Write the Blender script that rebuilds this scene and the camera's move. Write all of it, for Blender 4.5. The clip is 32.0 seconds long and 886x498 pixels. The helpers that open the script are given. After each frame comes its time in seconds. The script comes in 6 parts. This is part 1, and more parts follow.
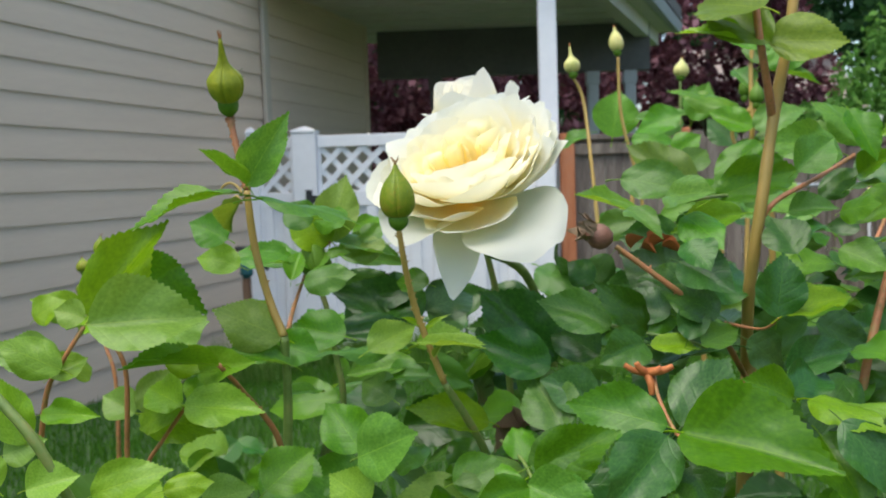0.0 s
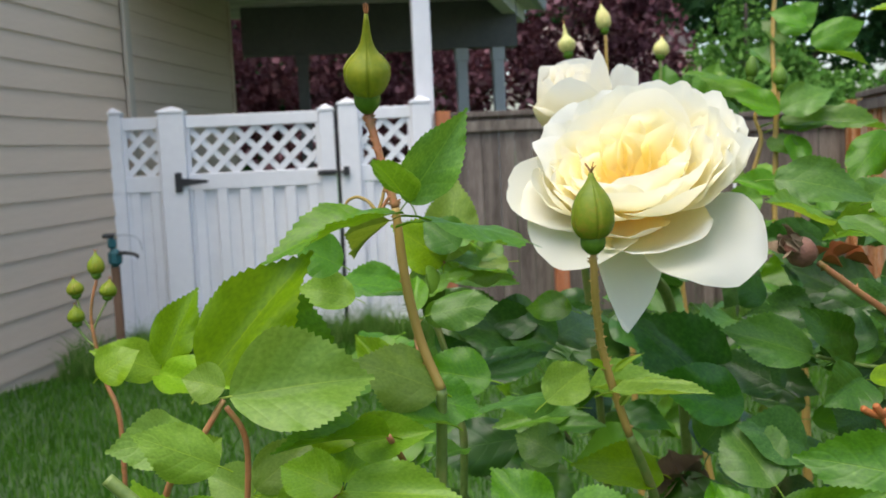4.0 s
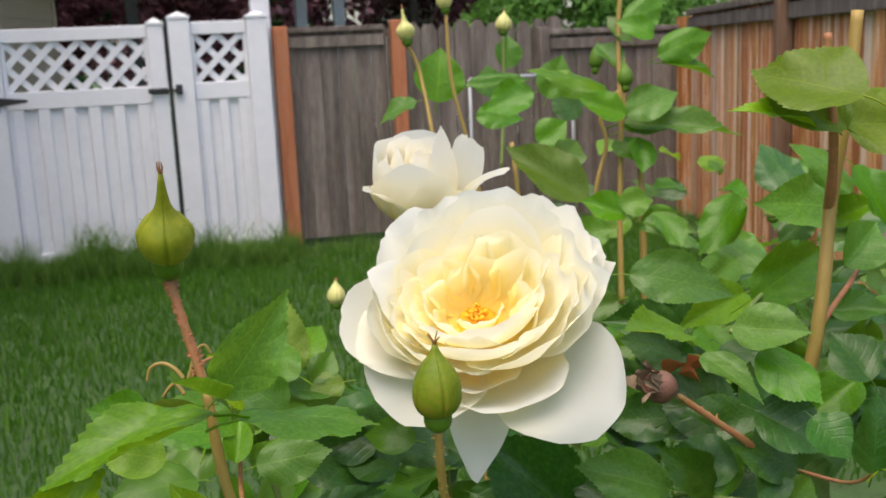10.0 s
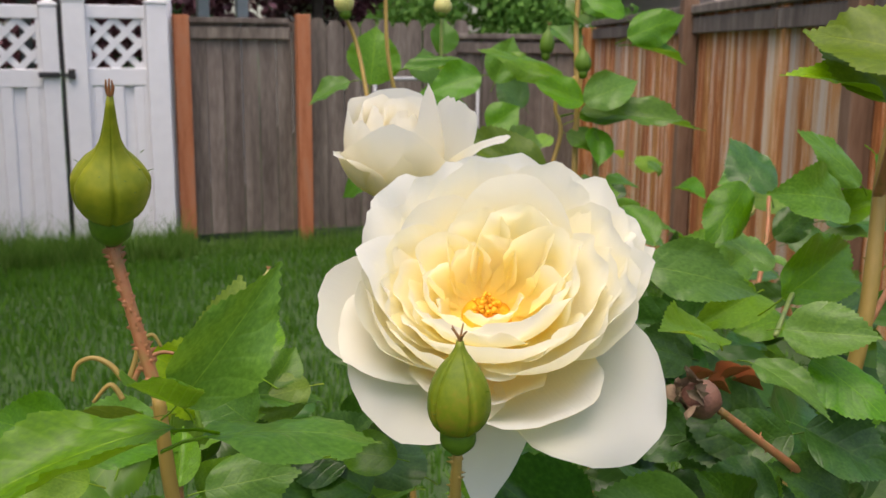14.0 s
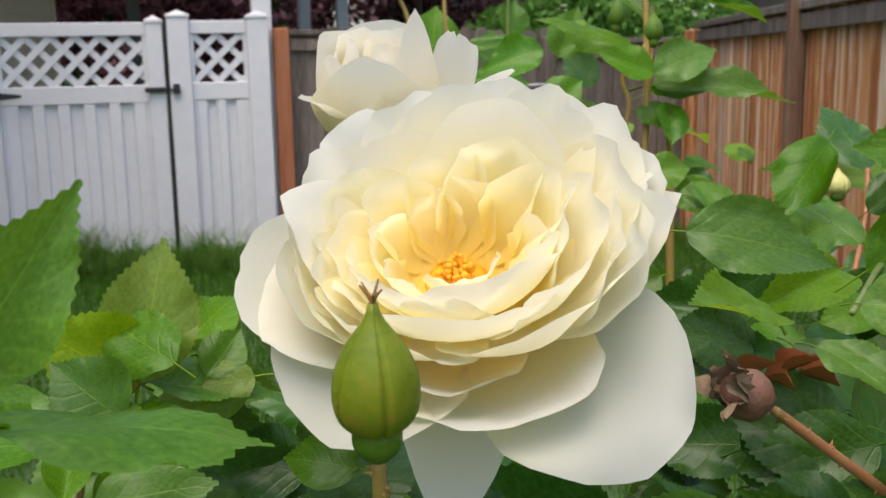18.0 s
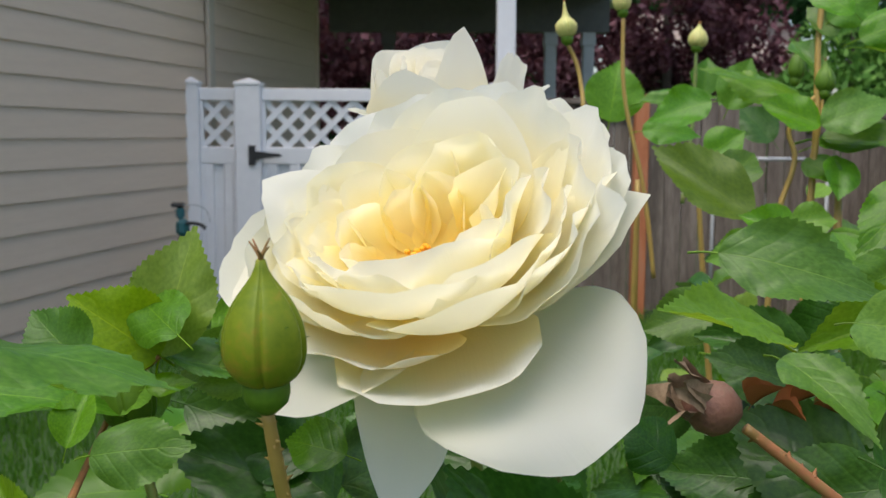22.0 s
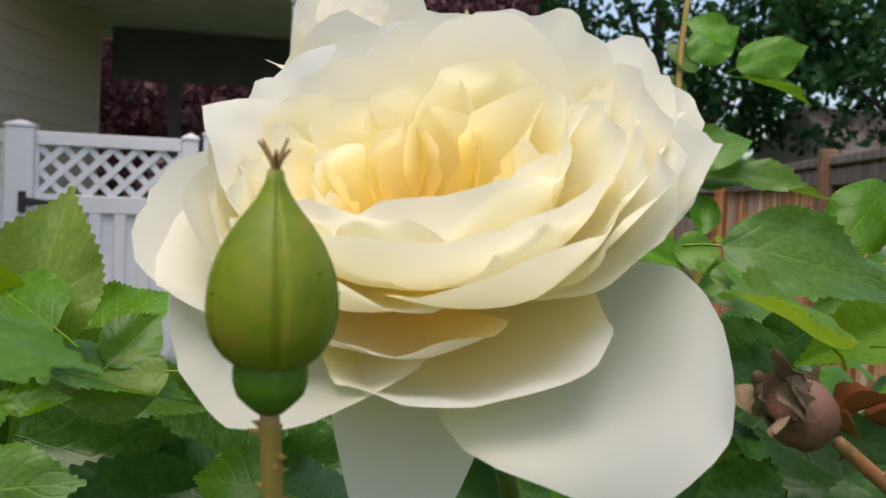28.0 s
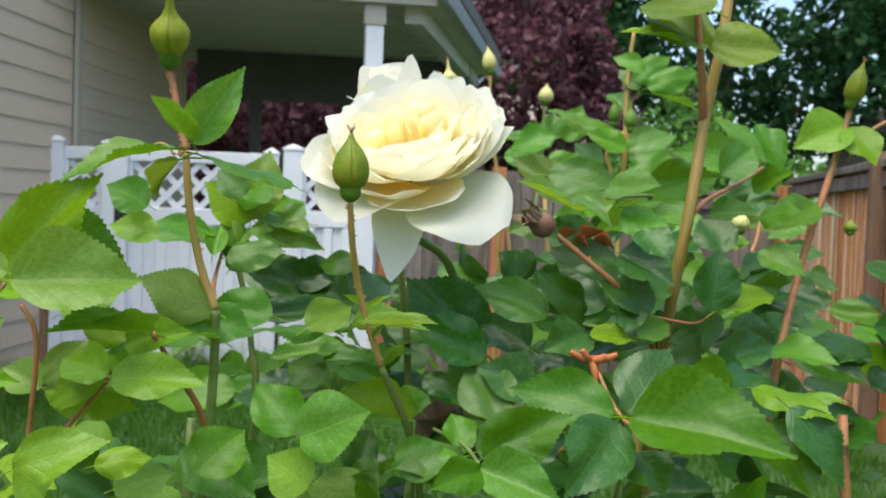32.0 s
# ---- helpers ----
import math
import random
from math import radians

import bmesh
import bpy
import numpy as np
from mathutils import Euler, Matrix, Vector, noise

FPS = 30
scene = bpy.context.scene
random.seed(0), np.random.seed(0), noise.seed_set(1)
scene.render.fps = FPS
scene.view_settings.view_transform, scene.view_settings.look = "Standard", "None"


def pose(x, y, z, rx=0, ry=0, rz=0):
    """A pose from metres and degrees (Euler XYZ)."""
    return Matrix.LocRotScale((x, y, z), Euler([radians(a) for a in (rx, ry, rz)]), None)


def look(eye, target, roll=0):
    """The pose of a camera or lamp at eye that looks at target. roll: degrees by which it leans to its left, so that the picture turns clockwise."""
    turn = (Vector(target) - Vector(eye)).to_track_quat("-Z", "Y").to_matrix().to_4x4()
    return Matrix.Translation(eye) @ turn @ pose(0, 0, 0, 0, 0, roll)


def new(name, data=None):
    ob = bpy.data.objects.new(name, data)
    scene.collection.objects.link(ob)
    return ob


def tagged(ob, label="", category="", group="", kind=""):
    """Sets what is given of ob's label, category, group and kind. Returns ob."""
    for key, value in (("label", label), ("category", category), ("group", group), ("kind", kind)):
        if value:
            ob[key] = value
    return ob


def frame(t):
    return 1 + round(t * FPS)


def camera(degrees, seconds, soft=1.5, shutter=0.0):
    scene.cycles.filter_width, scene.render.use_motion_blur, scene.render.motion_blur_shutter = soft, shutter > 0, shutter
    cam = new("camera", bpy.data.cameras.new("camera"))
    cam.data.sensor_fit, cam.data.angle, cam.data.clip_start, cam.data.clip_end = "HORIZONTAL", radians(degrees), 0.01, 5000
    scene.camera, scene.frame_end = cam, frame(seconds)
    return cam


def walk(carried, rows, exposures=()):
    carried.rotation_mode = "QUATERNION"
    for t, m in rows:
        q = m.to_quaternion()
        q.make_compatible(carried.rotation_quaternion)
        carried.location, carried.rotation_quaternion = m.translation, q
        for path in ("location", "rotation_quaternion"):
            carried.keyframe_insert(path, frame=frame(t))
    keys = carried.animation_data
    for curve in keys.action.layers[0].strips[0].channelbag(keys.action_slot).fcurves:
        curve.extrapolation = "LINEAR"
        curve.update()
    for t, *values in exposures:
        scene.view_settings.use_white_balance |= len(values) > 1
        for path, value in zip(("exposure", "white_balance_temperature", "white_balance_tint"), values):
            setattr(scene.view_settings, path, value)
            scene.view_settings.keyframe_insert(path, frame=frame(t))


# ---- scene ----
cam = camera(47.2, 32.0, soft=1.5)
cam.data.dof.use_dof = True
cam.data.dof.focus_distance = 0.30
cam.data.dof.aperture_fstop = 43.0
PATH = [
    (0, (0.0252, 0.0032, 1.5072), (-0.0587, 1.9966, 1.3681), -1.80),
    (0.5, (0.0285, 0.018, 1.5086), (-0.092, 2.0091, 1.3632), -1.73),
    (1, (0.0232, 0.045, 1.5084), (-0.0655, 2.0381, 1.3682), -1.77),
    (1.5, (0.0161, 0.0601, 1.5132), (-0.0083, 2.054, 1.3593), -1.62),
    (2, (-0.0046, 0.0786, 1.5214), (0.0199, 2.0718, 1.3584), -1.67),
    (2.5, (-0.0341, 0.1003, 1.5196), (0.0391, 2.0913, 1.3442), -1.75),
    (3, (-0.0674, 0.0989, 1.5195), (0.0286, 2.0883, 1.3375), -1.96),
    (3.5, (-0.0999, 0.1052, 1.519), (0.0358, 2.0924, 1.3393), -2.15),
    (5.5, (-0.1483, 0.1537, 1.5724), (0.242, 2.0973, 1.3075), -2.74),
    (6, (-0.1478, 0.1631, 1.5667), (0.3054, 2.096, 1.325), -1.96),
    (6.5, (-0.1374, 0.1675, 1.5709), (0.3413, 2.0941, 1.3274), -2.57),
    (7, (-0.1295, 0.1726, 1.5691), (0.353, 2.0999, 1.34), -3.06),
    (7.5, (-0.13, 0.1694, 1.5724), (0.3543, 2.096, 1.341), -3.39),
    (8, (-0.1211, 0.179, 1.5746), (0.3598, 2.1015, 1.3046), -3.10),
    (8.5, (-0.1134, 0.1831, 1.586), (0.3639, 2.0975, 1.2584), -3.28),
    (9, (-0.1073, 0.1818, 1.6024), (0.3668, 2.0906, 1.2394), -3.24),
    (9.5, (-0.1081, 0.1771, 1.6155), (0.3673, 2.081, 1.2293), -2.71),
    (10, (-0.1026, 0.1869, 1.6207), (0.3747, 2.0899, 1.2324), -2.57),
    (10.5, (-0.0956, 0.2033, 1.6167), (0.3896, 2.1029, 1.2214), -2.24),
    (11, (-0.0951, 0.2142, 1.6166), (0.396, 2.1116, 1.2183), -2.09),
    (11.5, (-0.099, 0.226, 1.6188), (0.4447, 2.1171, 1.261), -1.38),
    (12, (-0.0973, 0.2376, 1.6132), (0.5001, 2.1123, 1.2544), -0.91),
    (12.5, (-0.0951, 0.2509, 1.6072), (0.5129, 2.1196, 1.2356), -0.65),
    (13, (-0.0955, 0.2648, 1.6018), (0.5312, 2.1244, 1.2157), -0.27),
    (13.5, (-0.1004, 0.2694, 1.5966), (0.5325, 2.1259, 1.2056), -0.13),
    (14, (-0.12, 0.2761, 1.5955), (0.555, 2.1189, 1.21), 0.45),
    (14.5, (-0.1249, 0.2988, 1.5944), (0.7258, 2.0626, 1.1876), 1.44),
    (16.5, (-0.0803, 0.3228, 1.5727), (0.6779, 2.1344, 1.1944), -0.43),
    (17, (-0.0784, 0.3287, 1.5697), (0.5363, 2.194, 1.1919), -1.36),
    (17.5, (-0.0672, 0.3304, 1.5667), (0.4991, 2.2119, 1.1936), -1.36),
    (18, (-0.0552, 0.3368, 1.5626), (0.425, 2.2441, 1.1995), -1.05),
    (18.5, (-0.0436, 0.3381, 1.5628), (0.3679, 2.2628, 1.2071), -0.95),
    (19, (-0.031, 0.3371, 1.5561), (0.3124, 2.2777, 1.2153), -0.87),
    (19.5, (-0.026, 0.3357, 1.5657), (0.2946, 2.2811, 1.2301), -0.53),
    (20, (-0.0151, 0.3229, 1.5793), (0.2278, 2.2785, 1.2373), -0.81),
    (20.5, (0.0005, 0.3043, 1.5665), (0.1352, 2.2702, 1.2242), -0.69),
    (21, (0.0117, 0.2964, 1.5581), (0.0792, 2.2688, 1.2344), -0.30),
    (21.5, (0.0176, 0.3052, 1.5461), (0.0579, 2.2911, 1.3125), 0.20),
    (22, (0.0165, 0.3163, 1.5421), (0.0346, 2.3035, 1.3169), 0.32),
    (22.5, (0.0175, 0.3282, 1.5474), (0.0295, 2.3155, 1.3227), 0.30),
    (23, (0.0079, 0.3412, 1.5486), (0.0393, 2.3287, 1.3275), 0.62),
    (23.5, (0.0023, 0.3481, 1.5535), (0.111, 2.3316, 1.3216), 0.66),
    (24, (-0.0077, 0.3458, 1.542), (0.1419, 2.3259, 1.3037), 0.75),
    (24.5, (-0.0036, 0.3479, 1.5312), (0.1903, 2.3251, 1.3007), 1.29),
    (25, (-0.0089, 0.3487, 1.5298), (0.2084, 2.3302, 1.3673), 1.75),
    (25.5, (-0.0104, 0.3529, 1.527), (0.223, 2.3359, 1.4123), 1.91),
    (27.5, (-0.0335, 0.4027, 1.5209), (0.3957, 2.3545, 1.4402), 3.36),
    (28, (-0.0286, 0.3902, 1.5118), (0.4115, 2.339, 1.4178), 2.65),
    (28.5, (-0.0209, 0.3622, 1.5043), (0.4034, 2.3147, 1.4177), 2.78),
    (29, (-0.0146, 0.3383, 1.501), (0.3441, 2.3042, 1.4211), 2.46),
    (29.5, (-0.0135, 0.2952, 1.4868), (0.3267, 2.2644, 1.4052), 1.97),
    (30, (-0.0082, 0.2293, 1.4958), (0.27, 2.209, 1.4382), 1.76),
    (30.5, (-0.0247, 0.1394, 1.4979), (0.2682, 2.1173, 1.4497), 2.05),
    (31, (-0.023, 0.079, 1.488), (0.2231, 2.063, 1.4301), 2.03),
    (31.5, (-0.0296, 0.0494, 1.4754), (0.2415, 2.0308, 1.4459), 1.91),
    (32, (-0.0485, 0.0225, 1.4778), (0.2462, 1.9992, 1.4025), 1.88),
]
walk(cam, [(t, look(eye, target, roll)) for t, eye, target, roll in PATH],
     exposures=[(0, 0.15, 6350, 6), (3.5, 0.13, 6450, 8), (6, 0.13, 6750, 13), (10, 0.01, 6800, 14), (13, -0.1, 7000, 18), (19, -0.18, 6700, 12), (24, -0.22, 6500, 9), (28, -0.28, 6750, 13), (29.5, -0.06, 6500, 8), (30.5, 0.12, 6400, 7), (32, 0.22, 6350, 6)])

# ---- light ----
world = bpy.data.worlds.new("World")
scene.world = world
world.use_nodes = True
wn = world.node_tree
sky = wn.nodes.new("ShaderNodeTexSky")
sky.sky_type, sky.sun_disc = "NISHITA", False
sky.sun_elevation, sky.sun_rotation = radians(71), radians(218)
sky.air_density, sky.dust_density = 1.0, 3.0
wn.nodes["Background"].inputs["Strength"].default_value = 0.28
wn.links.new(sky.outputs["Color"], wn.nodes["Background"].inputs["Color"])
sun = new("sun", bpy.data.lights.new("sun", "SUN"))
sun.data.energy, sun.data.angle, sun.data.color = 2.9, radians(55), (1.0, 0.94, 0.84)
sun.matrix_basis = look((-2.0, -2.6, 9.3), (0, 0, 0))
scene.view_settings.exposure = 0.0

# ---- building tools ----


def world_of(ob):
    m = ob.matrix_basis
    return m if ob.parent is None else world_of(ob.parent) @ ob.matrix_parent_inverse @ m


def attach(ob, parent):
    ob.parent = parent
    ob.matrix_parent_inverse = world_of(parent).inverted()
    return ob


def mesh_of(name, verts, faces, material, smooth=True, uvs=None):
    me = bpy.data.meshes.new(name)
    me.from_pydata([tuple(v) for v in verts], [], [tuple(f) for f in faces])
    if uvs is not None:
        layer = me.uv_layers.new(name="UVMap")
        for loop in me.loops:
            layer.data[loop.index].uv = uvs[loop.vertex_index]
    if smooth:
        me.shade_smooth()
    if material:
        me.materials.append(material)
    me.update()
    return me


def part(name, bm, material, parent, label="", smooth=False):
    """One mesh object from a bmesh (or a ready mesh), under a thing or under a part."""
    if isinstance(bm, bpy.types.Mesh):
        me = bm
    else:
        me = bpy.data.meshes.new(name)
        bm.to_mesh(me)
        bm.free()
        if smooth:
            me.shade_smooth()
        me.materials.append(material)
    ob = new(name, me)
    if parent is not None:
        attach(ob, parent)
    if label:
        tagged(ob, label)
    return ob


def thing(name, at, label, category, group="", kind=""):
    ob = new(name)
    ob.empty_display_size = 0.05
    ob.matrix_basis = Matrix.Translation(at)
    return tagged(ob, label, category, group, kind)


def box(bm, size, m=None, bevel=0.0):
    got = bmesh.ops.create_cube(bm, size=1.0)
    for v in got["verts"]:
        v.co = Vector((v.co.x * size[0], v.co.y * size[1], v.co.z * size[2]))
    if bevel:
        edges = list({e for v in got["verts"] for e in v.link_edges})
        res = bmesh.ops.bevel(bm, geom=edges, offset=bevel, segments=1, affect="EDGES")
        verts = list({v for f in res["faces"] for v in f.verts} | {v for v in got["verts"] if v.is_valid})
    else:
        verts = got["verts"]
    if m is not None:
        bmesh.ops.transform(bm, matrix=m, verts=verts)
    return bm


def boxed(size, m=None, bevel=0.0):
    return box(bmesh.new(), size, m, bevel)


def spline(points, n):
    """n points on a smooth line through the given points."""
    p = np.array([points[0], *points, points[-1]], dtype=float)
    k = len(points) - 1
    out = []
    for i in range(n):
        s = i / (n - 1) * k
        j = min(int(s), k - 1)
        f = s - j
        a, b, c, d = p[j], p[j + 1], p[j + 2], p[j + 3]
        out.append(0.5 * (2 * b + (c - a) * f + (2 * a - 5 * b + 4 * c - d) * f * f + (3 * b - 3 * c + d - a) * f ** 3))
    return out


def tube_data(points, r0, r1, sides=8, n=0, knots=0.0):
    n = n or max(6, 5 * len(points))
    line = [Vector(q) for q in spline(points, n)]
    verts, faces = [], []
    ref = Vector((0.31, 0.95, 0.12))
    for i, q in enumerate(line):
        tan = (line[min(i + 1, n - 1)] - line[max(i - 1, 0)]).normalized()
        a = tan.cross(ref).normalized()
        b = tan.cross(a)
        r = r0 + (r1 - r0) * i / (n - 1)
        r *= 1 + knots * noise.noise(q * 60)
        for k in range(sides):
            w = 2 * math.pi * k / sides
            verts.append(q + a * (r * math.cos(w)) + b * (r * math.sin(w)))
    for i in range(n - 1):
        for k in range(sides):
            faces.append((i * sides + k, i * sides + (k + 1) % sides, (i + 1) * sides + (k + 1) % sides, (i + 1) * sides + k))
    faces.append(tuple(range(sides))[::-1])
    faces.append(tuple((n - 1) * sides + k for k in range(sides)))
    return verts, faces


def stem(parent, name, points, r0, r1, material, thorns=0, label="", knots=0.12):
    """A tapered round stem through points, with prickles."""
    verts, faces = tube_data(points, r0, r1, 8, 0, knots)
    rnd = random.Random(str(points))
    line = [Vector(q) for q in spline(points, 60)]
    for _ in range(thorns):
        i = rnd.randint(3, 56)
        tan = (line[i + 1] - line[i]).normalized()
        side = tan.cross(Vector((rnd.uniform(-1, 1), rnd.uniform(-1, 1), rnd.uniform(-1, 1)))).normalized()
        r = r0 + (r1 - r0) * i / 59
        k = len(verts)
        h = rnd.uniform(0.0006, 0.0022)
        c = line[i] + side * (r * 0.8)
        o = tan.cross(side)
        for q in (tan * 0.0009, o * 0.0005, tan * -0.0009, o * -0.0005):
            verts.append(c + q)
        verts.append(c + side * h - tan * (h * 0.35))
        faces += [(k, k + 1, k + 4), (k + 1, k + 2, k + 4), (k + 2, k + 3, k + 4), (k + 3, k, k + 4)]
    return part(name, mesh_of(name, verts, faces, material), None, parent, label)


# ---- materials ----


class Mat:
    """A node material with a few shorthands."""

    def __init__(self, name):
        self.m = bpy.data.materials.new(name)
        self.m.use_nodes = True
        self.t = self.m.node_tree
        self.b = self.t.nodes["Principled BSDF"]
        self.out = self.t.nodes["Material Output"]

    def node(self, kind, **kw):
        n = self.t.nodes.new(kind)
        for key, value in kw.items():
            if key in n.inputs:
                n.inputs[key].default_value = value
        return n

    def link(self, a, b):
        self.t.links.new(a, b)

    def coords(self, kind="Object"):
        return self.node("ShaderNodeTexCoord").outputs[kind]

    def noise(self, scale, detail=4.0, vec=None, stretch=None):
        n = self.node("ShaderNodeTexNoise", Scale=scale, Detail=detail)
        src = vec or self.coords()
        if stretch:
            mp = self.node("ShaderNodeMapping", Scale=stretch)
            self.link(src, mp.inputs["Vector"])
            src = mp.outputs["Vector"]
        self.link(src, n.inputs["Vector"])
        return n.outputs["Fac"]

    def ramp(self, fac, *stops):
        r = self.node("ShaderNodeValToRGB")
        while len(r.color_ramp.elements) < len(stops):
            r.color_ramp.elements.new(0.5)
        for e, (p, c) in zip(r.color_ramp.elements, stops):
            e.position, e.color = p, (*c, 1.0)
        self.link(fac, r.inputs["Fac"])
        return r.outputs["Color"]

    def mix(self, fac, a, b, blend="MIX"):
        n = self.t.nodes.new("ShaderNodeMix")
        n.data_type, n.blend_type = "RGBA", blend
        for sock, v in ((n.inputs["Factor"], fac), (n.inputs[6], a), (n.inputs[7], b)):
            if hasattr(v, "node"):
                self.link(v, sock)
            elif isinstance(v, (int, float)):
                sock.default_value = v
            else:
                sock.default_value = (*v, 1.0)
        return n.outputs[2]

    def math(self, op, a, b=0.0, c=0.0):
        n = self.t.nodes.new("ShaderNodeMath")
        n.operation = op
        for sock, v in zip(n.inputs, (a, b, c)):
            if hasattr(v, "node"):
                self.link(v, sock)
            else:
                sock.default_value = v
        return n.outputs[0]

    def bump(self, height, strength=0.3, distance=0.01):
        n = self.node("ShaderNodeBump", Strength=strength, Distance=distance)
        self.link(height, n.inputs["Height"])
        self.link(n.outputs["Normal"], self.b.inputs["Normal"])
        return n

    def set(self, color=None, rough=0.6, spec=0.5, metal=0.0):
        if color is not None:
            if hasattr(color, "node"):
                self.link(color, self.b.inputs["Base Color"])
            else:
                self.b.inputs["Base Color"].default_value = (*color, 1.0)
        if hasattr(rough, "node"):
            self.link(rough, self.b.inputs["Roughness"])
        else:
            self.b.inputs["Roughness"].default_value = rough
        self.b.inputs["Specular IOR Level"].default_value = spec
        self.b.inputs["Metallic"].default_value = metal
        return self

    def translucent(self, color, amount):
        tr = self.node("ShaderNodeBsdfTranslucent")
        if hasattr(color, "node"):
            self.link(color, tr.inputs["Color"])
        else:
            tr.inputs["Color"].default_value = (*color, 1.0)
        mx = self.node("ShaderNodeMixShader")
        mx.inputs[0].default_value = amount
        self.link(self.b.outputs[0], mx.inputs[1])
        self.link(tr.outputs[0], mx.inputs[2])
        self.link(mx.outputs[0], self.out.inputs["Surface"])
        return self

    def hue(self, color, amount_h, amount_v, amount_s=0.0):
        """Vary a colour a little from object to object."""
        rnd = self.math("FRACT", self.math("ADD", self.node("ShaderNodeObjectInfo").outputs["Random"], self.node("ShaderNodeNewGeometry").outputs["Random Per Island"]))
        n = self.node("ShaderNodeHueSaturation")
        self.link(self.math("MULTIPLY_ADD", rnd, 2 * amount_h, 0.5 - amount_h), n.inputs["Hue"])
        odd = self.math("FRACT", self.math("MULTIPLY", rnd, 7.31))
        self.link(self.math("MULTIPLY_ADD", odd, 2 * amount_v, 1 - amount_v), n.inputs["Value"])
        odd2 = self.math("FRACT", self.math("MULTIPLY", rnd, 13.7))
        self.link(self.math("MULTIPLY_ADD", odd2, 2 * amount_s, 1 - amount_s), n.inputs["Saturation"])
        self.link(color, n.inputs["Color"])
        return n.outputs["Color"]


def leaf_material(name, dark, mid, light, through_color, gloss=0.36, amount=0.35, vary=0.25):
    k = Mat(name)
    uv = k.coords("UV")
    sep = k.node("ShaderNodeSeparateXYZ")
    k.link(uv, sep.inputs[0])
    u = k.math("ABSOLUTE", k.math("SUBTRACT", sep.outputs[0], 0.5))
    v = sep.outputs[1]
    # side veins run forward and outward from the midrib
    along = k.math("SUBTRACT", v, k.math("MULTIPLY", u, 0.55))
    side = k.math("PINGPONG", k.math("MULTIPLY", along, 6.0), 0.5)
    vein = k.math("SMOOTH_MIN", k.math("MULTIPLY", side, 2.2), 0.35, 0.15)
    rib = k.math("MULTIPLY", u, 22.0)
    veins = k.math("MINIMUM", k.math("MINIMUM", vein, 0.4), k.math("MINIMUM", rib, 0.4))
    blot = k.noise(26.0, 2.0)
    fine = k.noise(420.0, 3.0)
    col = k.ramp(blot, (0.22, dark), (0.5, mid), (0.85, light))
    col = k.mix(k.math("MULTIPLY", fine, 0.10), col, light)
    col = k.mix(k.math("SUBTRACT", 0.26, k.math("MULTIPLY", veins, 0.65)), col, light)
    col = k.mix(k.math("MULTIPLY", k.math("SUBTRACT", 0.4, k.math("MINIMUM", k.math("MULTIPLY", u, 34.0), 0.4)), 1.2), col, through_color)
    rim = k.math("MAXIMUM", k.math("MULTIPLY_ADD", u, 12.0, -5.4), 0.0)
    col = k.mix(k.math("MULTIPLY", rim, 0.55), col, light)
    col = k.hue(col, 0.012, vary, 0.1)
    k.set(col, k.math("MULTIPLY_ADD", blot, 0.12, gloss - 0.06), 0.36)
    puff = k.math("ADD", k.math("MULTIPLY", veins, 1.0), k.math("MULTIPLY", fine, 0.03))
    k.bump(puff, 0.26, 0.0011)
    k.translucent(k.mix(0.5, col, through_color), amount)
    return k.m


def petal_material(name, tip, body, base, heart, thin=0.55, relief=0.22, stops=(0.30, 0.60, 0.86)):
    k = Mat(name)
    sep = k.node("ShaderNodeSeparateXYZ")
    k.link(k.coords("UV"), sep.inputs[0])
    v = sep.outputs[1]
    cloud = k.noise(55.0, 4.0)
    lines = k.noise(5.0, 4.0, k.coords("UV"), (14.0, 1.0, 1.0))
    vv = k.math("ADD", v, k.math("MULTIPLY_ADD", cloud, 0.24, -0.12))
    col = k.ramp(vv, (0.0, heart), (stops[0], base), (stops[1], body), (stops[2], tip))
    col = k.mix(k.math("MULTIPLY", lines, 0.08), col, base)
    k.set(col, 0.55, 0.25)
    k.b.inputs["Sheen Weight"].default_value = 0.15
    k.bump(k.math("ADD", k.math("MULTIPLY", lines, 0.35), cloud), relief, 0.0012)
    k.translucent(k.mix(0.3, col, base), thin)
    return k.m


def plain(name, c1, c2, rough, scale, bump=0.2, dist=0.003, c3=None, stretch=None, spec=0.5, metal=0.0, vary=0.0, apart=False, spread=0.225):
    """apart: give every object its own stretch of the grain; spread: how far its tones reach."""
    k = Mat(name)
    at = None
    if apart:
        n = k.node("ShaderNodeVectorMath")
        k.link(k.coords(), n.inputs[0])
        k.link(k.math("MULTIPLY", k.node("ShaderNodeObjectInfo").outputs["Random"], 90.0), n.inputs[1])
        at = n.outputs[0]
    big = k.noise(scale, 6.0, at, stretch)
    small = k.noise(scale * 9, 4.0, at, stretch)
    f = k.math("MULTIPLY_ADD", small, 0.4, k.math("MULTIPLY", big, 0.6))
    stops = [(0.3, c1), (0.7, c2)] if c3 is None else [(0.525 - spread, c1), (0.52, c2), (0.525 + spread, c3)]
    col = k.ramp(f, *stops)
    if vary:
        col = k.hue(col, 0.008, vary)
    k.set(col, rough, spec, metal)
    k.bump(f, bump, dist)
    return k.m


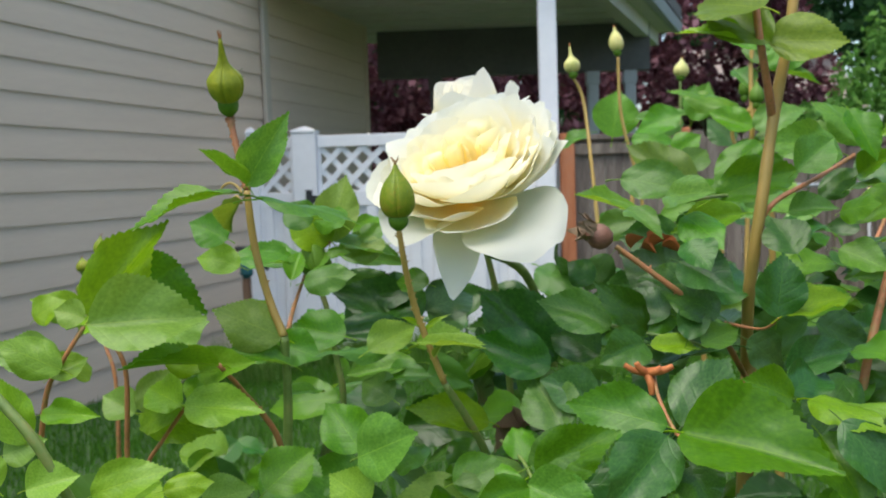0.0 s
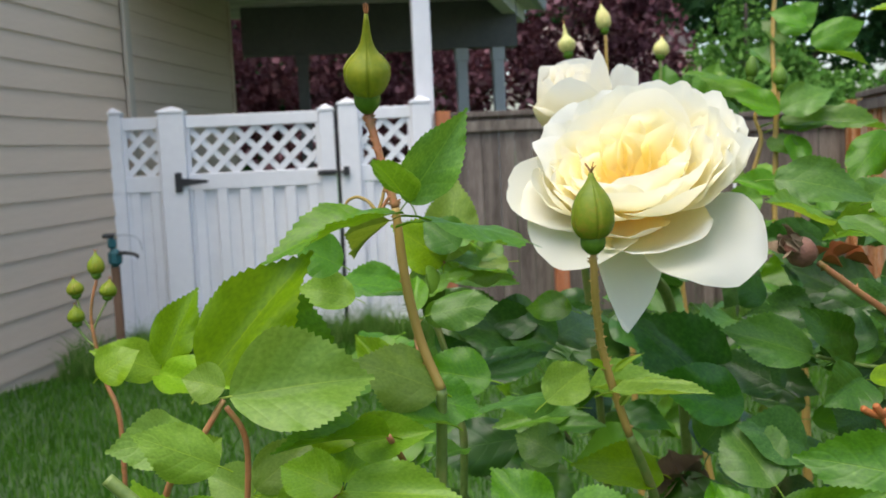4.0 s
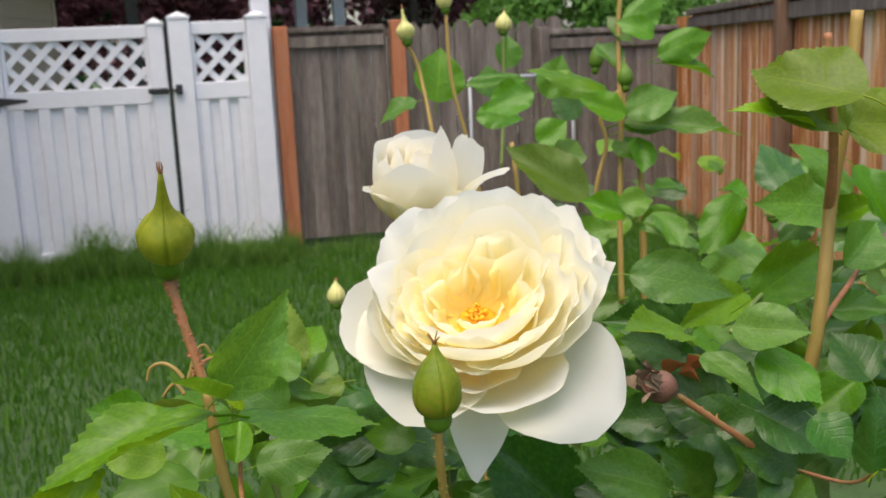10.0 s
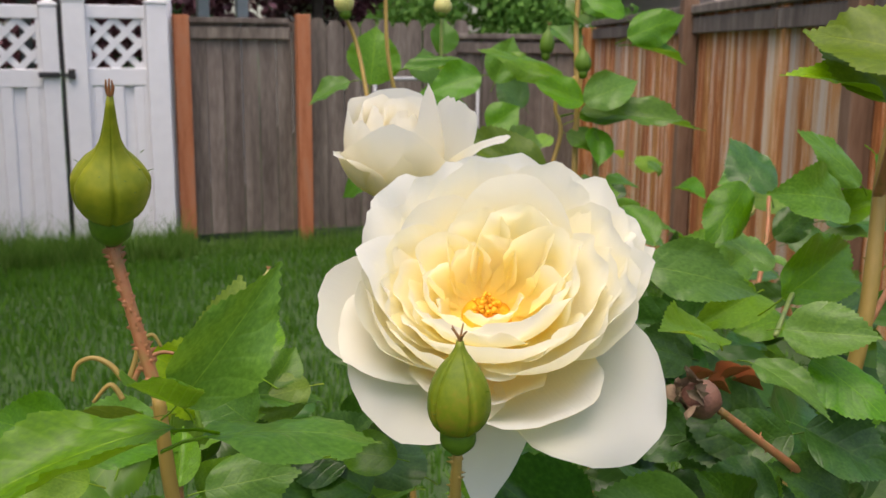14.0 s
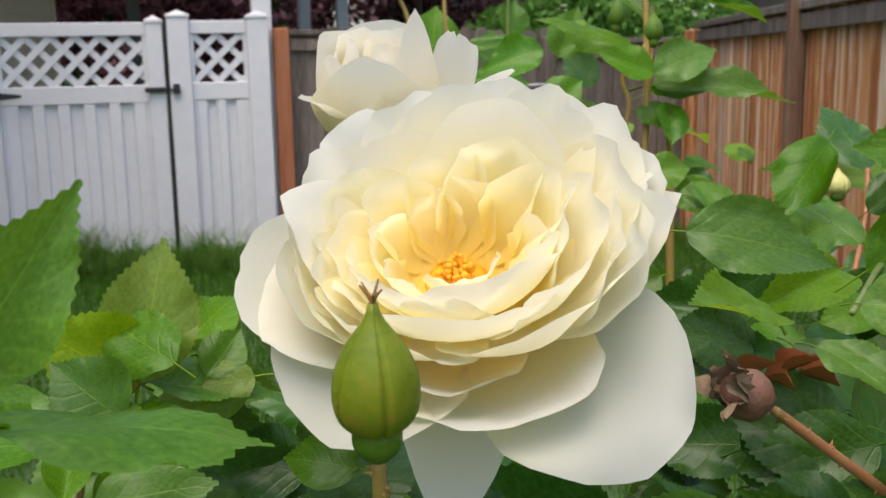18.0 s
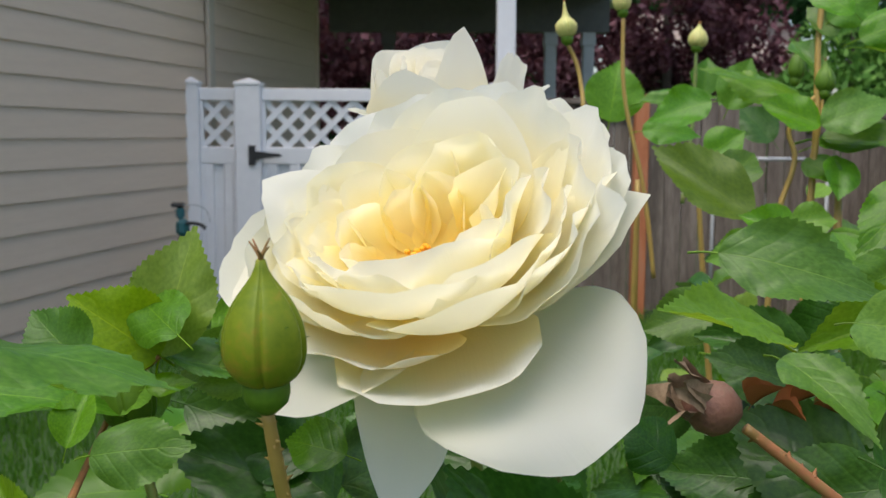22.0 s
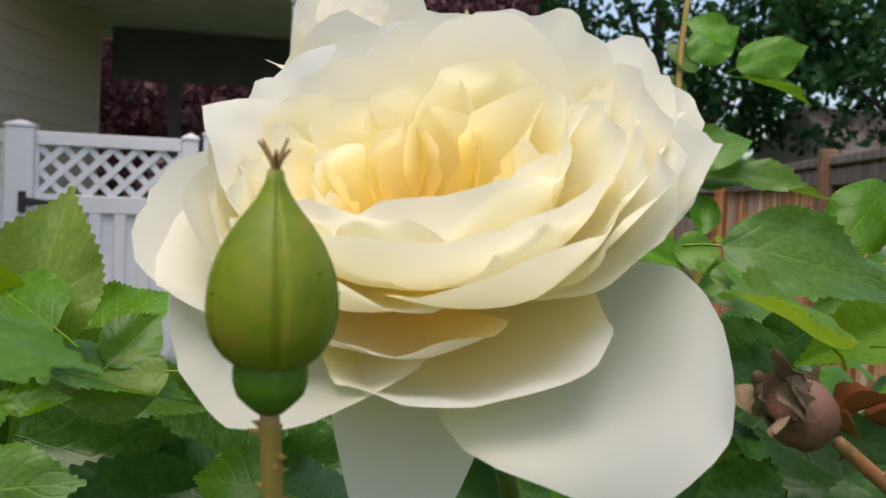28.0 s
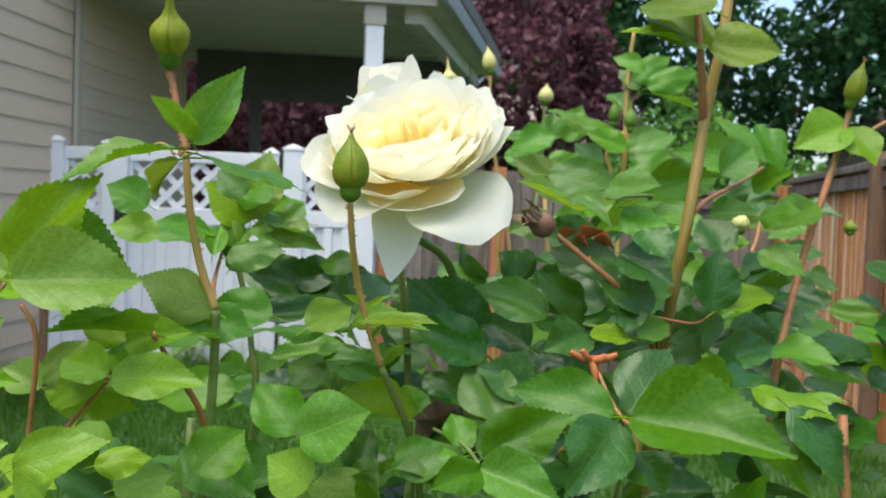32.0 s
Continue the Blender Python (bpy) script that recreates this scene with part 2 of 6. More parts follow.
LEAF = leaf_material("rose_leaf", (0.036, 0.112, 0.007), (0.070, 0.190, 0.011), (0.135, 0.29, 0.022), (0.27, 0.47, 0.018), 0.36)
# Darker leaf green: the shade deep in the bush put into the colour.
LEAF_SHADED = leaf_material("shaded_rose_leaf", (0.013, 0.050, 0.006), (0.028, 0.092, 0.010), (0.062, 0.150, 0.020), (0.08, 0.19, 0.012), 0.32, 0.22)
LEAF_YOUNG = leaf_material("young_rose_leaf", (0.10, 0.215, 0.010), (0.165, 0.315, 0.018), (0.26, 0.41, 0.04), (0.43, 0.58, 0.03), 0.38, 0.42)
LEAF_OLIVE = leaf_material("olive_rose_leaf", (0.062, 0.115, 0.006), (0.105, 0.170, 0.009), (0.17, 0.24, 0.02), (0.26, 0.34, 0.02), 0.42, 0.38)
PETAL = petal_material("cream_petal", (0.905, 0.90, 0.835), (0.93, 0.905, 0.745), (0.97, 0.885, 0.48), (0.98, 0.81, 0.24), 0.62)
PETAL_RIM = petal_material("rim_petal", (0.90, 0.895, 0.84), (0.93, 0.91, 0.775), (0.97, 0.885, 0.47), (0.97, 0.77, 0.18), 0.5)
PETAL_IN = petal_material("yellow_petal", (0.965, 0.95, 0.84), (0.985, 0.94, 0.68), (0.995, 0.90, 0.42), (0.995, 0.83, 0.19), 0.66)
PETAL_OUT = petal_material("white_petal", (0.90, 0.885, 0.81), (0.92, 0.89, 0.75), (0.95, 0.88, 0.60), (0.95, 0.80, 0.30), 0.56, 0.22)
PETAL_LIP = petal_material("lip_petal", (0.85, 0.845, 0.79), (0.89, 0.855, 0.70), (0.96, 0.84, 0.44), (0.96, 0.76, 0.20), 0.4, 0.2, (0.55, 0.78, 0.92))
STEM_GREEN = plain("green_stem", (0.07, 0.13, 0.02), (0.16, 0.22, 0.05), 0.45, 30, 0.3, 0.0008, (0.26, 0.22, 0.07))
STEM_RED = plain("reddish_stem", (0.20, 0.12, 0.035), (0.37, 0.145, 0.062), 0.45, 34, 0.3, 0.0008, (0.27, 0.19, 0.06), None, 0.35, spread=0.14)
STEM_TAN = plain("tan_cane", (0.23, 0.18, 0.036), (0.37, 0.24, 0.065), 0.45, 16, 0.3, 0.001, (0.34, 0.29, 0.075), (1.0, 1.0, 0.35), 0.35)
BUD = plain("green_bud", (0.080, 0.132, 0.006), (0.148, 0.196, 0.009), 0.45, 45, 0.25, 0.0006, (0.30, 0.18, 0.028), None, 0.25)
BUD_PLUMP = plain("olive_bud", (0.135, 0.175, 0.008), (0.23, 0.245, 0.014), 0.45, 38, 0.25, 0.0006, (0.33, 0.25, 0.03), None, 0.25)
BUD_CALYX = plain("bud_calyx", (0.050, 0.115, 0.007), (0.095, 0.185, 0.012), 0.5, 60, 0.25, 0.0006, None, None, 0.25)
BUD_PALE = plain("pale_bud", (0.30, 0.34, 0.08), (0.50, 0.48, 0.16), 0.5, 60, 0.2, 0.0006, (0.62, 0.42, 0.18))
HIP_SKIN = plain("brown_hip", (0.085, 0.036, 0.022), (0.17, 0.075, 0.048), 0.65, 90, 0.6, 0.001, (0.13, 0.095, 0.055))
DRY = plain("dry_sepal", (0.12, 0.075, 0.04), (0.30, 0.21, 0.13), 0.85, 80, 0.6, 0.001)
DRY_RED = plain("dry_red_leaf", (0.26, 0.06, 0.015), (0.50, 0.17, 0.04), 0.7, 60, 0.5, 0.001)
STAMEN = plain("stamen_orange", (0.72, 0.27, 0.005), (0.95, 0.50, 0.02), 0.7, 300, 0.4, 0.0006)

SIDING = plain("painted_siding", (0.52, 0.415, 0.315), (0.60, 0.485, 0.37), 0.62, 1.3, 0.25, 0.004, None, (0.6, 0.6, 9.0), 0.4)
TRIM = plain("tan_trim", (0.40, 0.36, 0.29), (0.46, 0.41, 0.33), 0.6, 3.0, 0.15, 0.002)
VINYL = plain("white_vinyl", (0.66, 0.665, 0.69), (0.75, 0.755, 0.775), 0.4, 1.6, 0.08, 0.002)
BLACK_IRON = plain("black_iron", (0.012, 0.012, 0.014), (0.03, 0.03, 0.032), 0.5, 30, 0.2, 0.001)
WOOD_GREY = plain("weathered_wood", (0.10, 0.082, 0.068), (0.165, 0.137, 0.115), 0.85, 2.2, 0.3, 0.003, (0.26, 0.225, 0.19), (5.0, 5.0, 0.45), 0.2, 0.0, 0.16, True, 0.14)
WOOD_RED = plain("stained_cedar", (0.34, 0.125, 0.042), (0.66, 0.30, 0.110), 0.8, 1.5, 0.4, 0.004, (0.72, 0.57, 0.43), (9.0, 9.0, 0.35), 0.2, 0.0, 0.20, True, 0.07)
WOOD_TAN = plain("bleached_cedar", (0.52, 0.24, 0.095), (0.60, 0.43, 0.29), 0.85, 1.5, 0.4, 0.004, (0.62, 0.53, 0.44), (9.0, 9.0, 0.3), 0.2, 0.0, 0.20, True, 0.07)
WOOD_POST = plain("brown_post", (0.11, 0.065, 0.040), (0.21, 0.125, 0.080), 0.85, 2.0, 0.4, 0.004, (0.28, 0.20, 0.15), (5.0, 5.0, 0.45), 0.2)
POST_RED = plain("orange_post", (0.30, 0.10, 0.045), (0.44, 0.165, 0.075), 0.75, 4.0, 0.5, 0.003, (0.36, 0.2, 0.13), (5.0, 5.0, 0.6), 0.25)
CEILING = plain("porch_ceiling", (0.52, 0.49, 0.43), (0.60, 0.57, 0.51), 0.7, 1.5, 0.2, 0.003)
# Dark grey that puts the porch shade into beam and post; panes share it.
BEAM_DARK = plain("shaded_beam", (0.075, 0.078, 0.074), (0.12, 0.12, 0.112), 0.7, 2.0, 0.2, 0.003)
GUTTER = plain("grey_gutter", (0.34, 0.36, 0.36), (0.44, 0.46, 0.46), 0.45, 3.0, 0.1, 0.002)
ROOFING = plain("grey_shingle", (0.09, 0.09, 0.09), (0.17, 0.165, 0.16), 0.9, 7.0, 0.6, 0.006)
EARTH = plain("lawn_soil", (0.022, 0.045, 0.012), (0.038, 0.085, 0.018), 0.95, 6.0, 0.8, 0.02, (0.06, 0.11, 0.024))
STEEL = plain("galvanised_steel", (0.30, 0.32, 0.33), (0.44, 0.46, 0.47), 0.6, 14.0, 0.1, 0.001, None, None, 0.3, 0.3)
TEAL = plain("teal_plastic", (0.012, 0.085, 0.10), (0.022, 0.13, 0.145), 0.5, 20.0, 0.1, 0.001)
BARK = plain("tree_bark", (0.035, 0.026, 0.02), (0.09, 0.07, 0.055), 0.9, 8.0, 0.9, 0.02, None, (3.0, 3.0, 0.7))
HOUSE_FAR = plain("far_wall", (0.62, 0.60, 0.58), (0.74, 0.72, 0.70), 0.8, 1.0, 0.1, 0.004)
ROOF_FAR = plain("far_roof", (0.34, 0.27, 0.25), (0.46, 0.38, 0.35), 0.85, 3.0, 0.4, 0.01)


def crown_material(name, c1, c2, c3, thru, amount):
    k = Mat(name)
    rnd = k.node("ShaderNodeNewGeometry").outputs["Random Per Island"]
    col = k.ramp(rnd, (0.0, c1), (0.55, c2), (1.0, c3))
    k.set(col, 0.6, 0.15)
    k.translucent(k.mix(0.5, col, thru), amount)
    return k.m


GRASS = crown_material("grass", (0.033, 0.108, 0.0088), (0.0572, 0.165, 0.0132), (0.105, 0.226, 0.0242), (0.11, 0.286, 0.022), 0.35)
TALL_GRASS = crown_material("tall_grass", (0.0495, 0.132, 0.0154), (0.0935, 0.209, 0.0308), (0.22, 0.33, 0.088), (0.198, 0.396, 0.055), 0.4)
PLUM = crown_material("plum_leaves", (0.0336, 0.014, 0.0196), (0.098, 0.0392, 0.0532), (0.308, 0.154, 0.182), (0.336, 0.112, 0.126), 0.3)
CEDAR = crown_material("cedar_leaves", (0.0385, 0.11, 0.0165), (0.0825, 0.209, 0.033), (0.165, 0.319, 0.066), (0.154, 0.33, 0.055), 0.3)
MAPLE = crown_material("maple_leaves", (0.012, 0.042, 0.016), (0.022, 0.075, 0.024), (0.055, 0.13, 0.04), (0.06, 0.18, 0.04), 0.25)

# ---- lawn ----
ys = np.concatenate([np.linspace(-40, 0, 9)[:-1], np.linspace(0, 13, 40), np.linspace(14, 400, 14)])
xs = np.concatenate([np.linspace(-200, -6, 9)[:-1], np.linspace(-6, 7, 40), np.linspace(8, 200, 9)])


def rise(y):
    """The lawn climbs from the fences towards the rose bed."""
    return 0.09 * (8.0 - min(8.0, max(0.0, y)))


gv = [(x, y, rise(y) + (0.03 * noise.noise((x * 0.6, y * 0.6, 0.0)) if -7 < x < 8 and y < 14 else 0.0)) for y in ys for x in xs]
nx = len(xs)
gf = [(j * nx + i, j * nx + i + 1, (j + 1) * nx + i + 1, (j + 1) * nx + i) for j in range(len(ys) - 1) for i in range(nx - 1)]
tagged(part("ground", mesh_of("ground", gv, gf, EARTH), None, None), "mown green back-yard lawn on dark soil", "lawn", kind="structure")


def blades(name, count, area, height, width, seed, keep=None):
    """Upright bent grass blades as one mesh."""
    rnd = np.random.RandomState(seed)
    verts, faces = [], []
    n = 0
    while n < count:
        x = rnd.uniform(area[0], area[1])
        y = rnd.uniform(area[2], area[3])
        if keep and not keep(x, y):
            continue
        n += 1
        h = height * rnd.uniform(0.45, 1.25) * (0.75 + 0.7 * abs(noise.noise((x * 1.7, y * 1.7, 3.0))))
        a, lean = rnd.uniform(0, 6.283), rnd.uniform(0.1, 0.75) * h
        dx, dy = math.cos(a), math.sin(a)
        w = width * rnd.uniform(0.6, 1.2)
        b = rnd.uniform(0, 6.283)
        ox, oy = w * math.cos(b), w * math.sin(b)
        k = len(verts)
        g = rise(y)
        verts += [(x - ox, y - oy, g - 0.02), (x + ox, y + oy, g - 0.02),
                  (x + dx * lean * 0.3 + ox * 0.8, y + dy * lean * 0.3 + oy * 0.8, g + h * 0.6),
                  (x + dx * lean * 0.3 - ox * 0.8, y + dy * lean * 0.3 - oy * 0.8, g + h * 0.6),
                  (x + dx * lean, y + dy * lean, g + h)]
        faces += [(k, k + 1, k + 2, k + 3), (k + 3, k + 2, k + 4)]
    return part(name, mesh_of(name, verts, faces, TALL_GRASS if name == "tall_grass" else GRASS), None, None)


def on_lawn(x, y):
    return x > -1.8 - 0.216 * (8.9 - y) and x < 4.2 - 0.33 * (8.7 - y)


tagged(blades("grass", 64000, (-3.6, 4.3, 2.2, 8.5), 0.07, 0.0032, 5, on_lawn), "short dense green lawn grass", "grass", kind="stuff")
tagged(blades("tall_grass", 11000, (-1.9, 0.75, 7.8, 8.52), 0.21, 0.0028, 6, lambda x, y: noise.noise((x * 9, y * 9, 0)) > (8.35 - y) * 1.5 - 0.2), "long unmown grass along the foot of the white fence", "grass", kind="stuff")
tagged(blades("tall_grass", 1600, (-1.85, 0.65, 8.15, 8.5), 0.40, 0.0026, 9, lambda x, y: noise.noise((x * 4, y * 4, 2)) > 0.02), "thin tall grass stalks against the white fence", "grass", kind="stuff")
tagged(blades("tall_grass", 1500, (-2.1, -1.45, 7.0, 7.75), 0.26, 0.003, 10, on_lawn), "long grass round the garden tap by the wall", "grass", kind="stuff")
tagged(blades("tall_grass", 3500, (0.75, 4.3, 8.05, 8.66), 0.14, 0.003, 7), "long grass along the foot of the wooden fence", "grass", kind="stuff")

# ---- the house: lap siding runs along WALL_DIR; the far part stands under the porch ----
WALL_DIR = Vector((0.2109, 0.9775, 0))
WALL_YAW = math.degrees(math.atan2(0.9775, 0.2109))
CORNER = Vector((-1.835, 8.93, 0))
OUT = Vector((0.9775, -0.2109, 0))


def along_wall(s, out=0.0, z=0.0):
    return CORNER + WALL_DIR * s + OUT * out + Vector((0, 0, z))


house = thing("house", along_wall(-3, -2.5), "beige house with horizontal lap siding and a covered porch", "house")
wall_pose = Matrix.Translation(along_wall(-3.61, -0.16, 2.0)) @ pose(0, 0, 0, 0, 0, WALL_YAW)
wall = part("wall", boxed((12.82, 0.2, 4.4)), SIDING, house)
wall.matrix_basis = wall_pose
end_pose = Matrix.Translation(along_wall(2.70, -2.86, 2.0)) @ pose(0, 0, 0, 0, 0, WALL_YAW)
endw = part("wall", boxed((0.2, 5.2, 4.4)), SIDING, house, "end wall under the porch roof")
endw.matrix_basis = end_pose


def plank_mesh(length):
    """A clapboard with its thick lower edge out and the top edge tucked in."""
    bm = bmesh.new()
    prof = [(0.0, -0.095), (-0.018, -0.095), (-0.0185, -0.090), (-0.006, 0.106), (0.0, 0.106)]
    ends = [[bm.verts.new((x, y, z)) for y, z in prof] for x in (-length / 2, length / 2)]
    for i in range(len(prof)):
        j = (i + 1) % len(prof)
        bm.faces.new((ends[0][i], ends[0][j], ends[1][j], ends[1][i]))
    bm.faces.new(ends[0][::-1])
    bm.faces.new(ends[1])
    bmesh.ops.recalc_face_normals(bm, faces=bm.faces)
    me = bpy.data.meshes.new("plank")
    bm.to_mesh(me)
    bm.free()
    me.materials.append(SIDING)
    return me


near_plank, far_plank = plank_mesh(9.9), plank_mesh(2.70)
for i in range(22):
    z = 0.075 + 0.19 * i
    for me, s in ((near_plank, -5.01), (far_plank, 1.42)):
        p = part("plank", me, None, wall)
        p.matrix_basis = Matrix.Translation(along_wall(s, -0.058, z)) @ pose(0, 0, 0, 0, 0, WALL_YAW)
trim = part("trim", boxed((0.11, 0.035, 4.2), None, 0.004), TRIM, house, "tan vertical trim board")
trim.matrix_basis = Matrix.Translation(along_wall(0.0, -0.022, 2.1)) @ pose(0, 0, 0, 0, 0, WALL_YAW)
trim2 = part("trim", boxed((0.09, 0.06, 4.2), None, 0.004), SIDING, house, "corner board")
trim2.matrix_basis = Matrix.Translation(along_wall(2.815, -0.06, 2.1)) @ pose(0, 0, 0, 0, 0, WALL_YAW)

def house_block(name, s0, s1, o0, o1, z0, z1, z2, material, label):
    """A prism along the wall whose top rises from z1 at o1 to z2 at o0."""
    bm = bmesh.new()
    q = [bm.verts.new(along_wall(s, o, z)) for s in (s0, s1) for o, z in ((o0, z0), (o1, z0), (o1, z1), (o0, z2))]
    for fc in ((3, 2, 1, 0), (4, 5, 6, 7), (0, 1, 5, 4), (1, 2, 6, 5), (2, 3, 7, 6), (3, 0, 4, 7)):
        bm.faces.new([q[i] for i in fc])
    bmesh.ops.recalc_face_normals(bm, faces=bm.faces)
    return part(name, bm, material, house, label)


house_block("wall", -10.02, 2.58, -5.4, -0.30, 0.0, 4.1, 4.1, SIDING, "")
house_block("roof", -10.3, 2.95, -5.7, 0.10, 4.2, 4.34, 6.4, ROOFING, "grey shingle roof")

# ---- porch ----
porch = thing("porch_roof", (0.6, 10.5, 3.2), "covered porch roof with beige ceiling, shade-coloured beam and grey gutter", "porch")


def eave(y):
    return 1.28 + 0.30 * (y - 9.2)


def slab(corners, z0, z1):
    bm = bmesh.new()
    low = [bm.verts.new((x, y, z0)) for x, y in corners]
    top = [bm.verts.new((x, y, z1)) for x, y in corners]
    n = len(corners)
    for i in range(n):
        bm.faces.new((low[i], low[(i + 1) % n], top[(i + 1) % n], top[i]))
    bm.faces.new(low[::-1])
    bm.faces.new(top)
    bmesh.ops.recalc_face_normals(bm, faces=bm.faces)
    return bm


part("ceiling", slab([(-1.95, 8.72), (eave(8.72), 8.72), (eave(13.2), 13.2), (-3.0, 13.2)], 3.27, 3.33), CEILING, porch, "beige boarded porch ceiling")
part("roof", slab([(-2.4, 8.5), (eave(8.5) + 0.1, 8.5), (eave(13.4) + 0.1, 13.4), (-3.2, 13.4)], 3.45, 3.6), ROOFING, porch, "grey shingle roof")
part("fascia", slab([(-1.85, 8.66), (eave(8.66), 8.66), (eave(8.7), 8.71), (-1.85, 8.71)], 3.22, 3.45), TRIM, porch, "front fascia board")
part("header_beam", slab([(-1.2, 12.2), (eave(12.2) - 0.15, 12.2), (eave(12.2) - 0.15, 12.4), (-1.2, 12.4)], 2.72, 3.27), BEAM_DARK, porch, "header beam coloured dark for the porch shade")
part("side_beam", slab([(eave(8.9) - 0.32, 8.9), (eave(8.9) - 0.16, 8.9), (eave(13.1) - 0.16, 13.1), (eave(13.1) - 0.32, 13.1)], 3.1, 3.27), CEILING, porch)
bm = bmesh.new()
prof = [(0, 0), (0.1, -0.02), (0.12, 0.1), (0.11, 0.12), (0, 0.12)]
rows = [[bm.verts.new((eave(y) + a, y, 3.28 + b)) for a, b in prof] for y in (8.6, 13.3)]
for i in range(len(prof)):
    j = (i + 1) % len(prof)
    bm.faces.new((rows[0][i], rows[0][j], rows[1][j], rows[1][i]))
bm.faces.new(rows[0])
bm.faces.new(rows[1][::-1])
part("gutter", bm, GUTTER, porch, "grey metal gutter")
for i in range(9):
    y = 8.95 + 0.48 * i
    left = -1.9 + 0.216 * (y - 8.93) if y < 11.6 else -1.35
    p = part("ceiling_batten", slab([(left, y), (eave(y) - 0.35, y), (eave(y) - 0.35, y + 0.02), (left, y + 0.02)], 3.255, 3.27), CEILING, porch)


def porch_post(x, y, w, top, material, label, cap=False):
    post = thing("porch_post", (x, y, 0), label, "post", "porch posts")
    part("shaft", boxed((w, w, top), Matrix.Translation((x, y, top / 2)), 0.008), material, post)
    part("base", boxed((w + 0.05, w + 0.05, 0.12), Matrix.Translation((x, y, 0.05)), 0.006), material, post)
    part("collar", boxed((w + 0.03, w + 0.03, 0.18), Matrix.Translation((x, y, top - 0.09)), 0.006), TRIM if cap else material, post)
    return post


porch_post(0.60, 8.80, 0.155, 3.22, VINYL, "white square porch post behind the white fence", True)
porch_post(1.36, 12.3, 0.13, 2.75, GUTTER, "pale grey porch post at the far side")
porch_post(1.80, 12.3, 0.13, 2.75, GUTTER, "pale grey porch post at the far side")
# same post as its neighbours, with the shade put into its colour
porch_post(-0.52, 12.3, 0.13, 2.75, BEAM_DARK, "porch post coloured dark for the porch shade")

# ---- white vinyl fence with a gate ----
FY = 8.58


def fence_post(x, w, h, label):
    post = thing("fence_post", (x, FY, 0), label, "fence post", "white fence posts")
    part("shaft", boxed((w, w, h - 0.05), Matrix.Translation((x, FY, (h - 0.05) / 2)), 0.006), VINYL, post)
    bm = bmesh.new()
    box(bm, (w + 0.016, w + 0.016, 0.022), Matrix.Translation((x, FY, h - 0.05)), 0.003)
    tip = bm.verts.new((x, FY, h))
    k = w / 2
    q = [bm.verts.new((x + a * k, FY + b * k, h - 0.038)) for a, b in ((-1, -1), (1, -1), (1, 1), (-1, 1))]
    for i in range(4):
        bm.faces.new((q[i], q[(i + 1) % 4], tip))
    part("cap", bm, VINYL, post)
    return post


fence_post(-1.935, 0.125, 1.99, "white vinyl fence post against the house wall")
fence_post(-1.475, 0.205, 1.985, "broad white vinyl gate hinge post")
fence_post(-0.235, 0.125, 1.955, "white vinyl gate stile post with the latch")
fence_post(-0.055, 0.165, 1.995, "white vinyl latch post beside the gate")
fence_post(0.545, 0.165, 1.985, "white vinyl end post beside the wooden fence")


def lattice(x0, x1, z0, z1, parent):
    """Crossed diagonal slats cut to the opening."""
    made = []
    step, w = 0.179, 0.050
    for sign, dy in ((1, -0.006), (-1, 0.006)):
        c = x0 - (z1 - z0)
        while c < x1 + (z1 - z0):
            a0, a1 = (c, c + (z1 - z0)) if sign > 0 else (c + (z1 - z0), c)
            pts = []
            za, zb = z0, z1
            xa, xb = a0, a1
            # clip the centre line to the opening
            t0, t1 = 0.0, 1.0
            d = xb - xa
            lo, hi = sorted(((x0 - xa) / d, (x1 - xa) / d))
            t0, t1 = max(t0, lo), min(t1, hi)
            if t1 - t0 > 0.06:
                p0 = Vector((xa + d * t0, FY + dy, za + (zb - za) * t0))
                p1 = Vector((xa + d * t1, FY + dy, za + (zb - za) * t1))
                length = (p1 - p0).length
                ang = math.atan2(p1.z - p0.z, p1.x - p0.x)
                m = Matrix.Translation((p0 + p1) / 2) @ Euler((0, -ang, 0)).to_matrix().to_4x4()
                made.append(part("slat", boxed((length + 0.02, 0.009, w), m), VINYL, parent))
            c += step
    return made


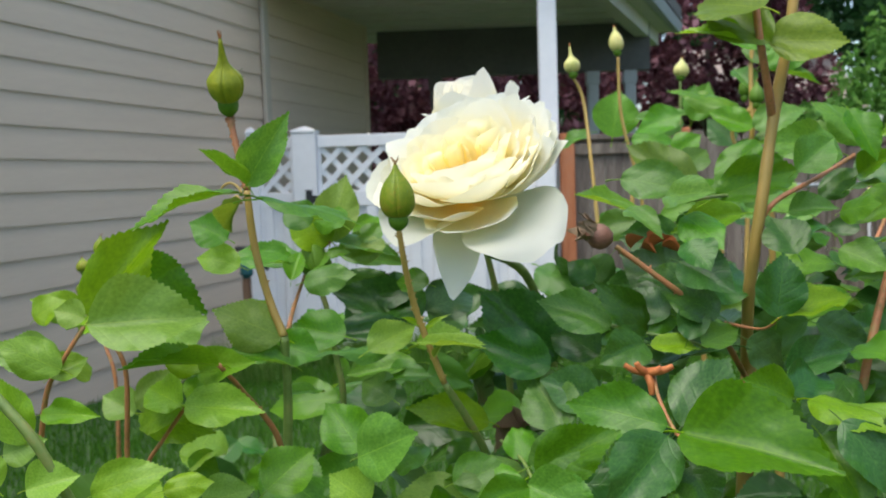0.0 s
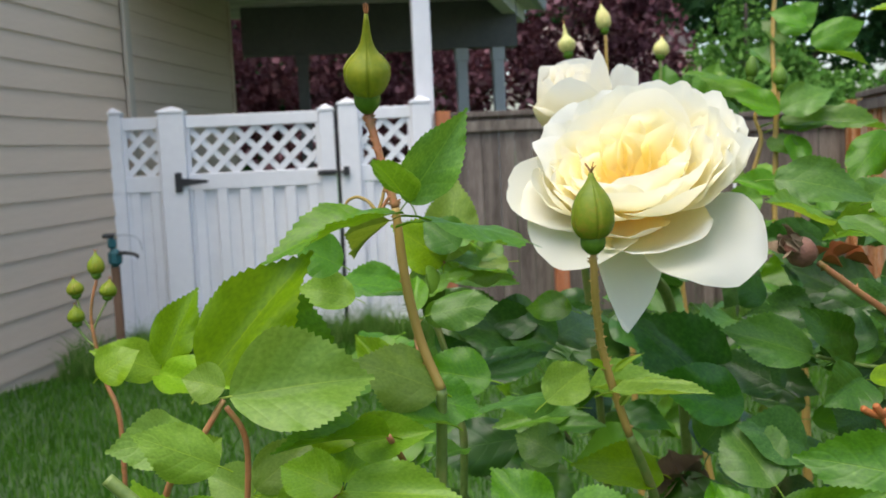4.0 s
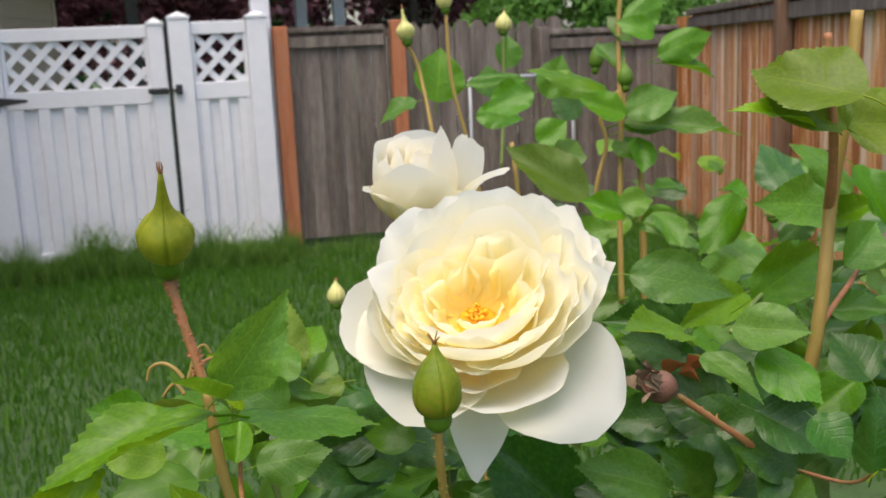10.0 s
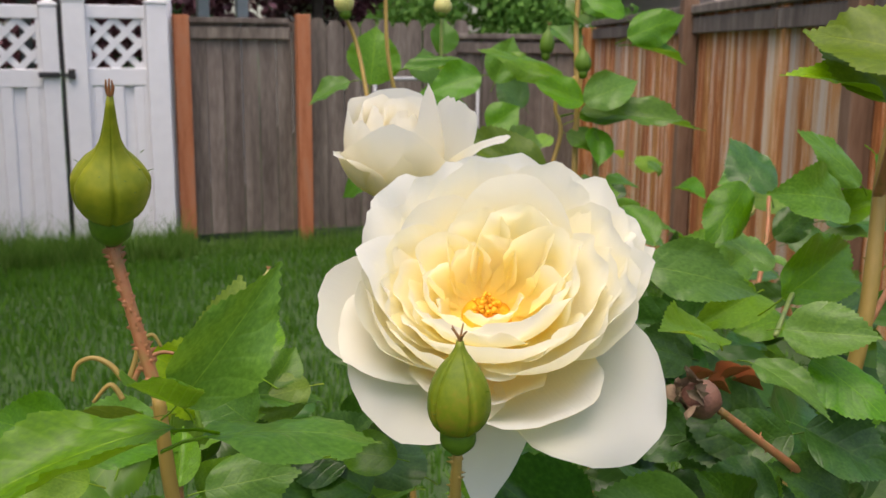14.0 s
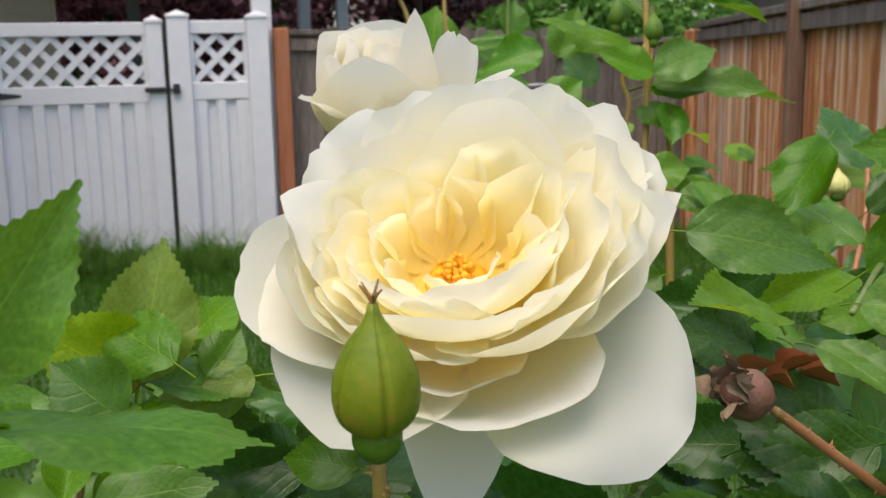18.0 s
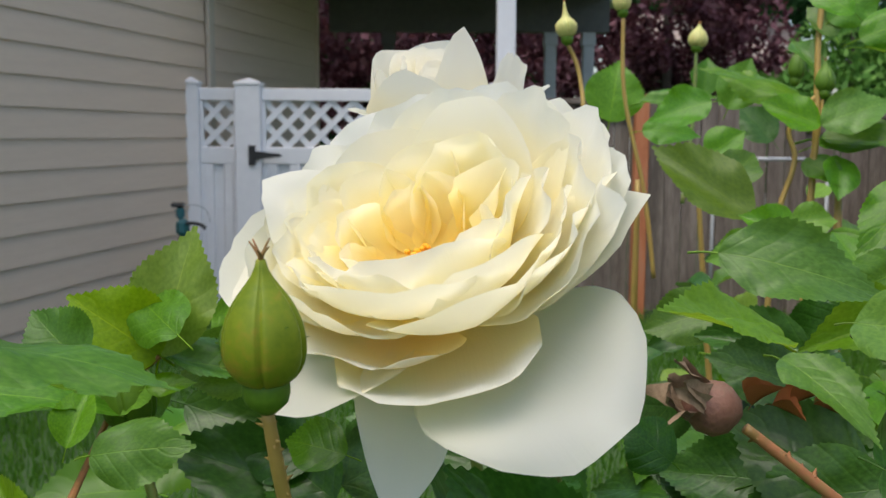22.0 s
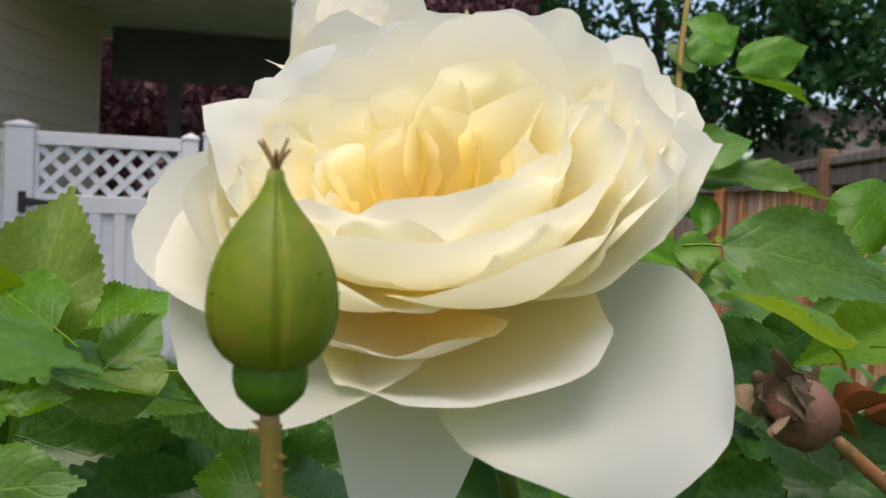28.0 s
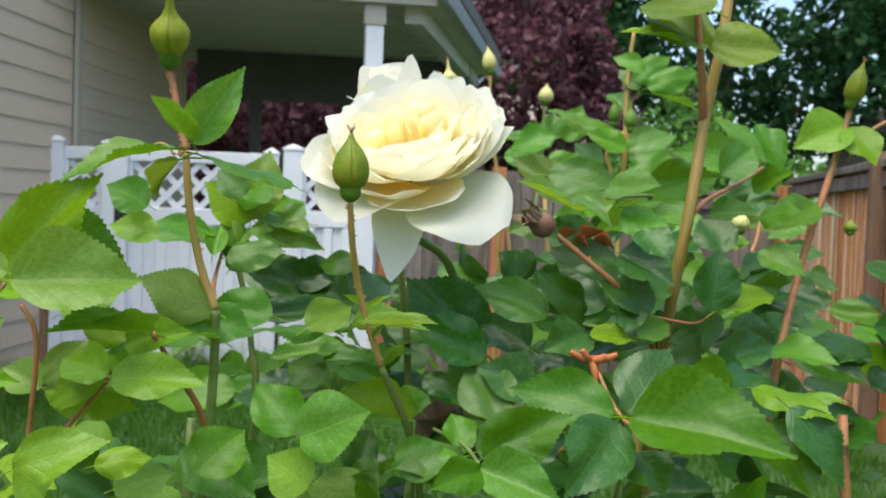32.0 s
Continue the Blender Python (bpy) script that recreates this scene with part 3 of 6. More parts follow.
def fence_panel(x0, x1, label, name, lat_top=1.80, lat_bottom=1.43, boards=True):
    pan = thing(name, ((x0 + x1) / 2, FY, 0), label, "gate" if name == "gate" else "fence panel")
    mid = (x0 + x1) / 2
    part("top_rail", boxed((x1 - x0, 0.06, 0.10), Matrix.Translation((mid, FY, lat_top + 0.05)), 0.005), VINYL, pan)
    part("middle_rail", boxed((x1 - x0, 0.06, 0.135), Matrix.Translation((mid, FY, lat_bottom - 0.0675)), 0.005), VINYL, pan)
    part("bottom_rail", boxed((x1 - x0, 0.05, 0.12), Matrix.Translation((mid, FY, 0.11)), 0.005), VINYL, pan)
    for s, x in ((1, x0), (-1, x1)):
        part("side_channel", boxed((0.03, 0.045, lat_top - 0.1), Matrix.Translation((x + s * 0.015, FY, (lat_top + 0.1) / 2)), 0.003), VINYL, pan)
    lattice(x0 + 0.03, x1 - 0.03, lat_bottom, lat_top, pan)
    # raised boards alternate with recessed ones
    n = 2 * max(1, round((x1 - x0 - 0.06) / 0.205)) + 1
    w = (x1 - x0 - 0.06) / n
    for i in range(n):
        x = x0 + 0.03 + w * (i + 0.5)
        if i % 2:
            part("recessed_board", boxed((w + 0.012, 0.012, 1.14), Matrix.Translation((x, FY + 0.008, 0.73)), 0.002), VINYL, pan)
        else:
            part("board", boxed((w, 0.030, 1.14), Matrix.Translation((x, FY - 0.012, 0.73)), 0.008), VINYL, pan)
    return pan


fence_panel(-1.872, -1.578, "narrow white vinyl fence panel with lattice top", "white_fence")
gate = fence_panel(-1.372, -0.298, "closed white vinyl gate with lattice top and black hardware", "gate")
fence_panel(0.028, 0.462, "white vinyl fence panel with lattice top", "white_fence", 1.81, 1.44)


def strap(x, z, s, parent):
    bm = bmesh.new()
    box(bm, (0.055, 0.02, 0.16), Matrix.Translation((x, FY - 0.112, z)), 0.004)
    a = [bm.verts.new((x + s * p, FY - q, z + r)) for q in (0.105, 0.122) for p, r in ((0.02, 0.035), (0.22, 0.012), (0.24, 0.0), (0.22, -0.012), (0.02, -0.035))]
    bm.faces.new(a[:5])
    bm.faces.new(a[5:][::-1])
    for i in range(5):
        bm.faces.new((a[i], a[5 + i], a[5 + (i + 1) % 5], a[(i + 1) % 5]))
    bmesh.ops.recalc_face_normals(bm, faces=bm.faces)
    return part("hinge", bm, BLACK_IRON, parent, "black iron strap hinge")


strap(-1.44, 1.365, 1, gate)
latch = part("latch", box(box(boxed((0.15, 0.03, 0.04), Matrix.Translation((-0.25, FY - 0.075, 1.39)), 0.004), (0.05, 0.05, 0.075), Matrix.Translation((-0.09, FY - 0.1, 1.395)), 0.005),
             (0.2, 0.012, 0.018), Matrix.Translation((-0.21, FY - 0.09, 1.39))), BLACK_IRON, gate, "black gate latch")
# thin black strip added to keep the gap beside the gate dark
part("gap_seal", boxed((0.026, 0.012, 1.93), Matrix.Translation((-0.152, FY - 0.03, 0.98))), BLACK_IRON, gate, "dark strip filling the gap of the gate")

# ---- stake with a garden tap ----
tap = thing("garden_tap", (-1.79, 7.59, 0), "wooden stake with a teal garden hose timer", "tap")
part("stake", boxed((0.055, 0.055, 0.80), Matrix.Translation((-1.79, 7.59, 0.40)), 0.006), WOOD_POST, tap, "brown wooden stake")
part("timer", box(boxed((0.095, 0.085, 0.13), Matrix.Translation((-1.785, 7.58, 0.865)), 0.03), (0.06, 0.06, 0.09), Matrix.Translation((-1.80, 7.58, 0.97)), 0.02), TEAL, tap, "teal plastic hose timer")
part("cap", boxed((0.095, 0.07, 0.035), Matrix.Translation((-1.815, 7.58, 1.028)), 0.012), BLACK_IRON, tap, "dark cap")
v, f = tube_data([(-1.75, 7.54, 0.90), (-1.69, 7.53, 0.90), (-1.63, 7.52, 0.885), (-1.61, 7.52, 0.86)], 0.015, 0.013, 8)
part("nozzle", mesh_of("nozzle", v, f, BLACK_IRON), None, tap, "black nozzle")
v, f = tube_data([(-1.80, 7.56, 1.02), (-1.68, 7.53, 1.03), (-1.60, 7.53, 0.99), (-1.58, 7.53, 0.91)], 0.004, 0.004, 6)
part("wire_handle", mesh_of("wire_handle", v, f, STEEL), None, tap)

# ---- wooden fence: a grey back run and a warmer side run ----
WY = 8.72


def back_fence():
    fence = thing("back_fence", (2.5, WY, 0), "weathered grey wooden board fence with a capped rail", "fence")
    rnd = random.Random(3)
    x = 0.80
    while x < 4.33:
        capped = x < 1.6 or x > 3.05
        w = rnd.uniform(0.125, 0.145)
        h = (1.73 if x < 1.6 else 1.65) + rnd.uniform(-0.008, 0.008) if capped else 1.75 + rnd.uniform(-0.02, 0.02)
        bm = bmesh.new()
        if capped:
            box(bm, (w, 0.02, h), Matrix.Translation((0, 0, h / 2)))
        else:
            # dog-eared picket
            pr = [(-w / 2, 0.0), (w / 2, 0.0), (w / 2, h - 0.06), (w / 2 - 0.035, h), (-w / 2 + 0.035, h), (-w / 2, h - 0.06)]
            fr = [bm.verts.new((a, -0.01, b)) for a, b in pr]
            bk = [bm.verts.new((a, 0.01, b)) for a, b in pr]
            bm.faces.new(fr)
            bm.faces.new(bk[::-1])
            for i in range(6):
                bm.faces.new((fr[i], bk[i], bk[(i + 1) % 6], fr[(i + 1) % 6]))
        p = part("board", bm, WOOD_GREY, fence)
        p.matrix_basis = pose(x + w / 2, WY + rnd.uniform(-0.004, 0.004), 0.08, 0, rnd.uniform(-0.2, 0.2), 0)
        x += w + rnd.uniform(0.003, 0.009)
    for x0, x1, z in ((0.78, 1.6, 1.815), (3.03, 4.3, 1.715)):
        part("cap_rail", boxed((x1 - x0, 0.11, 0.045), Matrix.Translation(((x0 + x1) / 2, WY, z)), 0.005), WOOD_GREY, fence, "grey cap rail")
        part("rail", boxed((x1 - x0, 0.03, 0.09), Matrix.Translation(((x0 + x1) / 2, WY - 0.028, z - 0.10)), 0.004), WOOD_GREY, fence)
    for x, w, h, mt in ((0.735, 0.125, 1.85, POST_RED), (1.71, 0.115, 1.87, POST_RED), (3.0, 0.09, 1.76, WOOD_GREY), (4.36, 0.13, 1.80, WOOD_RED)):
        part("post", boxed((w, 0.1, h), Matrix.Translation((x, WY - 0.06, h / 2)), 0.006), mt, fence, "orange-stained post" if mt == POST_RED else "")
    return fence


back_fence()

SIDE0 = Vector((4.42, 8.66, 0))
SIDE_DIR = Vector((-0.313, -0.95, 0))
SIDE_YAW = math.degrees(math.atan2(-0.95, -0.313))


def side_fence():
    fence = thing("side_fence", SIDE0 + SIDE_DIR * 4, "cedar board fence with peeling reddish stain and a dark cap", "fence")
    rnd = random.Random(8)
    s = 0.05
    face = Vector((-SIDE_DIR.y, SIDE_DIR.x, 0)) * 1.0
    while s < 9.6:
        w = rnd.uniform(0.13, 0.15)
        p = part("board", boxed((w, 0.02, 1.78)), WOOD_RED if rnd.random() < 0.55 else WOOD_TAN, fence)
        p.matrix_basis = Matrix.Translation(SIDE0 + SIDE_DIR * (s + w / 2) + face * rnd.uniform(-0.006, 0.006) + Vector((0, 0, 0.92))) @ pose(0, 0, 0, 0, 0, SIDE_YAW + rnd.uniform(-0.6, 0.6))
        s += w + rnd.uniform(0.003, 0.010)
    for i in range(4):
        s = 0.35 + 2.35 * i
        if i in (1, 2):
            p = part("post", boxed((0.10, 0.09, 1.90), None, 0.006), WOOD_POST, fence, "brown fence post")
            p.matrix_basis = Matrix.Translation(SIDE0 + SIDE_DIR * (s + 0.65) - face * 0.06 + Vector((0, 0, 0.95))) @ pose(0, 0, 0, 0, 0, SIDE_YAW)
        p = part("cap_rail", boxed((2.32, 0.13, 0.05), None, 0.005), WOOD_GREY, fence, "dark grey cap rail")
        p.matrix_basis = Matrix.Translation(SIDE0 + SIDE_DIR * (s + 0.9) + Vector((0, 0, 1.835))) @ pose(0, 0, 0, 0, 0, SIDE_YAW)
        p = part("rail", boxed((2.32, 0.04, 0.09), None, 0.004), WOOD_GREY, fence)
        p.matrix_basis = Matrix.Translation(SIDE0 + SIDE_DIR * (s + 0.9) - face * 0.032 + Vector((0, 0, 1.745))) @ pose(0, 0, 0, 0, 0, SIDE_YAW)
    return fence


side_fence()

# ---- metal trellis in front of the back fence ----
trellis = thing("metal_trellis", (2.75, 8.3, 0), "grey galvanised metal frame standing by the wooden fence", "trellis")
for a, b, r in (((2.22, 8.3, 1.36), (3.12, 8.3, 1.36), 0.016), ((3.12, 8.3, 0), (3.12, 8.3, 1.36), 0.014), ((2.22, 8.3, 0), (2.22, 8.3, 1.36), 0.014)):
    v, f = tube_data([a, b], r, r, 8, 2)
    part("bar", mesh_of("bar", v, f, STEEL), None, trellis)


# ---- trees behind the fences ----
def tree(name, label, x, y, height, clumps, leaf, count, size, material, seed, trunk=0.16, lean=0.0, gap=-0.12):
    """A tapered trunk with limbs, and a crown of many small leaves set in uneven clumps."""
    rnd = np.random.RandomState(seed)
    tr = thing(name, (x, y, 0), label, "tree")
    v, f = tube_data([(x, y, -0.1), (x + lean * 0.3, y, height * 0.3), (x + lean, y, height * 0.85)], trunk, trunk * 0.25, 8)
    part("trunk", mesh_of("trunk", v, f, BARK), None, tr)
    for i, (cx, cy, cz, rx, rz) in enumerate(clumps):
        v, f = tube_data([(x + lean * 0.2, y, max(0.6, cz * 0.5)), (x + cx * 0.5, y + cy * 0.5, cz - rz * 0.5), (x + cx, y + cy, cz)], trunk * 0.4, 0.02, 6)
        part("limb", mesh_of("limb", v, f, BARK), None, tr)
    w = np.array([c[3] ** 2 * c[4] for c in clumps])
    w = w / w.sum()
    verts, faces = [], []
    while len(faces) < count:
        cx, cy, cz, rx, rz = clumps[rnd.choice(len(clumps), p=w)]
        d = rnd.normal(size=3)
        d /= np.linalg.norm(d)
        rad = rnd.uniform(0.35, 1.0) ** 0.5
        q = np.array((x + cx + d[0] * rx * rad, y + cy + d[1] * rx * rad, cz + d[2] * rz * rad))
        g = noise.noise(q * 1.1) + 0.5 * noise.noise(q * 2.7)
        if g < gap:
            continue
        a = rnd.normal(size=3)
        a /= np.linalg.norm(a)
        b = np.cross(a, rnd.normal(size=3))
        b /= np.linalg.norm(b)
        s = size * rnd.uniform(0.6, 1.3)
        n = np.cross(a, b)
        k = len(verts)
        verts += [q - a * s * leaf, q + b * s * 0.42 + n * s * 0.12, q + a * s * leaf, q - b * s * 0.42 + n * s * 0.12]
        faces.append((k, k + 1, k + 2, k + 3))
    crown = part("crown", mesh_of("crown", verts, faces, material), None, tr)
    return tr


tree("plum_tree", "purple-leaved plum tree beyond the porch", -0.6, 17.5, 6.5, [(0, 0, 3.6, 2.4, 1.7), (-1.8, 0.5, 2.6, 1.6, 1.2), (1.6, 0, 2.8, 1.6, 1.3), (0.3, -0.4, 2.0, 1.6, 0.9), (-0.5, 0, 5.2, 1.6, 1.3)], 0.7, 17000, 0.12, PLUM, 11)
tree("plum_tree", "purple-leaved plum tree behind the wooden fence", 3.9, 17.5, 6.5, [(0, 0, 3.9, 1.7, 1.5), (-1.1, 0.5, 2.7, 1.3, 1.1), (1.0, 0, 3.0, 1.2, 1.2), (0.2, 0, 5.3, 1.3, 1.1)], 0.7, 14000, 0.11, PLUM, 12)
tree("cedar_tree", "bright green conical cedar behind the wooden fence", 6.2, 15.5, 4.2, [(0, 0, 1.6, 1.5, 1.4), (0, 0, 2.6, 0.95, 0.9), (0, 0, 3.3, 0.5, 0.7), (1.9, 0.4, 1.5, 1.3, 1.1), (-1.2, 0.4, 1.5, 0.9, 1.0)], 0.9, 15000, 0.085, CEDAR, 13, 0.09)
tree("maple_tree", "large dark green maple behind the fence corner", 9.2, 21.0, 11.0, [(0, 0, 6.0, 4.0, 2.6), (-3.0, 0, 4.6, 2.2, 1.7), (3.2, 0.5, 4.8, 2.6, 1.9), (0, 0, 8.6, 3.2, 2.0), (-2.2, 0, 7.6, 2.4, 1.7), (0.5, 0, 3.4, 2.0, 1.1)], 0.7, 19000, 0.17, MAPLE, 14, 0.24, gap=0.06)
tree("maple_tree", "dark green tree crown far behind the fences", 3.5, 27.0, 12.0, [(0, 0, 6.5, 4.2, 2.8), (-3.5, 0, 5.4, 2.6, 2.2), (3.5, 0, 5.6, 2.6, 2.2), (0, 0, 9.2, 3.2, 2.0)], 0.7, 12000, 0.20, MAPLE, 15, 0.24, gap=0.06)
tree("maple_tree", "dark green tree crown behind the side fence", 15.0, 19.0, 11.0, [(0, 0, 5.6, 4.0, 2.8), (-2.6, 0, 4.4, 2.2, 1.7), (2.6, 0, 5.4, 2.6, 2.2), (0, 0, 8.4, 3.2, 2.2)], 0.7, 13000, 0.18, MAPLE, 16, 0.24, gap=0.06)
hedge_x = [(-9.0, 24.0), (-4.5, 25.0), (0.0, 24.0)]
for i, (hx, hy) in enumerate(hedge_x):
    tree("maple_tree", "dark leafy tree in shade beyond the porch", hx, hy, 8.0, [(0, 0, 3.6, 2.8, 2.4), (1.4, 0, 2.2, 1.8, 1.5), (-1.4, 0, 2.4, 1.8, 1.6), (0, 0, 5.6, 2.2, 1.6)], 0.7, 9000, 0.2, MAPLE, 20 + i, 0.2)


def far_house(x, y, w, label):
    h = thing("far_house", (x, y, 0), label, "house")
    part("wall", boxed((w, 4.0, 2.6), Matrix.Translation((x, y, 1.3))), HOUSE_FAR, h)
    bm = bmesh.new()
    pr = [(-w / 2 - 0.3, -2.4, 2.5), (w / 2 + 0.3, -2.4, 2.5), (w / 2 + 0.3, 0, 3.9), (-w / 2 - 0.3, 0, 3.9), (w / 2 + 0.3, 2.4, 2.5), (-w / 2 - 0.3, 2.4, 2.5)]
    q = [bm.verts.new((x + a, y + b, c)) for a, b, c in pr]
    for fc in ((0, 1, 2, 3), (3, 2, 4, 5), (0, 3, 5), (1, 4, 2), (0, 5, 4, 1)):
        bm.faces.new([q[i] for i in fc])
    part("roof", bm, ROOF_FAR, h, "pinkish grey roof")
    win = part("window", boxed((0.9, 0.06, 1.0), Matrix.Translation((x - w * 0.2, y - 2.01, 1.6)), 0.01), BEAM_DARK, h, "dark window")
    return h


far_house(14.5, 20.0, 4.5, "white neighbouring house partly hidden behind the side fence")
far_house(5.2, 20.5, 2.6, "pale neighbouring house behind the plum tree")

# ---- roses ----
bush = thing("rose_bush", (0.10, 0.75, rise(0.75)), "rose bush with glossy green leaves, buds and cream-white blooms", "rose bush")


back_bush = thing("rose_bush", (0.42, 1.25, rise(1.25)), "taller rose bush with slender budding stems behind the first one", "rose bush")


def tilt_at(tilt, s):
    """The lean from the bloom's axis, in radians, along a petal from its foot (0) to its tip (1)."""
    k = s * s * (3 - 2 * s)
    return radians((1 - k) ** 2 * tilt[0] + 2 * k * (1 - k) * tilt[1] + k * k * tilt[2])


def arc_to(r0, z0, r1, z1, t0, t2):
    """Length and lean of a petal whose middle line runs from (r0, z0) to (r1, z1)."""
    want = math.atan2(r1 - r0, z1 - z0)
    best = None
    for i in range(-80, 221):
        tilt = (t0, i, t2)
        a = sum(math.sin(tilt_at(tilt, (k + 0.5) / 30)) for k in range(30)) / 30
        b = sum(math.cos(tilt_at(tilt, (k + 0.5) / 30)) for k in range(30)) / 30
        off = abs((math.atan2(a, b) - want + math.pi) % (2 * math.pi) - math.pi)
        if best is None or off < best[0]:
            best = (off, tilt, math.hypot(r1 - r0, z1 - z0) / math.hypot(a, b))
    return best[2], best[1]


def petal_mesh(frame_axes, phi, r0, z0, length, width, tilt, cup, point=0.0, ripple=0.0015, roll=0.0, seed=0, material=None, rows=20, cols=20, skew=0.0, wide=0.5, drop=0.42, narrow=0.16):
    """One petal. tilt: angles from the bloom's axis at the petal's foot, middle and tip; cup: radius of its hollow across;
    drop: how far its rounded shoulders fall short of the tip."""
    origin, ax, ay, az = frame_axes
    ph = radians(phi)
    rad = ax * math.cos(ph) + ay * math.sin(ph)
    lat = ay * math.cos(ph) - ax * math.sin(ph)
    rnd = random.Random(seed)
    off = Vector((rnd.uniform(0, 50), rnd.uniform(0, 50), rnd.uniform(0, 50)))
    verts, faces, uvs = [], [], []
    r, z = r0, z0
    steps = 60
    mids = []
    for i in range(steps + 1):
        th = tilt_at(tilt, i / steps)
        mids.append((r, z, th))
        r += math.sin(th) * length / steps
        z += math.cos(th) * length / steps
    nick = rnd.uniform(-0.5, 0.5)
    for i in range(rows + 1):
        v = i / rows
        for j in range(cols + 1):
            u = math.sin((j / cols - 0.5) * math.pi)
            # rounded outline: the side columns end short of the tip
            near = min(1.0, abs(u))
            end = 1 - min(0.85, drop * (1.3 - 0.3 * point)) * ((1 - point) * (1 - (1 - near ** 2.2) ** 0.4545) + point * near ** 1.2)
            end *= 1 + 0.045 * noise.noise(off + Vector((u * 2.6, 5, 0))) + 0.02 * noise.noise(off + Vector((u * 7.0, 9, 0))) - 0.035 * math.exp(-((u - nick) / 0.09) ** 2) * (seed % 3 == 0)
            s = min(1.0, v * end)
            w = width / 2 * (narrow + (1 - narrow) * math.sin(min(1.0, s / wide) * math.pi / 2) ** 1.1)
            w *= 1 - 0.10 * max(0.0, s - wide)
            k = min(steps, max(0, s * steps))
            a = int(k)
            b = min(steps, a + 1)
            f = k - a
            mr, mz, th = [mids[a][q] * (1 - f) + mids[b][q] * f for q in range(3)]
            x = u * w + skew * s * s * width
            ang = max(-2.6, min(2.6, x / cup))
            x2 = cup * math.sin(ang)
            dip = cup * (1 - math.cos(ang))
            edge = max(abs(u), v) ** 3
            p3 = off + Vector((u * 1.1, s * 1.4, 0))
            wave = ripple * (noise.noise(p3) * 1.2 + edge * noise.noise(p3 * 2.3) * 2.2 + 0.2 * edge * noise.noise(p3 * 5.0))
            curl = -roll * edge * edge * (1.0 + 0.8 * noise.noise(p3 * 0.8 + off))
            n = dip + wave * s + curl * s
            pr = mr - math.cos(th) * n
            pz = mz + math.sin(th) * n
            verts.append(origin + rad * pr + lat * x2 + az * pz)
            uvs.append(((u + 1) / 2, s))
    for i in range(rows):
        for j in range(cols):
            q = i * (cols + 1) + j
            faces.append((q, q + 1, q + cols + 2, q + cols + 1))
    return mesh_of("petal", verts, faces, material or PETAL, True, uvs)


def bloom_axes(origin, elevation, azimuth):
    """Axes of a bloom that faces up by elevation and sideways by azimuth (from -y towards -x)."""
    e, a = radians(elevation), radians(azimuth)
    az = Vector((-math.sin(a) * math.cos(e), -math.cos(a) * math.cos(e), math.sin(e)))
    ax = Vector((-az.y, az.x, 0)).normalized()
    return Vector(origin), ax, az.cross(ax), az


def calyx(axes, size, parent, label):
    """The green cup under a bloom, as a turned form."""
    o, ax, ay, az = axes
    prof = [(0.10, -1.5), (0.22, -1.35), (0.42, -1.0), (0.45, -0.6), (0.36, -0.25), (0.5, 0.0), (0.3, 0.1)]
    verts, faces = [], []
    for r, z in prof:
        for k in range(12):
            w = 2 * math.pi * k / 12
            verts.append(o + (ax * math.cos(w) + ay * math.sin(w)) * r * size + az * z * size)
    for i in range(len(prof) - 1):
        for k in range(12):
            faces.append((i * 12 + k, i * 12 + (k + 1) % 12, (i + 1) * 12 + (k + 1) % 12, (i + 1) * 12 + k))
    faces.append(tuple((len(prof) - 1) * 12 + k for k in range(12)))
    return part("bloom", mesh_of("bloom", verts, faces, BUD_CALYX), None, parent, label)


AX = bloom_axes((0.0152, 0.5997, 1.5003), 54, 18)
bloom = calyx(AX, 0.014, bush, "open cream-white rose with a yellow heart")
SEED = iter(range(1, 400))


def petal(phi, r1, z1, width, lean, cup, material=None, foot=(0.008, -0.001), axes=None, owner=None, **kw):
    """A petal from its foot to a tip at radius r1 and height z1 in the bloom; lean: its lean at the foot and at the tip."""
    length, tilt = arc_to(*foot, r1, z1, *lean)
    me = petal_mesh(axes or AX, phi, *foot, length, width, tilt, cup, material=material or PETAL, seed=next(SEED), **kw)
    return part("petal", me, None, owner or bloom)


# guard petals: a pointed wing, a broad lobe, a hanging tongue and the flat ones on the far flank
petal(17, 0.0640, 0.0200, 0.054, (92, 58), 0.050, PETAL_OUT, point=0.85, roll=0.001, drop=0.62)
petal(323, 0.0705, -0.0120, 0.074, (90, 116), 0.090, PETAL_OUT, (0.008, -0.008), point=0.05, roll=0.003, ripple=0.003, drop=0.56, wide=0.62)
petal(271, 0.0560, -0.0370, 0.038, (112, 132), 0.026, PETAL_OUT, (0.006, -0.006), point=0.75, roll=0.002, ripple=0.002, drop=0.66, skew=-0.08)
petal(229, 0.0565, -0.0030, 0.062, (88, 104), 0.055, PETAL_OUT, (0.008, -0.004), roll=0.002, ripple=0.002)
petal(181, 0.0595, 0.0110, 0.060, (95, 60), 0.045, PETAL_OUT, (0.008, -0.005), roll=0.002, ripple=0.002)
petal(198, 0.0535, 0.0110, 0.048, (92, 66), 0.042, PETAL_OUT, (0.009, -0.003), roll=0.0015, ripple=0.002)
# two lips under the front of the bowl, their edges curled outward
petal(291, 0.0480, 0.0100, 0.060, (104, 30), 0.038, PETAL_LIP, (0.010, -0.002), roll=0.003, drop=0.20, ripple=0.0015, wide=0.42)
petal(260, 0.0425, 0.0140, 0.050, (100, 34), 0.036, PETAL_LIP, (0.010, 0.000), roll=0.002, drop=0.20, ripple=0.0015, wide=0.42)

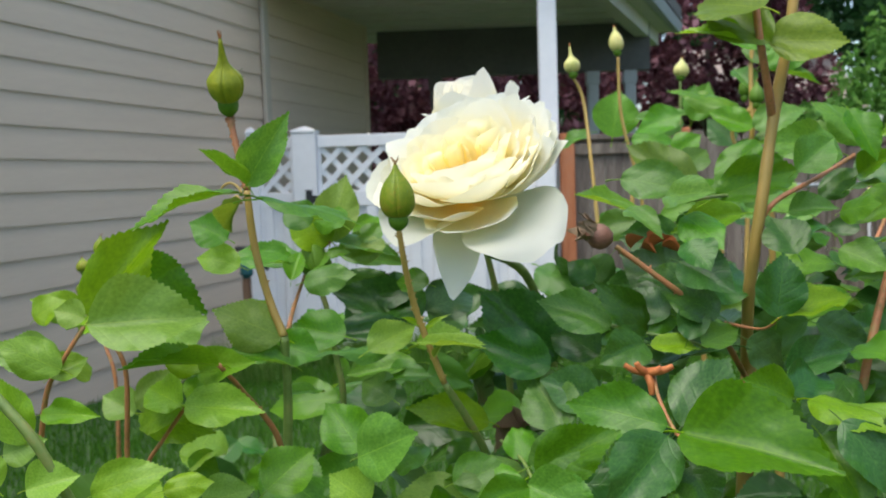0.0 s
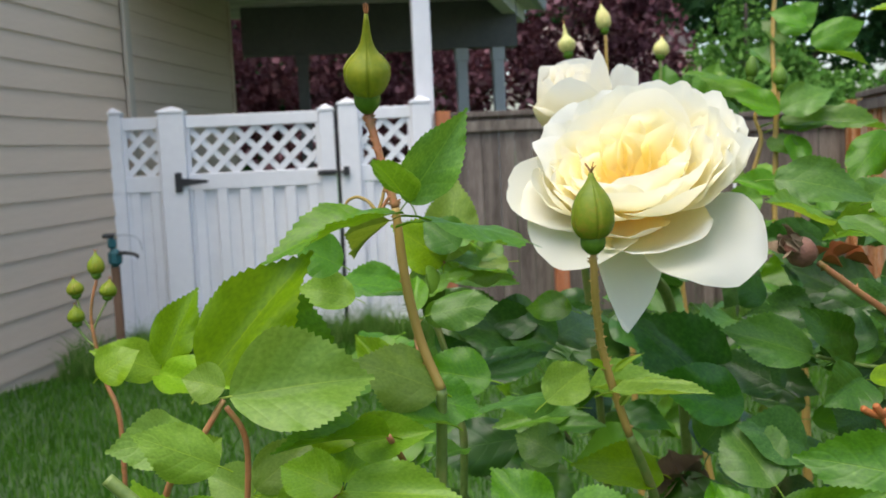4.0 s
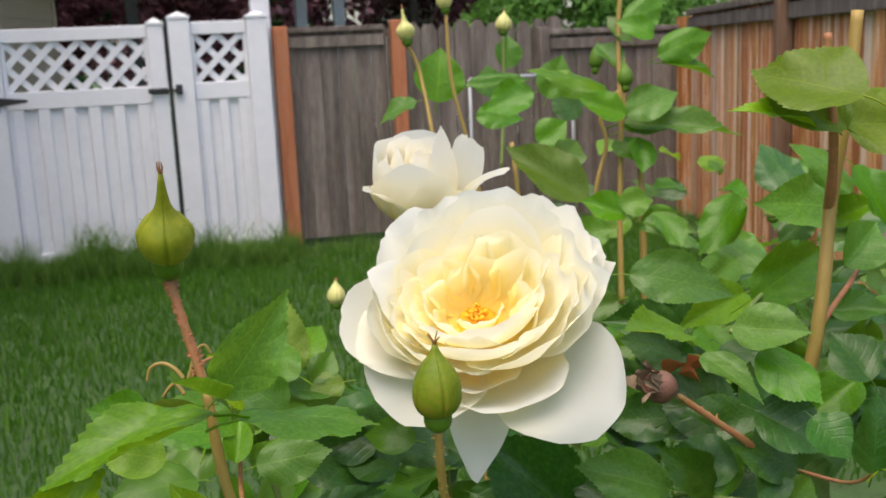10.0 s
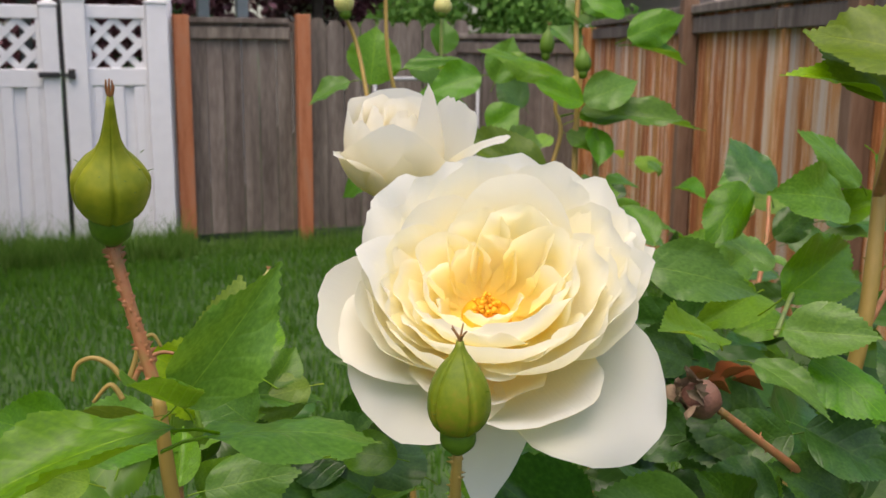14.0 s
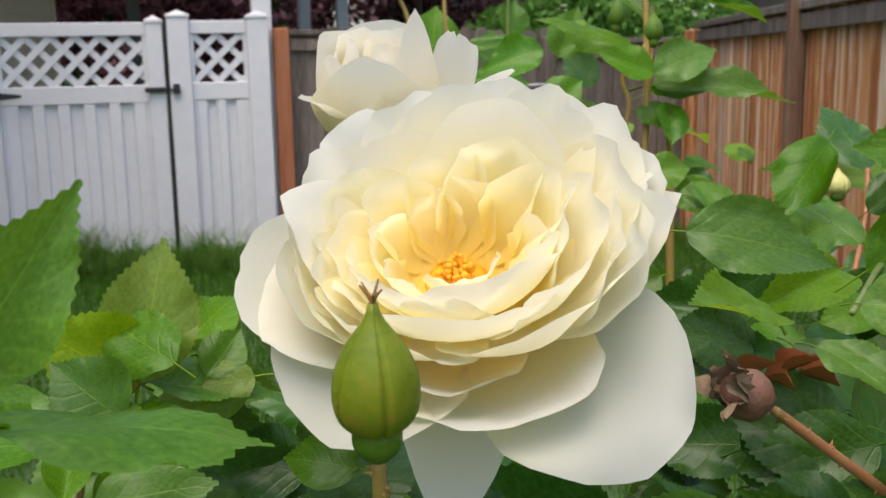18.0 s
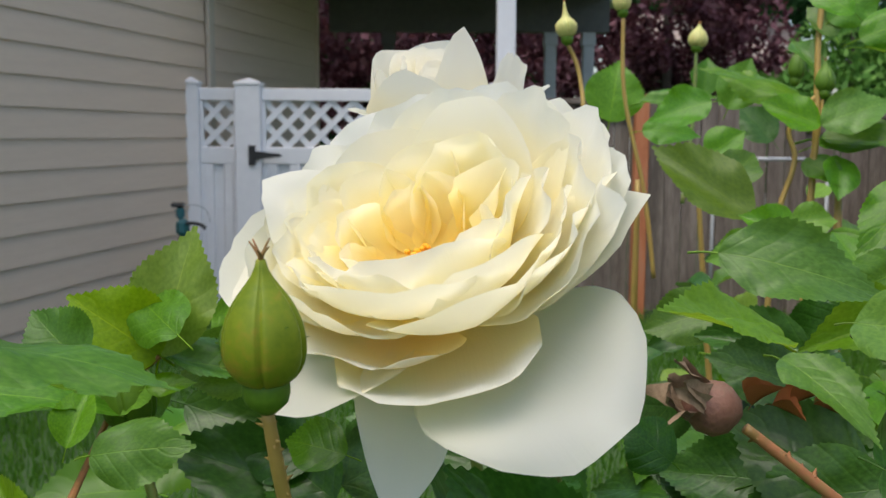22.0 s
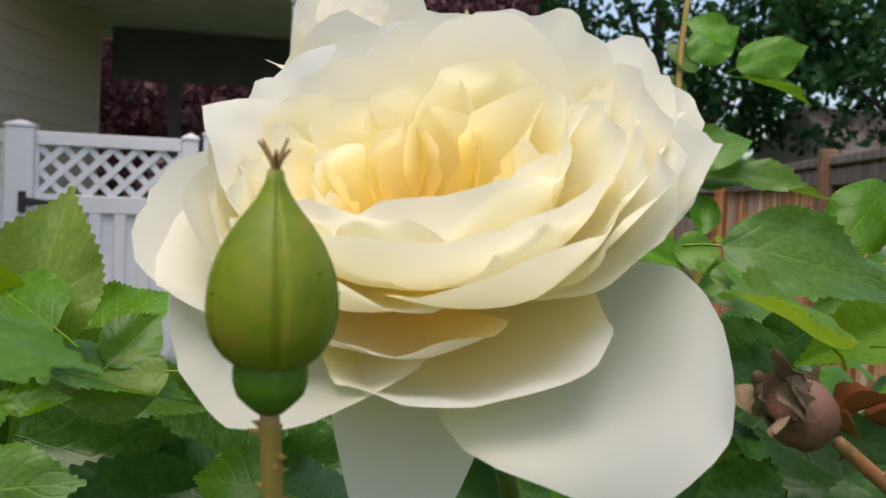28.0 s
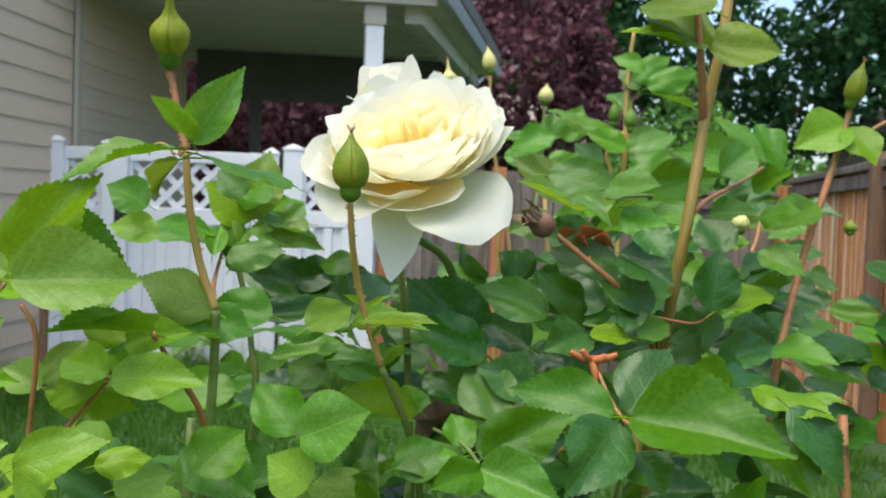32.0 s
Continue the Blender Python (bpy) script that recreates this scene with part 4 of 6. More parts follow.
# the back of the bowl, from the outer ring inwards: bearing, radius and height of the tip, width
for phi, r1, z1, width in ((26, 0.0560, 0.0280, 0.044), (54, 0.0590, 0.0280, 0.052), (88, 0.0600, 0.0260, 0.056), (120, 0.0575, 0.0220, 0.050)):
    petal(phi, r1, z1, width, (84, 24), 0.046, PETAL_RIM, (0.009, -0.002), roll=0.003, ripple=0.0034, drop=0.40)
petal(166, 0.0445, 0.0315, 0.048, (80, 40), 0.040, PETAL_RIM, (0.009, -0.001), point=0.6, roll=0.002, skew=0.08, drop=0.46)
for phi, r1, z1, width in ((10, 0.0510, 0.0300, 0.042), (40, 0.0545, 0.0325, 0.050), (72, 0.0550, 0.0310, 0.052), (104, 0.0530, 0.0275, 0.048), (138, 0.0485, 0.0225, 0.042)):
    petal(phi, r1, z1, width, (84, 14), 0.044, PETAL_RIM, (0.009, 0.000), roll=0.0024, ripple=0.0032, drop=0.40)
for phi, r1, z1, width in ((24, 0.0480, 0.0345, 0.046), (58, 0.0485, 0.0365, 0.046), (92, 0.0475, 0.0325, 0.048)):
    petal(phi, r1, z1, width, (82, 8), 0.040, PETAL, (0.009, 0.001), ripple=0.0028, roll=0.0016, drop=0.42)
# the round inner shell on the far flank and the tall cupped one beside it
petal(122, 0.0395, 0.0280, 0.048, (80, 10), 0.030, PETAL, (0.009, 0.002), ripple=0.0008, drop=0.46)
petal(64, 0.0370, 0.0395, 0.058, (80, -4), 0.026, PETAL, (0.009, 0.002), ripple=0.001, drop=0.52, skew=0.06)
petal(50, 0.0290, 0.0330, 0.040, (70, -8), 0.018, PETAL, (0.009, 0.003), ripple=0.001, drop=0.46)

# wide petals layered close together along one flank
for k, (phi, r1, z1, width) in enumerate(((350, 0.0480, 0.0290, 0.050), (354, 0.0445, 0.0320, 0.046), (352, 0.0385, 0.0320, 0.044), (10, 0.0350, 0.0340, 0.036), (354, 0.0290, 0.0350, 0.034))):
    petal(phi, r1, z1, width, (72, 10 - 6 * (k % 3)), 0.040 - 0.0014 * k, PETAL if k < 4 else PETAL_IN, (0.009, 0.0008 * k), ripple=0.0024, roll=0.0022, skew=0.08 * (-1) ** k, drop=0.28)
# the far flank, folded inward
for k, (phi, r1, z1, width) in enumerate(((196, 0.0450, 0.0230, 0.050), (182, 0.0415, 0.0245, 0.046), (206, 0.0395, 0.0240, 0.044), (166, 0.0380, 0.0250, 0.042), (190, 0.0350, 0.0245, 0.040), (152, 0.0340, 0.0250, 0.038), (176, 0.0300, 0.0235, 0.034), (200, 0.0265, 0.0225, 0.030))):
    petal(phi, r1, z1, width, (72, 8 - 6 * (k % 3)), 0.036 - 0.0014 * k, PETAL if k < 5 else PETAL_IN, (0.009, 0.0006 * k), ripple=0.0016, roll=0.0016, skew=0.08 * (-1) ** k, drop=0.30)
# the front of the bowl, stepping down to the heart
for k, (phi, r1, z1, width) in enumerate(((312, 0.0405, 0.0300, 0.060), (242, 0.0380, 0.0270, 0.052), (276, 0.0350, 0.0335, 0.062), (324, 0.0350, 0.0330, 0.044), (234, 0.0330, 0.0280, 0.040), (296, 0.0270, 0.0360, 0.050), (252, 0.0280, 0.0325, 0.040), (322, 0.0245, 0.0350, 0.034), (226, 0.0270, 0.0265, 0.032))):
    petal(phi, r1, z1, width, (50, -4 - 6 * (k % 2)), 0.036 - 0.0012 * k, PETAL if k < 7 else PETAL_IN, (0.010, 0.0006 * k), ripple=0.0014, roll=0.0018, skew=0.05 * (-1) ** k, drop=0.26)
# deep folds round the heart, their edges turned inward
for phi, r1, z1, width, cup, skew in ((58, 0.0290, 0.0335, 0.048, 0.0125, 0.06), (100, 0.0285, 0.0285, 0.042, 0.0115, -0.06), (20, 0.0275, 0.0320, 0.042, 0.0115, 0.08), (140, 0.0270, 0.0250, 0.038, 0.0110, -0.05), (338, 0.0225, 0.0290, 0.034, 0.0110, 0.08), (182, 0.0235, 0.0230, 0.034, 0.0110, -0.08), (78, 0.0190, 0.0250, 0.024, 0.0085, 0.10), (118, 0.0185, 0.0215, 0.022, 0.0085, -0.10), (218, 0.0195, 0.0215, 0.026, 0.0090, 0.0)):
    petal(phi, r1, z1, width, (62, 2), cup, PETAL_IN, (0.009, 0.003), ripple=0.0022, roll=0.0012, skew=skew, drop=0.36, wide=0.4)
petal(312, 0.0125, 0.0200, 0.020, (50, 10), 0.010, PETAL, (0.006, 0.007), ripple=0.001)
petal(268, 0.0120, 0.0175, 0.020, (60, 20), 0.011, PETAL_IN, (0.006, 0.006), ripple=0.001)

# golden disc under the stamens
o, ax, ay, az = AX
verts, faces = [o + az * 0.0068], []
for i, (r, z) in enumerate(((0.003, 0.0066), (0.005, 0.0060), (0.0072, 0.0040), (0.0115, 0.0012))):
    for k in range(16):
        w = 2 * math.pi * k / 16
        verts.append(o + (ax * math.cos(w) + ay * math.sin(w)) * r + az * (z + 0.0006 * math.sin(5 * w + i)))
for k in range(16):
    faces.append((0, 1 + k, 1 + (k + 1) % 16))
    for i in range(3):
        faces.append((1 + i * 16 + k, 17 + i * 16 + k, 17 + i * 16 + (k + 1) % 16, 1 + i * 16 + (k + 1) % 16))
part("disc", mesh_of("disc", verts, faces, STAMEN), None, bloom, "golden disc in the heart of the rose")

# stamens
rr = random.Random(42)
for k in range(34):
    w, r = rr.uniform(0, 6.283), 0.0042 * math.sqrt(rr.random())
    foot = o + (ax * math.cos(w) + ay * math.sin(w)) * r * 0.6 + az * 0.006
    top = o + (ax * math.cos(w) + ay * math.sin(w)) * r * 1.2 + az * rr.uniform(0.0075, 0.0108)
    verts, faces = tube_data([foot, top], 0.0004, 0.0004, 5, 2)
    n = len(verts)
    c = Vector(top)
    e = rr.uniform(0.0008, 0.0013)
    for i in range(1, 4):
        for j in range(6):
            lat, lon = math.pi * i / 4, math.pi * j / 3
            verts.append(c + Vector((math.sin(lat) * math.cos(lon), math.sin(lat) * math.sin(lon) * 0.7, math.cos(lat) * 0.8)) * e)
    verts += [c + Vector((0, 0, e * 0.8)), c - Vector((0, 0, e * 0.8))]
    for j in range(6):
        j2 = (j + 1) % 6
        faces += [(n + 18, n + j, n + j2), (n + j, n + 6 + j, n + 6 + j2, n + j2), (n + 6 + j, n + 12 + j, n + 12 + j2, n + 6 + j2), (n + 12 + j, n + 19, n + 12 + j2)]
    part("stamen", mesh_of("stamen", verts, faces, STAMEN), None, bloom)

# the half-open rose behind: a tight cup, three loosened petals and a high pointed one
AX2 = bloom_axes((0.0166, 0.7161, 1.530), 72, 12)
bloom2 = calyx(AX2, 0.011, bush, "half-open white rose behind the open one")
for phi, r1, z1, width, lean, cup, point, skew, drop in (
        (212, 0.0325, 0.0290, 0.038, (66, 60), 0.026, 0.7, 0.0, 0.50), (337, 0.0520, 0.0375, 0.028, (66, 66), 0.024, 0.8, 0.0, 0.55),
        (25, 0.0345, 0.0400, 0.036, (66, 8), 0.070, 0.0, 0.0, 0.10),
        (160, 0.0190, 0.0440, 0.062, (60, -16), 0.0225, 0.0, 0.0, 0.30), (85, 0.0165, 0.0455, 0.056, (60, -14), 0.0215, 0.0, 0.0, 0.30),
        (325, 0.0105, 0.0560, 0.062, (62, -24), 0.0235, 0.7, 0.10, 0.66), (262, 0.0215, 0.0450, 0.064, (62, -2), 0.0265, 0.75, 0.0, 0.52),
        (215, 0.0175, 0.0420, 0.036, (60, -12), 0.0195, 0.5, 0.0, 0.42),
        (130, 0.0125, 0.0445, 0.046, (70, -26), 0.0145, 0.0, 0.1, 0.26), (20, 0.0110, 0.0450, 0.042, (70, -26), 0.0135, 0.0, 0.1, 0.26), (250, 0.0120, 0.0400, 0.042, (70, -24), 0.0140, 0.0, 0.1, 0.26),
        (180, 0.0075, 0.0435, 0.030, (56, -26), 0.0095, 0.0, 0.1, 0.26), (60, 0.0065, 0.0445, 0.028, (56, -26), 0.0085, 0.0, 0.1, 0.26), (300, 0.0070, 0.0420, 0.028, (56, -26), 0.0085, 0.0, 0.1, 0.26),
        (120, 0.0030, 0.0430, 0.018, (36, -24), 0.0050, 0.0, 0.1, 0.26), (290, 0.0030, 0.0425, 0.018, (36, -24), 0.0050, 0.0, 0.1, 0.26)):
    petal(phi, r1, z1, width, lean, cup, PETAL_OUT, (0.005, 0.0), AX2, bloom2, point=point, skew=skew, roll=0.0010, ripple=0.001, drop=drop, wide=0.42)
# ---- buds ----
def bud(foot, tip, radius, material=BUD, label="closed green rose bud with long sepals", whiskers=5, owner=None, beak=False):
    foot, tip = Vector(foot), Vector(tip)
    axis = tip - foot
    length = axis.length
    az = axis.normalized()
    ax = az.orthogonal().normalized()
    ay = az.cross(ax)
    seam = math.atan2(-ay.y, -ax.y) + 0.05

    def turned(prof, sides, groove):
        verts, faces = [], []
        for v, r in prof:
            for k in range(sides):
                w = 2 * math.pi * k / sides
                near = ((w - seam) * 5 / (2 * math.pi) + 0.5) % 1.0 - 0.5
                rr2 = r * radius * (1 - groove * math.exp(-(near / 0.05) ** 2) + 0.15 * groove * math.cos(2 * math.pi * near))
                verts.append(foot + az * (v * length) + (ax * math.cos(w) + ay * math.sin(w)) * rr2)
        n = len(prof)
        for i in range(n - 1):
            for k in range(sides):
                faces.append((i * sides + k, i * sides + (k + 1) % sides, (i + 1) * sides + (k + 1) % sides, (i + 1) * sides + k))
        faces.append(tuple(range(sides))[::-1])
        faces.append(tuple((n - 1) * sides + k for k in range(sides)))
        return verts, faces

    v, f = turned([(0.0, 0.22), (0.03, 0.36), (0.07, 0.52), (0.12, 0.58), (0.17, 0.58), (0.22, 0.54)], 14, 0.0)
    body = part("bud", mesh_of("bud", v, f, BUD_CALYX), None, owner or bush, label)
    full = [(0.18, 0.48), (0.20, 0.60), (0.23, 0.74), (0.27, 0.86), (0.32, 0.95), (0.38, 1.0), (0.45, 1.0)]
    if beak:
        full += [(0.49, 0.90), (0.54, 0.73), (0.58, 0.54), (0.63, 0.37), (0.69, 0.26), (0.78, 0.18), (0.88, 0.12), (0.95, 0.08)]
    else:
        full += [(0.53, 0.96), (0.60, 0.87), (0.67, 0.74), (0.73, 0.59), (0.79, 0.40), (0.84, 0.26), (0.89, 0.16), (0.94, 0.11)]
    v, f = turned(full, 100, 0.15)
    part("sepal", mesh_of("sepal", v, f, material), None, body, "folded sepals closed to a long beak")
    rnd = random.Random(str(foot))
    for k in range(whiskers):
        w = 6.283 * k / whiskers + rnd.uniform(-0.4, 0.4)
        side = ax * math.cos(w) + ay * math.sin(w)
        a = foot + az * (length * 0.93)
        spread = 0.12 if beak else 0.32
        pts = [a, a + az * length * 0.05 + side * radius * 0.08, a + az * length * rnd.uniform(0.08, 0.13) + side * radius * rnd.uniform(0.5, 1.2) * spread]
        v, f = tube_data(pts, radius * (0.045 if beak else 0.06), radius * 0.02, 6)
        part("sepal_tip", mesh_of("sepal_tip", v, f, STEM_RED), None, body)
    for k in range(10):
        w = rnd.uniform(0, 6.283)
        side = ax * math.cos(w) + ay * math.sin(w)
        t = rnd.uniform(0.3, 0.6)
        a = foot + az * (length * t) + side * radius * 0.93
        v, f = tube_data([a, a + side * radius * 0.14 + az * radius * 0.05], radius * 0.015, radius * 0.006, 4, 2)
        part("hair", mesh_of("hair", v, f, BUD_CALYX), None, body)
    return body


# ---- leaves ----
def leaf_shape(seed, fold, droop, twist, cup, teeth=21):
    """A serrated oval leaflet, 1 long and 1 wide, foot at the origin, along y, face up."""
    rnd = random.Random(seed)
    off = Vector((rnd.uniform(0, 90), 0, 0))
    rows, cols = teeth * 2, 8
    verts, faces, uvs = [], [], []
    for i in range(rows + 1):
        v = i / rows
        w = 0.53 * math.sin(math.pi * v ** 0.80) ** (0.72 + 0.55 * v * v) if 0 < v < 1 else 0.004
        for j in range(cols + 1):
            u = 2 * j / cols - 1
            x = u * w
            y = v
            if abs(u) == 1 and 1 < i < rows:
                if i % 2:
                    x += math.copysign(0.021, u)
                    y += 0.018
                else:
                    x -= math.copysign(0.003, u)
            a = abs(x)
            z = fold * a * 1.0 + cup * a * a
            z -= droop * v * v
            z += twist * x * (v - 0.4)
            z += 0.10 * noise.noise(off + Vector((x * 3.0, v * 2.6, 0))) * (0.2 + 2 * a)
            z += 0.008 * math.sin(30 * (v - 0.55 * a)) * a * 2
            verts.append((x, y - 0.12 * droop * droop * v, z))
            uvs.append((0.5 + 0.5 * u, v))
    for i in range(rows):
        for j in range(cols):
            q = i * (cols + 1) + j
            faces.append((q, q + 1, q + cols + 2, q + cols + 1))
    # short stalk
    k = len(verts)
    for y, z, r in ((0.02, 0.0, 0.010), (-0.09, -0.012, 0.010), (-0.19, -0.05, 0.013)):
        for w in (0.5, 2.6, 4.7):
            verts.append((math.cos(w) * r * 1.4, y, z + math.sin(w) * r))
            uvs.append((0.5, 0.5))
    for i in (0, 3):
        for j in range(3):
            faces.append((k + i + j, k + i + (j + 1) % 3, k + i + 3 + (j + 1) % 3, k + i + 3 + j))
    return verts, faces, uvs


KINDS = {"n": LEAF, "d": LEAF_SHADED, "y": LEAF_YOUNG, "o": LEAF_OLIVE}
SHAPES = {}
for key, material in KINDS.items():
    for i, (fold, droop, twist, cup) in enumerate(((0.16, 0.10, 0.2, 0.0), (0.10, 0.22, -0.3, 0.2), (0.28, 0.05, 0.1, -0.2), (0.12, 0.30, 0.35, 0.1), (0.06, 0.15, -0.2, -0.3), (0.34, 0.12, 0.15, 0.1))):
        v, f, uv = leaf_shape(50 + i, fold, droop, twist, cup)
        SHAPES[key, i] = mesh_of("leaf", v, f, material, True, uv)
LEAF_COUNT = [0]
JOINED = {}


def leaf_pose(foot, tip, width, rise, lean=0.0):
    foot, tip = Vector(foot), Vector(tip)
    y = tip - foot
    length = y.length
    y.normalize()
    z = Vector((lean, -math.cos(radians(rise)), math.sin(radians(rise))))
    z = (z - y * z.dot(y)).normalized()
    x = y.cross(z)
    m = Matrix.Identity(4)
    for i in range(3):
        m[i][0], m[i][1], m[i][2], m[i][3] = x[i] * width * 0.94, y[i] * length, z[i] * length, foot[i]
    return m


def leaf(kind, x0, y0, z0, x1, y1, z1, width, rise=45, lean=0.0, owner=None, joined=False):
    """A leaflet from its foot to its tip; its face looks up by rise degrees, from -y."""
    LEAF_COUNT[0] += 1
    n = (LEAF_COUNT[0] * 7) % 6
    m = leaf_pose((x0, y0, z0), (x1, y1, z1), width, rise, lean)
    if joined:
        JOINED.setdefault(kind, []).append((n, m))
        return None
    ob = part("leaf", SHAPES[kind, n], None, owner or bush)
    ob.matrix_basis = m
    return ob

# leaflets that can be told apart, foot and tip in metres
leaf("n", -0.0986, 0.5287, 1.507, -0.0746, 0.5119, 1.5408, 0.0221, 22, 0.3)
leaf("n", -0.0974, 0.5237, 1.507, -0.1123, 0.4933, 1.5269, 0.0177, 36, -0.4)
leaf("n", -0.1, 0.5233, 1.5021, -0.1585, 0.5158, 1.5021, 0.0230, 78, 0)
leaf("n", -0.0933, 0.5234, 1.4994, -0.0392, 0.5402, 1.4928, 0.0219, 80, 0)
leaf("o", -0.1048, 0.5429, 1.4989, -0.1261, 0.581, 1.4813, 0.0098, 29, 0)
leaf("y", -0.073, 0.6426, 1.4694, -0.0632, 0.6499, 1.5121, 0.0290, 18, 0)
leaf("y", -0.073, 0.6426, 1.4694, -0.0974, 0.6309, 1.4906, 0.0308, 22, 0)
leaf("n", -0.0715, 0.6426, 1.4693, -0.0318, 0.6537, 1.4598, 0.0239, 65, 0)
leaf("n", -0.0909, 0.6409, 1.4557, -0.1321, 0.64, 1.4674, 0.0254, 55, 0)
leaf("n", -0.0891, 0.6409, 1.4545, -0.0702, 0.6323, 1.4645, 0.0163, 60, 0)
leaf("y", -0.1696, 0.4862, 1.4413, -0.1145, 0.4987, 1.4445, 0.0390, 29, 0)
leaf("y", -0.1822, 0.5207, 1.4404, -0.1395, 0.5118, 1.4913, 0.0352, 29, 0)
leaf("n", -0.1737, 0.5274, 1.4604, -0.1235, 0.5383, 1.4422, 0.0406, 29, 0)
leaf("y", -0.1708, 0.4863, 1.4447, -0.186, 0.486, 1.4494, 0.0153, 29, 0)
leaf("y", -0.1827, 0.4846, 1.4257, -0.2049, 0.4641, 1.434, 0.0237, 36, 0)
leaf("y", -0.1905, 0.5039, 1.4196, -0.1814, 0.5241, 1.4157, 0.0217, 29, 0)
leaf("n", -0.1115, 0.507, 1.4164, -0.1549, 0.4857, 1.4245, 0.0174, 80, 0)
leaf("y", -0.1297, 0.5049, 1.3963, -0.0868, 0.4868, 1.3982, 0.0232, 36, 0)
leaf("y", -0.1311, 0.5049, 1.3964, -0.1583, 0.5244, 1.4057, 0.0217, 32, 0)
leaf("y", -0.1296, 0.5149, 1.3962, -0.121, 0.5363, 1.4099, 0.0177, 32, 0)
leaf("y", -0.1342, 0.5145, 1.392, -0.166, 0.5226, 1.3835, 0.0195, 36, 0)
leaf("y", -0.0872, 0.5486, 1.4233, -0.1213, 0.5384, 1.4421, 0.0296, 29, 0)
leaf("n", -0.0831, 0.5478, 1.4081, -0.1175, 0.5371, 1.4205, 0.0218, 60, 0)
leaf("n", -0.0892, 0.5663, 1.3887, -0.0696, 0.5871, 1.3871, 0.0145, 70, 0)
leaf("d", -0.0176, 0.6515, 1.417, -0.0736, 0.6427, 1.4421, 0.0331, 29, 0)
leaf("d", -0.0664, 0.6091, 1.414, -0.0254, 0.6213, 1.4214, 0.0207, 36, 0)
leaf("d", -0.0148, 0.6519, 1.4224, 0.0198, 0.6743, 1.4355, 0.0313, 29, 0)
leaf("n", -0.0269, 0.5704, 1.4114, -0.0702, 0.549, 1.4185, 0.0162, 70, 0)
leaf("y", -0.0162, 0.571, 1.4129, 0.0222, 0.5431, 1.421, 0.0142, 75, 0)
leaf("n", -0.0173, 0.5901, 1.4, -0.0592, 0.5882, 1.3967, 0.0201, 55, 0)
leaf("n", -0.0446, 0.5363, 1.3625, -0.0651, 0.5473, 1.3887, 0.0276, 29, 0)
leaf("n", -0.0424, 0.5067, 1.3674, -0.0115, 0.489, 1.384, 0.0348, 29, 0)
leaf("y", 0.0241, 0.5895, 1.364, -0.016, 0.569, 1.3825, 0.0234, 36, 0)
leaf("n", 0.0419, 0.5293, 1.3526, 0.0079, 0.508, 1.3552, 0.0241, 36, 0)
leaf("n", 0.0442, 0.5492, 1.3485, 0.0425, 0.5704, 1.3673, 0.0187, 29, 0)
leaf("n", 0.0476, 0.5097, 1.3565, 0.0865, 0.493, 1.382, 0.0290, 29, 0)
leaf("n", 0.0492, 0.4896, 1.3538, 0.0747, 0.4704, 1.3507, 0.0237, 32, 0)
leaf("n", 0.0426, 0.4894, 1.3554, 0.0167, 0.4681, 1.3538, 0.0195, 32, 0)
leaf("n", 0.1136, 0.509, 1.3791, 0.0643, 0.519, 1.3951, 0.0301, 29, 0)
leaf("d", 0.1208, 0.5093, 1.3788, 0.1515, 0.5279, 1.4124, 0.0344, 29, 0)
leaf("n", 0.119, 0.500, 1.3785, 0.178, 0.447, 1.3775, 0.0460, 40, 0)
leaf("d", 0.1134, 0.5038, 1.3757, 0.0789, 0.4607, 1.3537, 0.0341, 25, 0)
leaf("d", 0.134, 0.5574, 1.415, 0.1432, 0.5693, 1.4379, 0.0181, 25, 0)
leaf("n", 0.1787, 0.5175, 1.3903, 0.152, 0.5072, 1.4034, 0.0246, 32, 0)
leaf("d", 0.1803, 0.5277, 1.3912, 0.2122, 0.5498, 1.4027, 0.0236, 32, 0)
leaf("y", 0.1811, 0.4978, 1.3944, 0.2036, 0.4585, 1.3928, 0.0223, 65, 0)
leaf("n", 0.1828, 0.4868, 1.3787, 0.1949, 0.4555, 1.3522, 0.0314, 29, 0)
leaf("d", 0.1806, 0.5501, 1.4269, 0.1859, 0.5527, 1.4619, 0.0282, 18, 0)
leaf("y", 0.1846, 0.5504, 1.4283, 0.2256, 0.5631, 1.4425, 0.0230, 55, 0)
leaf("n", 0.0953, 0.5762, 1.4213, 0.0537, 0.5845, 1.4361, 0.0259, 32, 0)
leaf("d", 0.1141, 0.5718, 1.4174, 0.0906, 0.5577, 1.4473, 0.0224, 29, 0)
leaf("n", 0.1157, 0.5718, 1.4173, 0.1367, 0.5842, 1.4398, 0.0186, 25, 0)
leaf("d", 0.1106, 0.5563, 1.4135, 0.0855, 0.5398, 1.4077, 0.0250, 29, 0)
leaf("y", 0.1137, 0.5564, 1.4127, 0.1423, 0.5575, 1.4116, 0.0150, 55, 0)
leaf("n", 0.1417, 0.5575, 1.4116, 0.1665, 0.5692, 1.4217, 0.0172, 36, 0)
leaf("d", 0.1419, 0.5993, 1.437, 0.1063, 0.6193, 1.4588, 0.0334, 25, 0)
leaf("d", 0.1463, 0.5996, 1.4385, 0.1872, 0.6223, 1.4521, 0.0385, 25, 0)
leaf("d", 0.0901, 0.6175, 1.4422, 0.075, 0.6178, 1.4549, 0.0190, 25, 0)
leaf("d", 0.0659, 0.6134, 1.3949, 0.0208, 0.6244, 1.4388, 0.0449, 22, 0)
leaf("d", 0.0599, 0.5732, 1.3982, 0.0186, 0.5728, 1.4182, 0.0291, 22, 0)
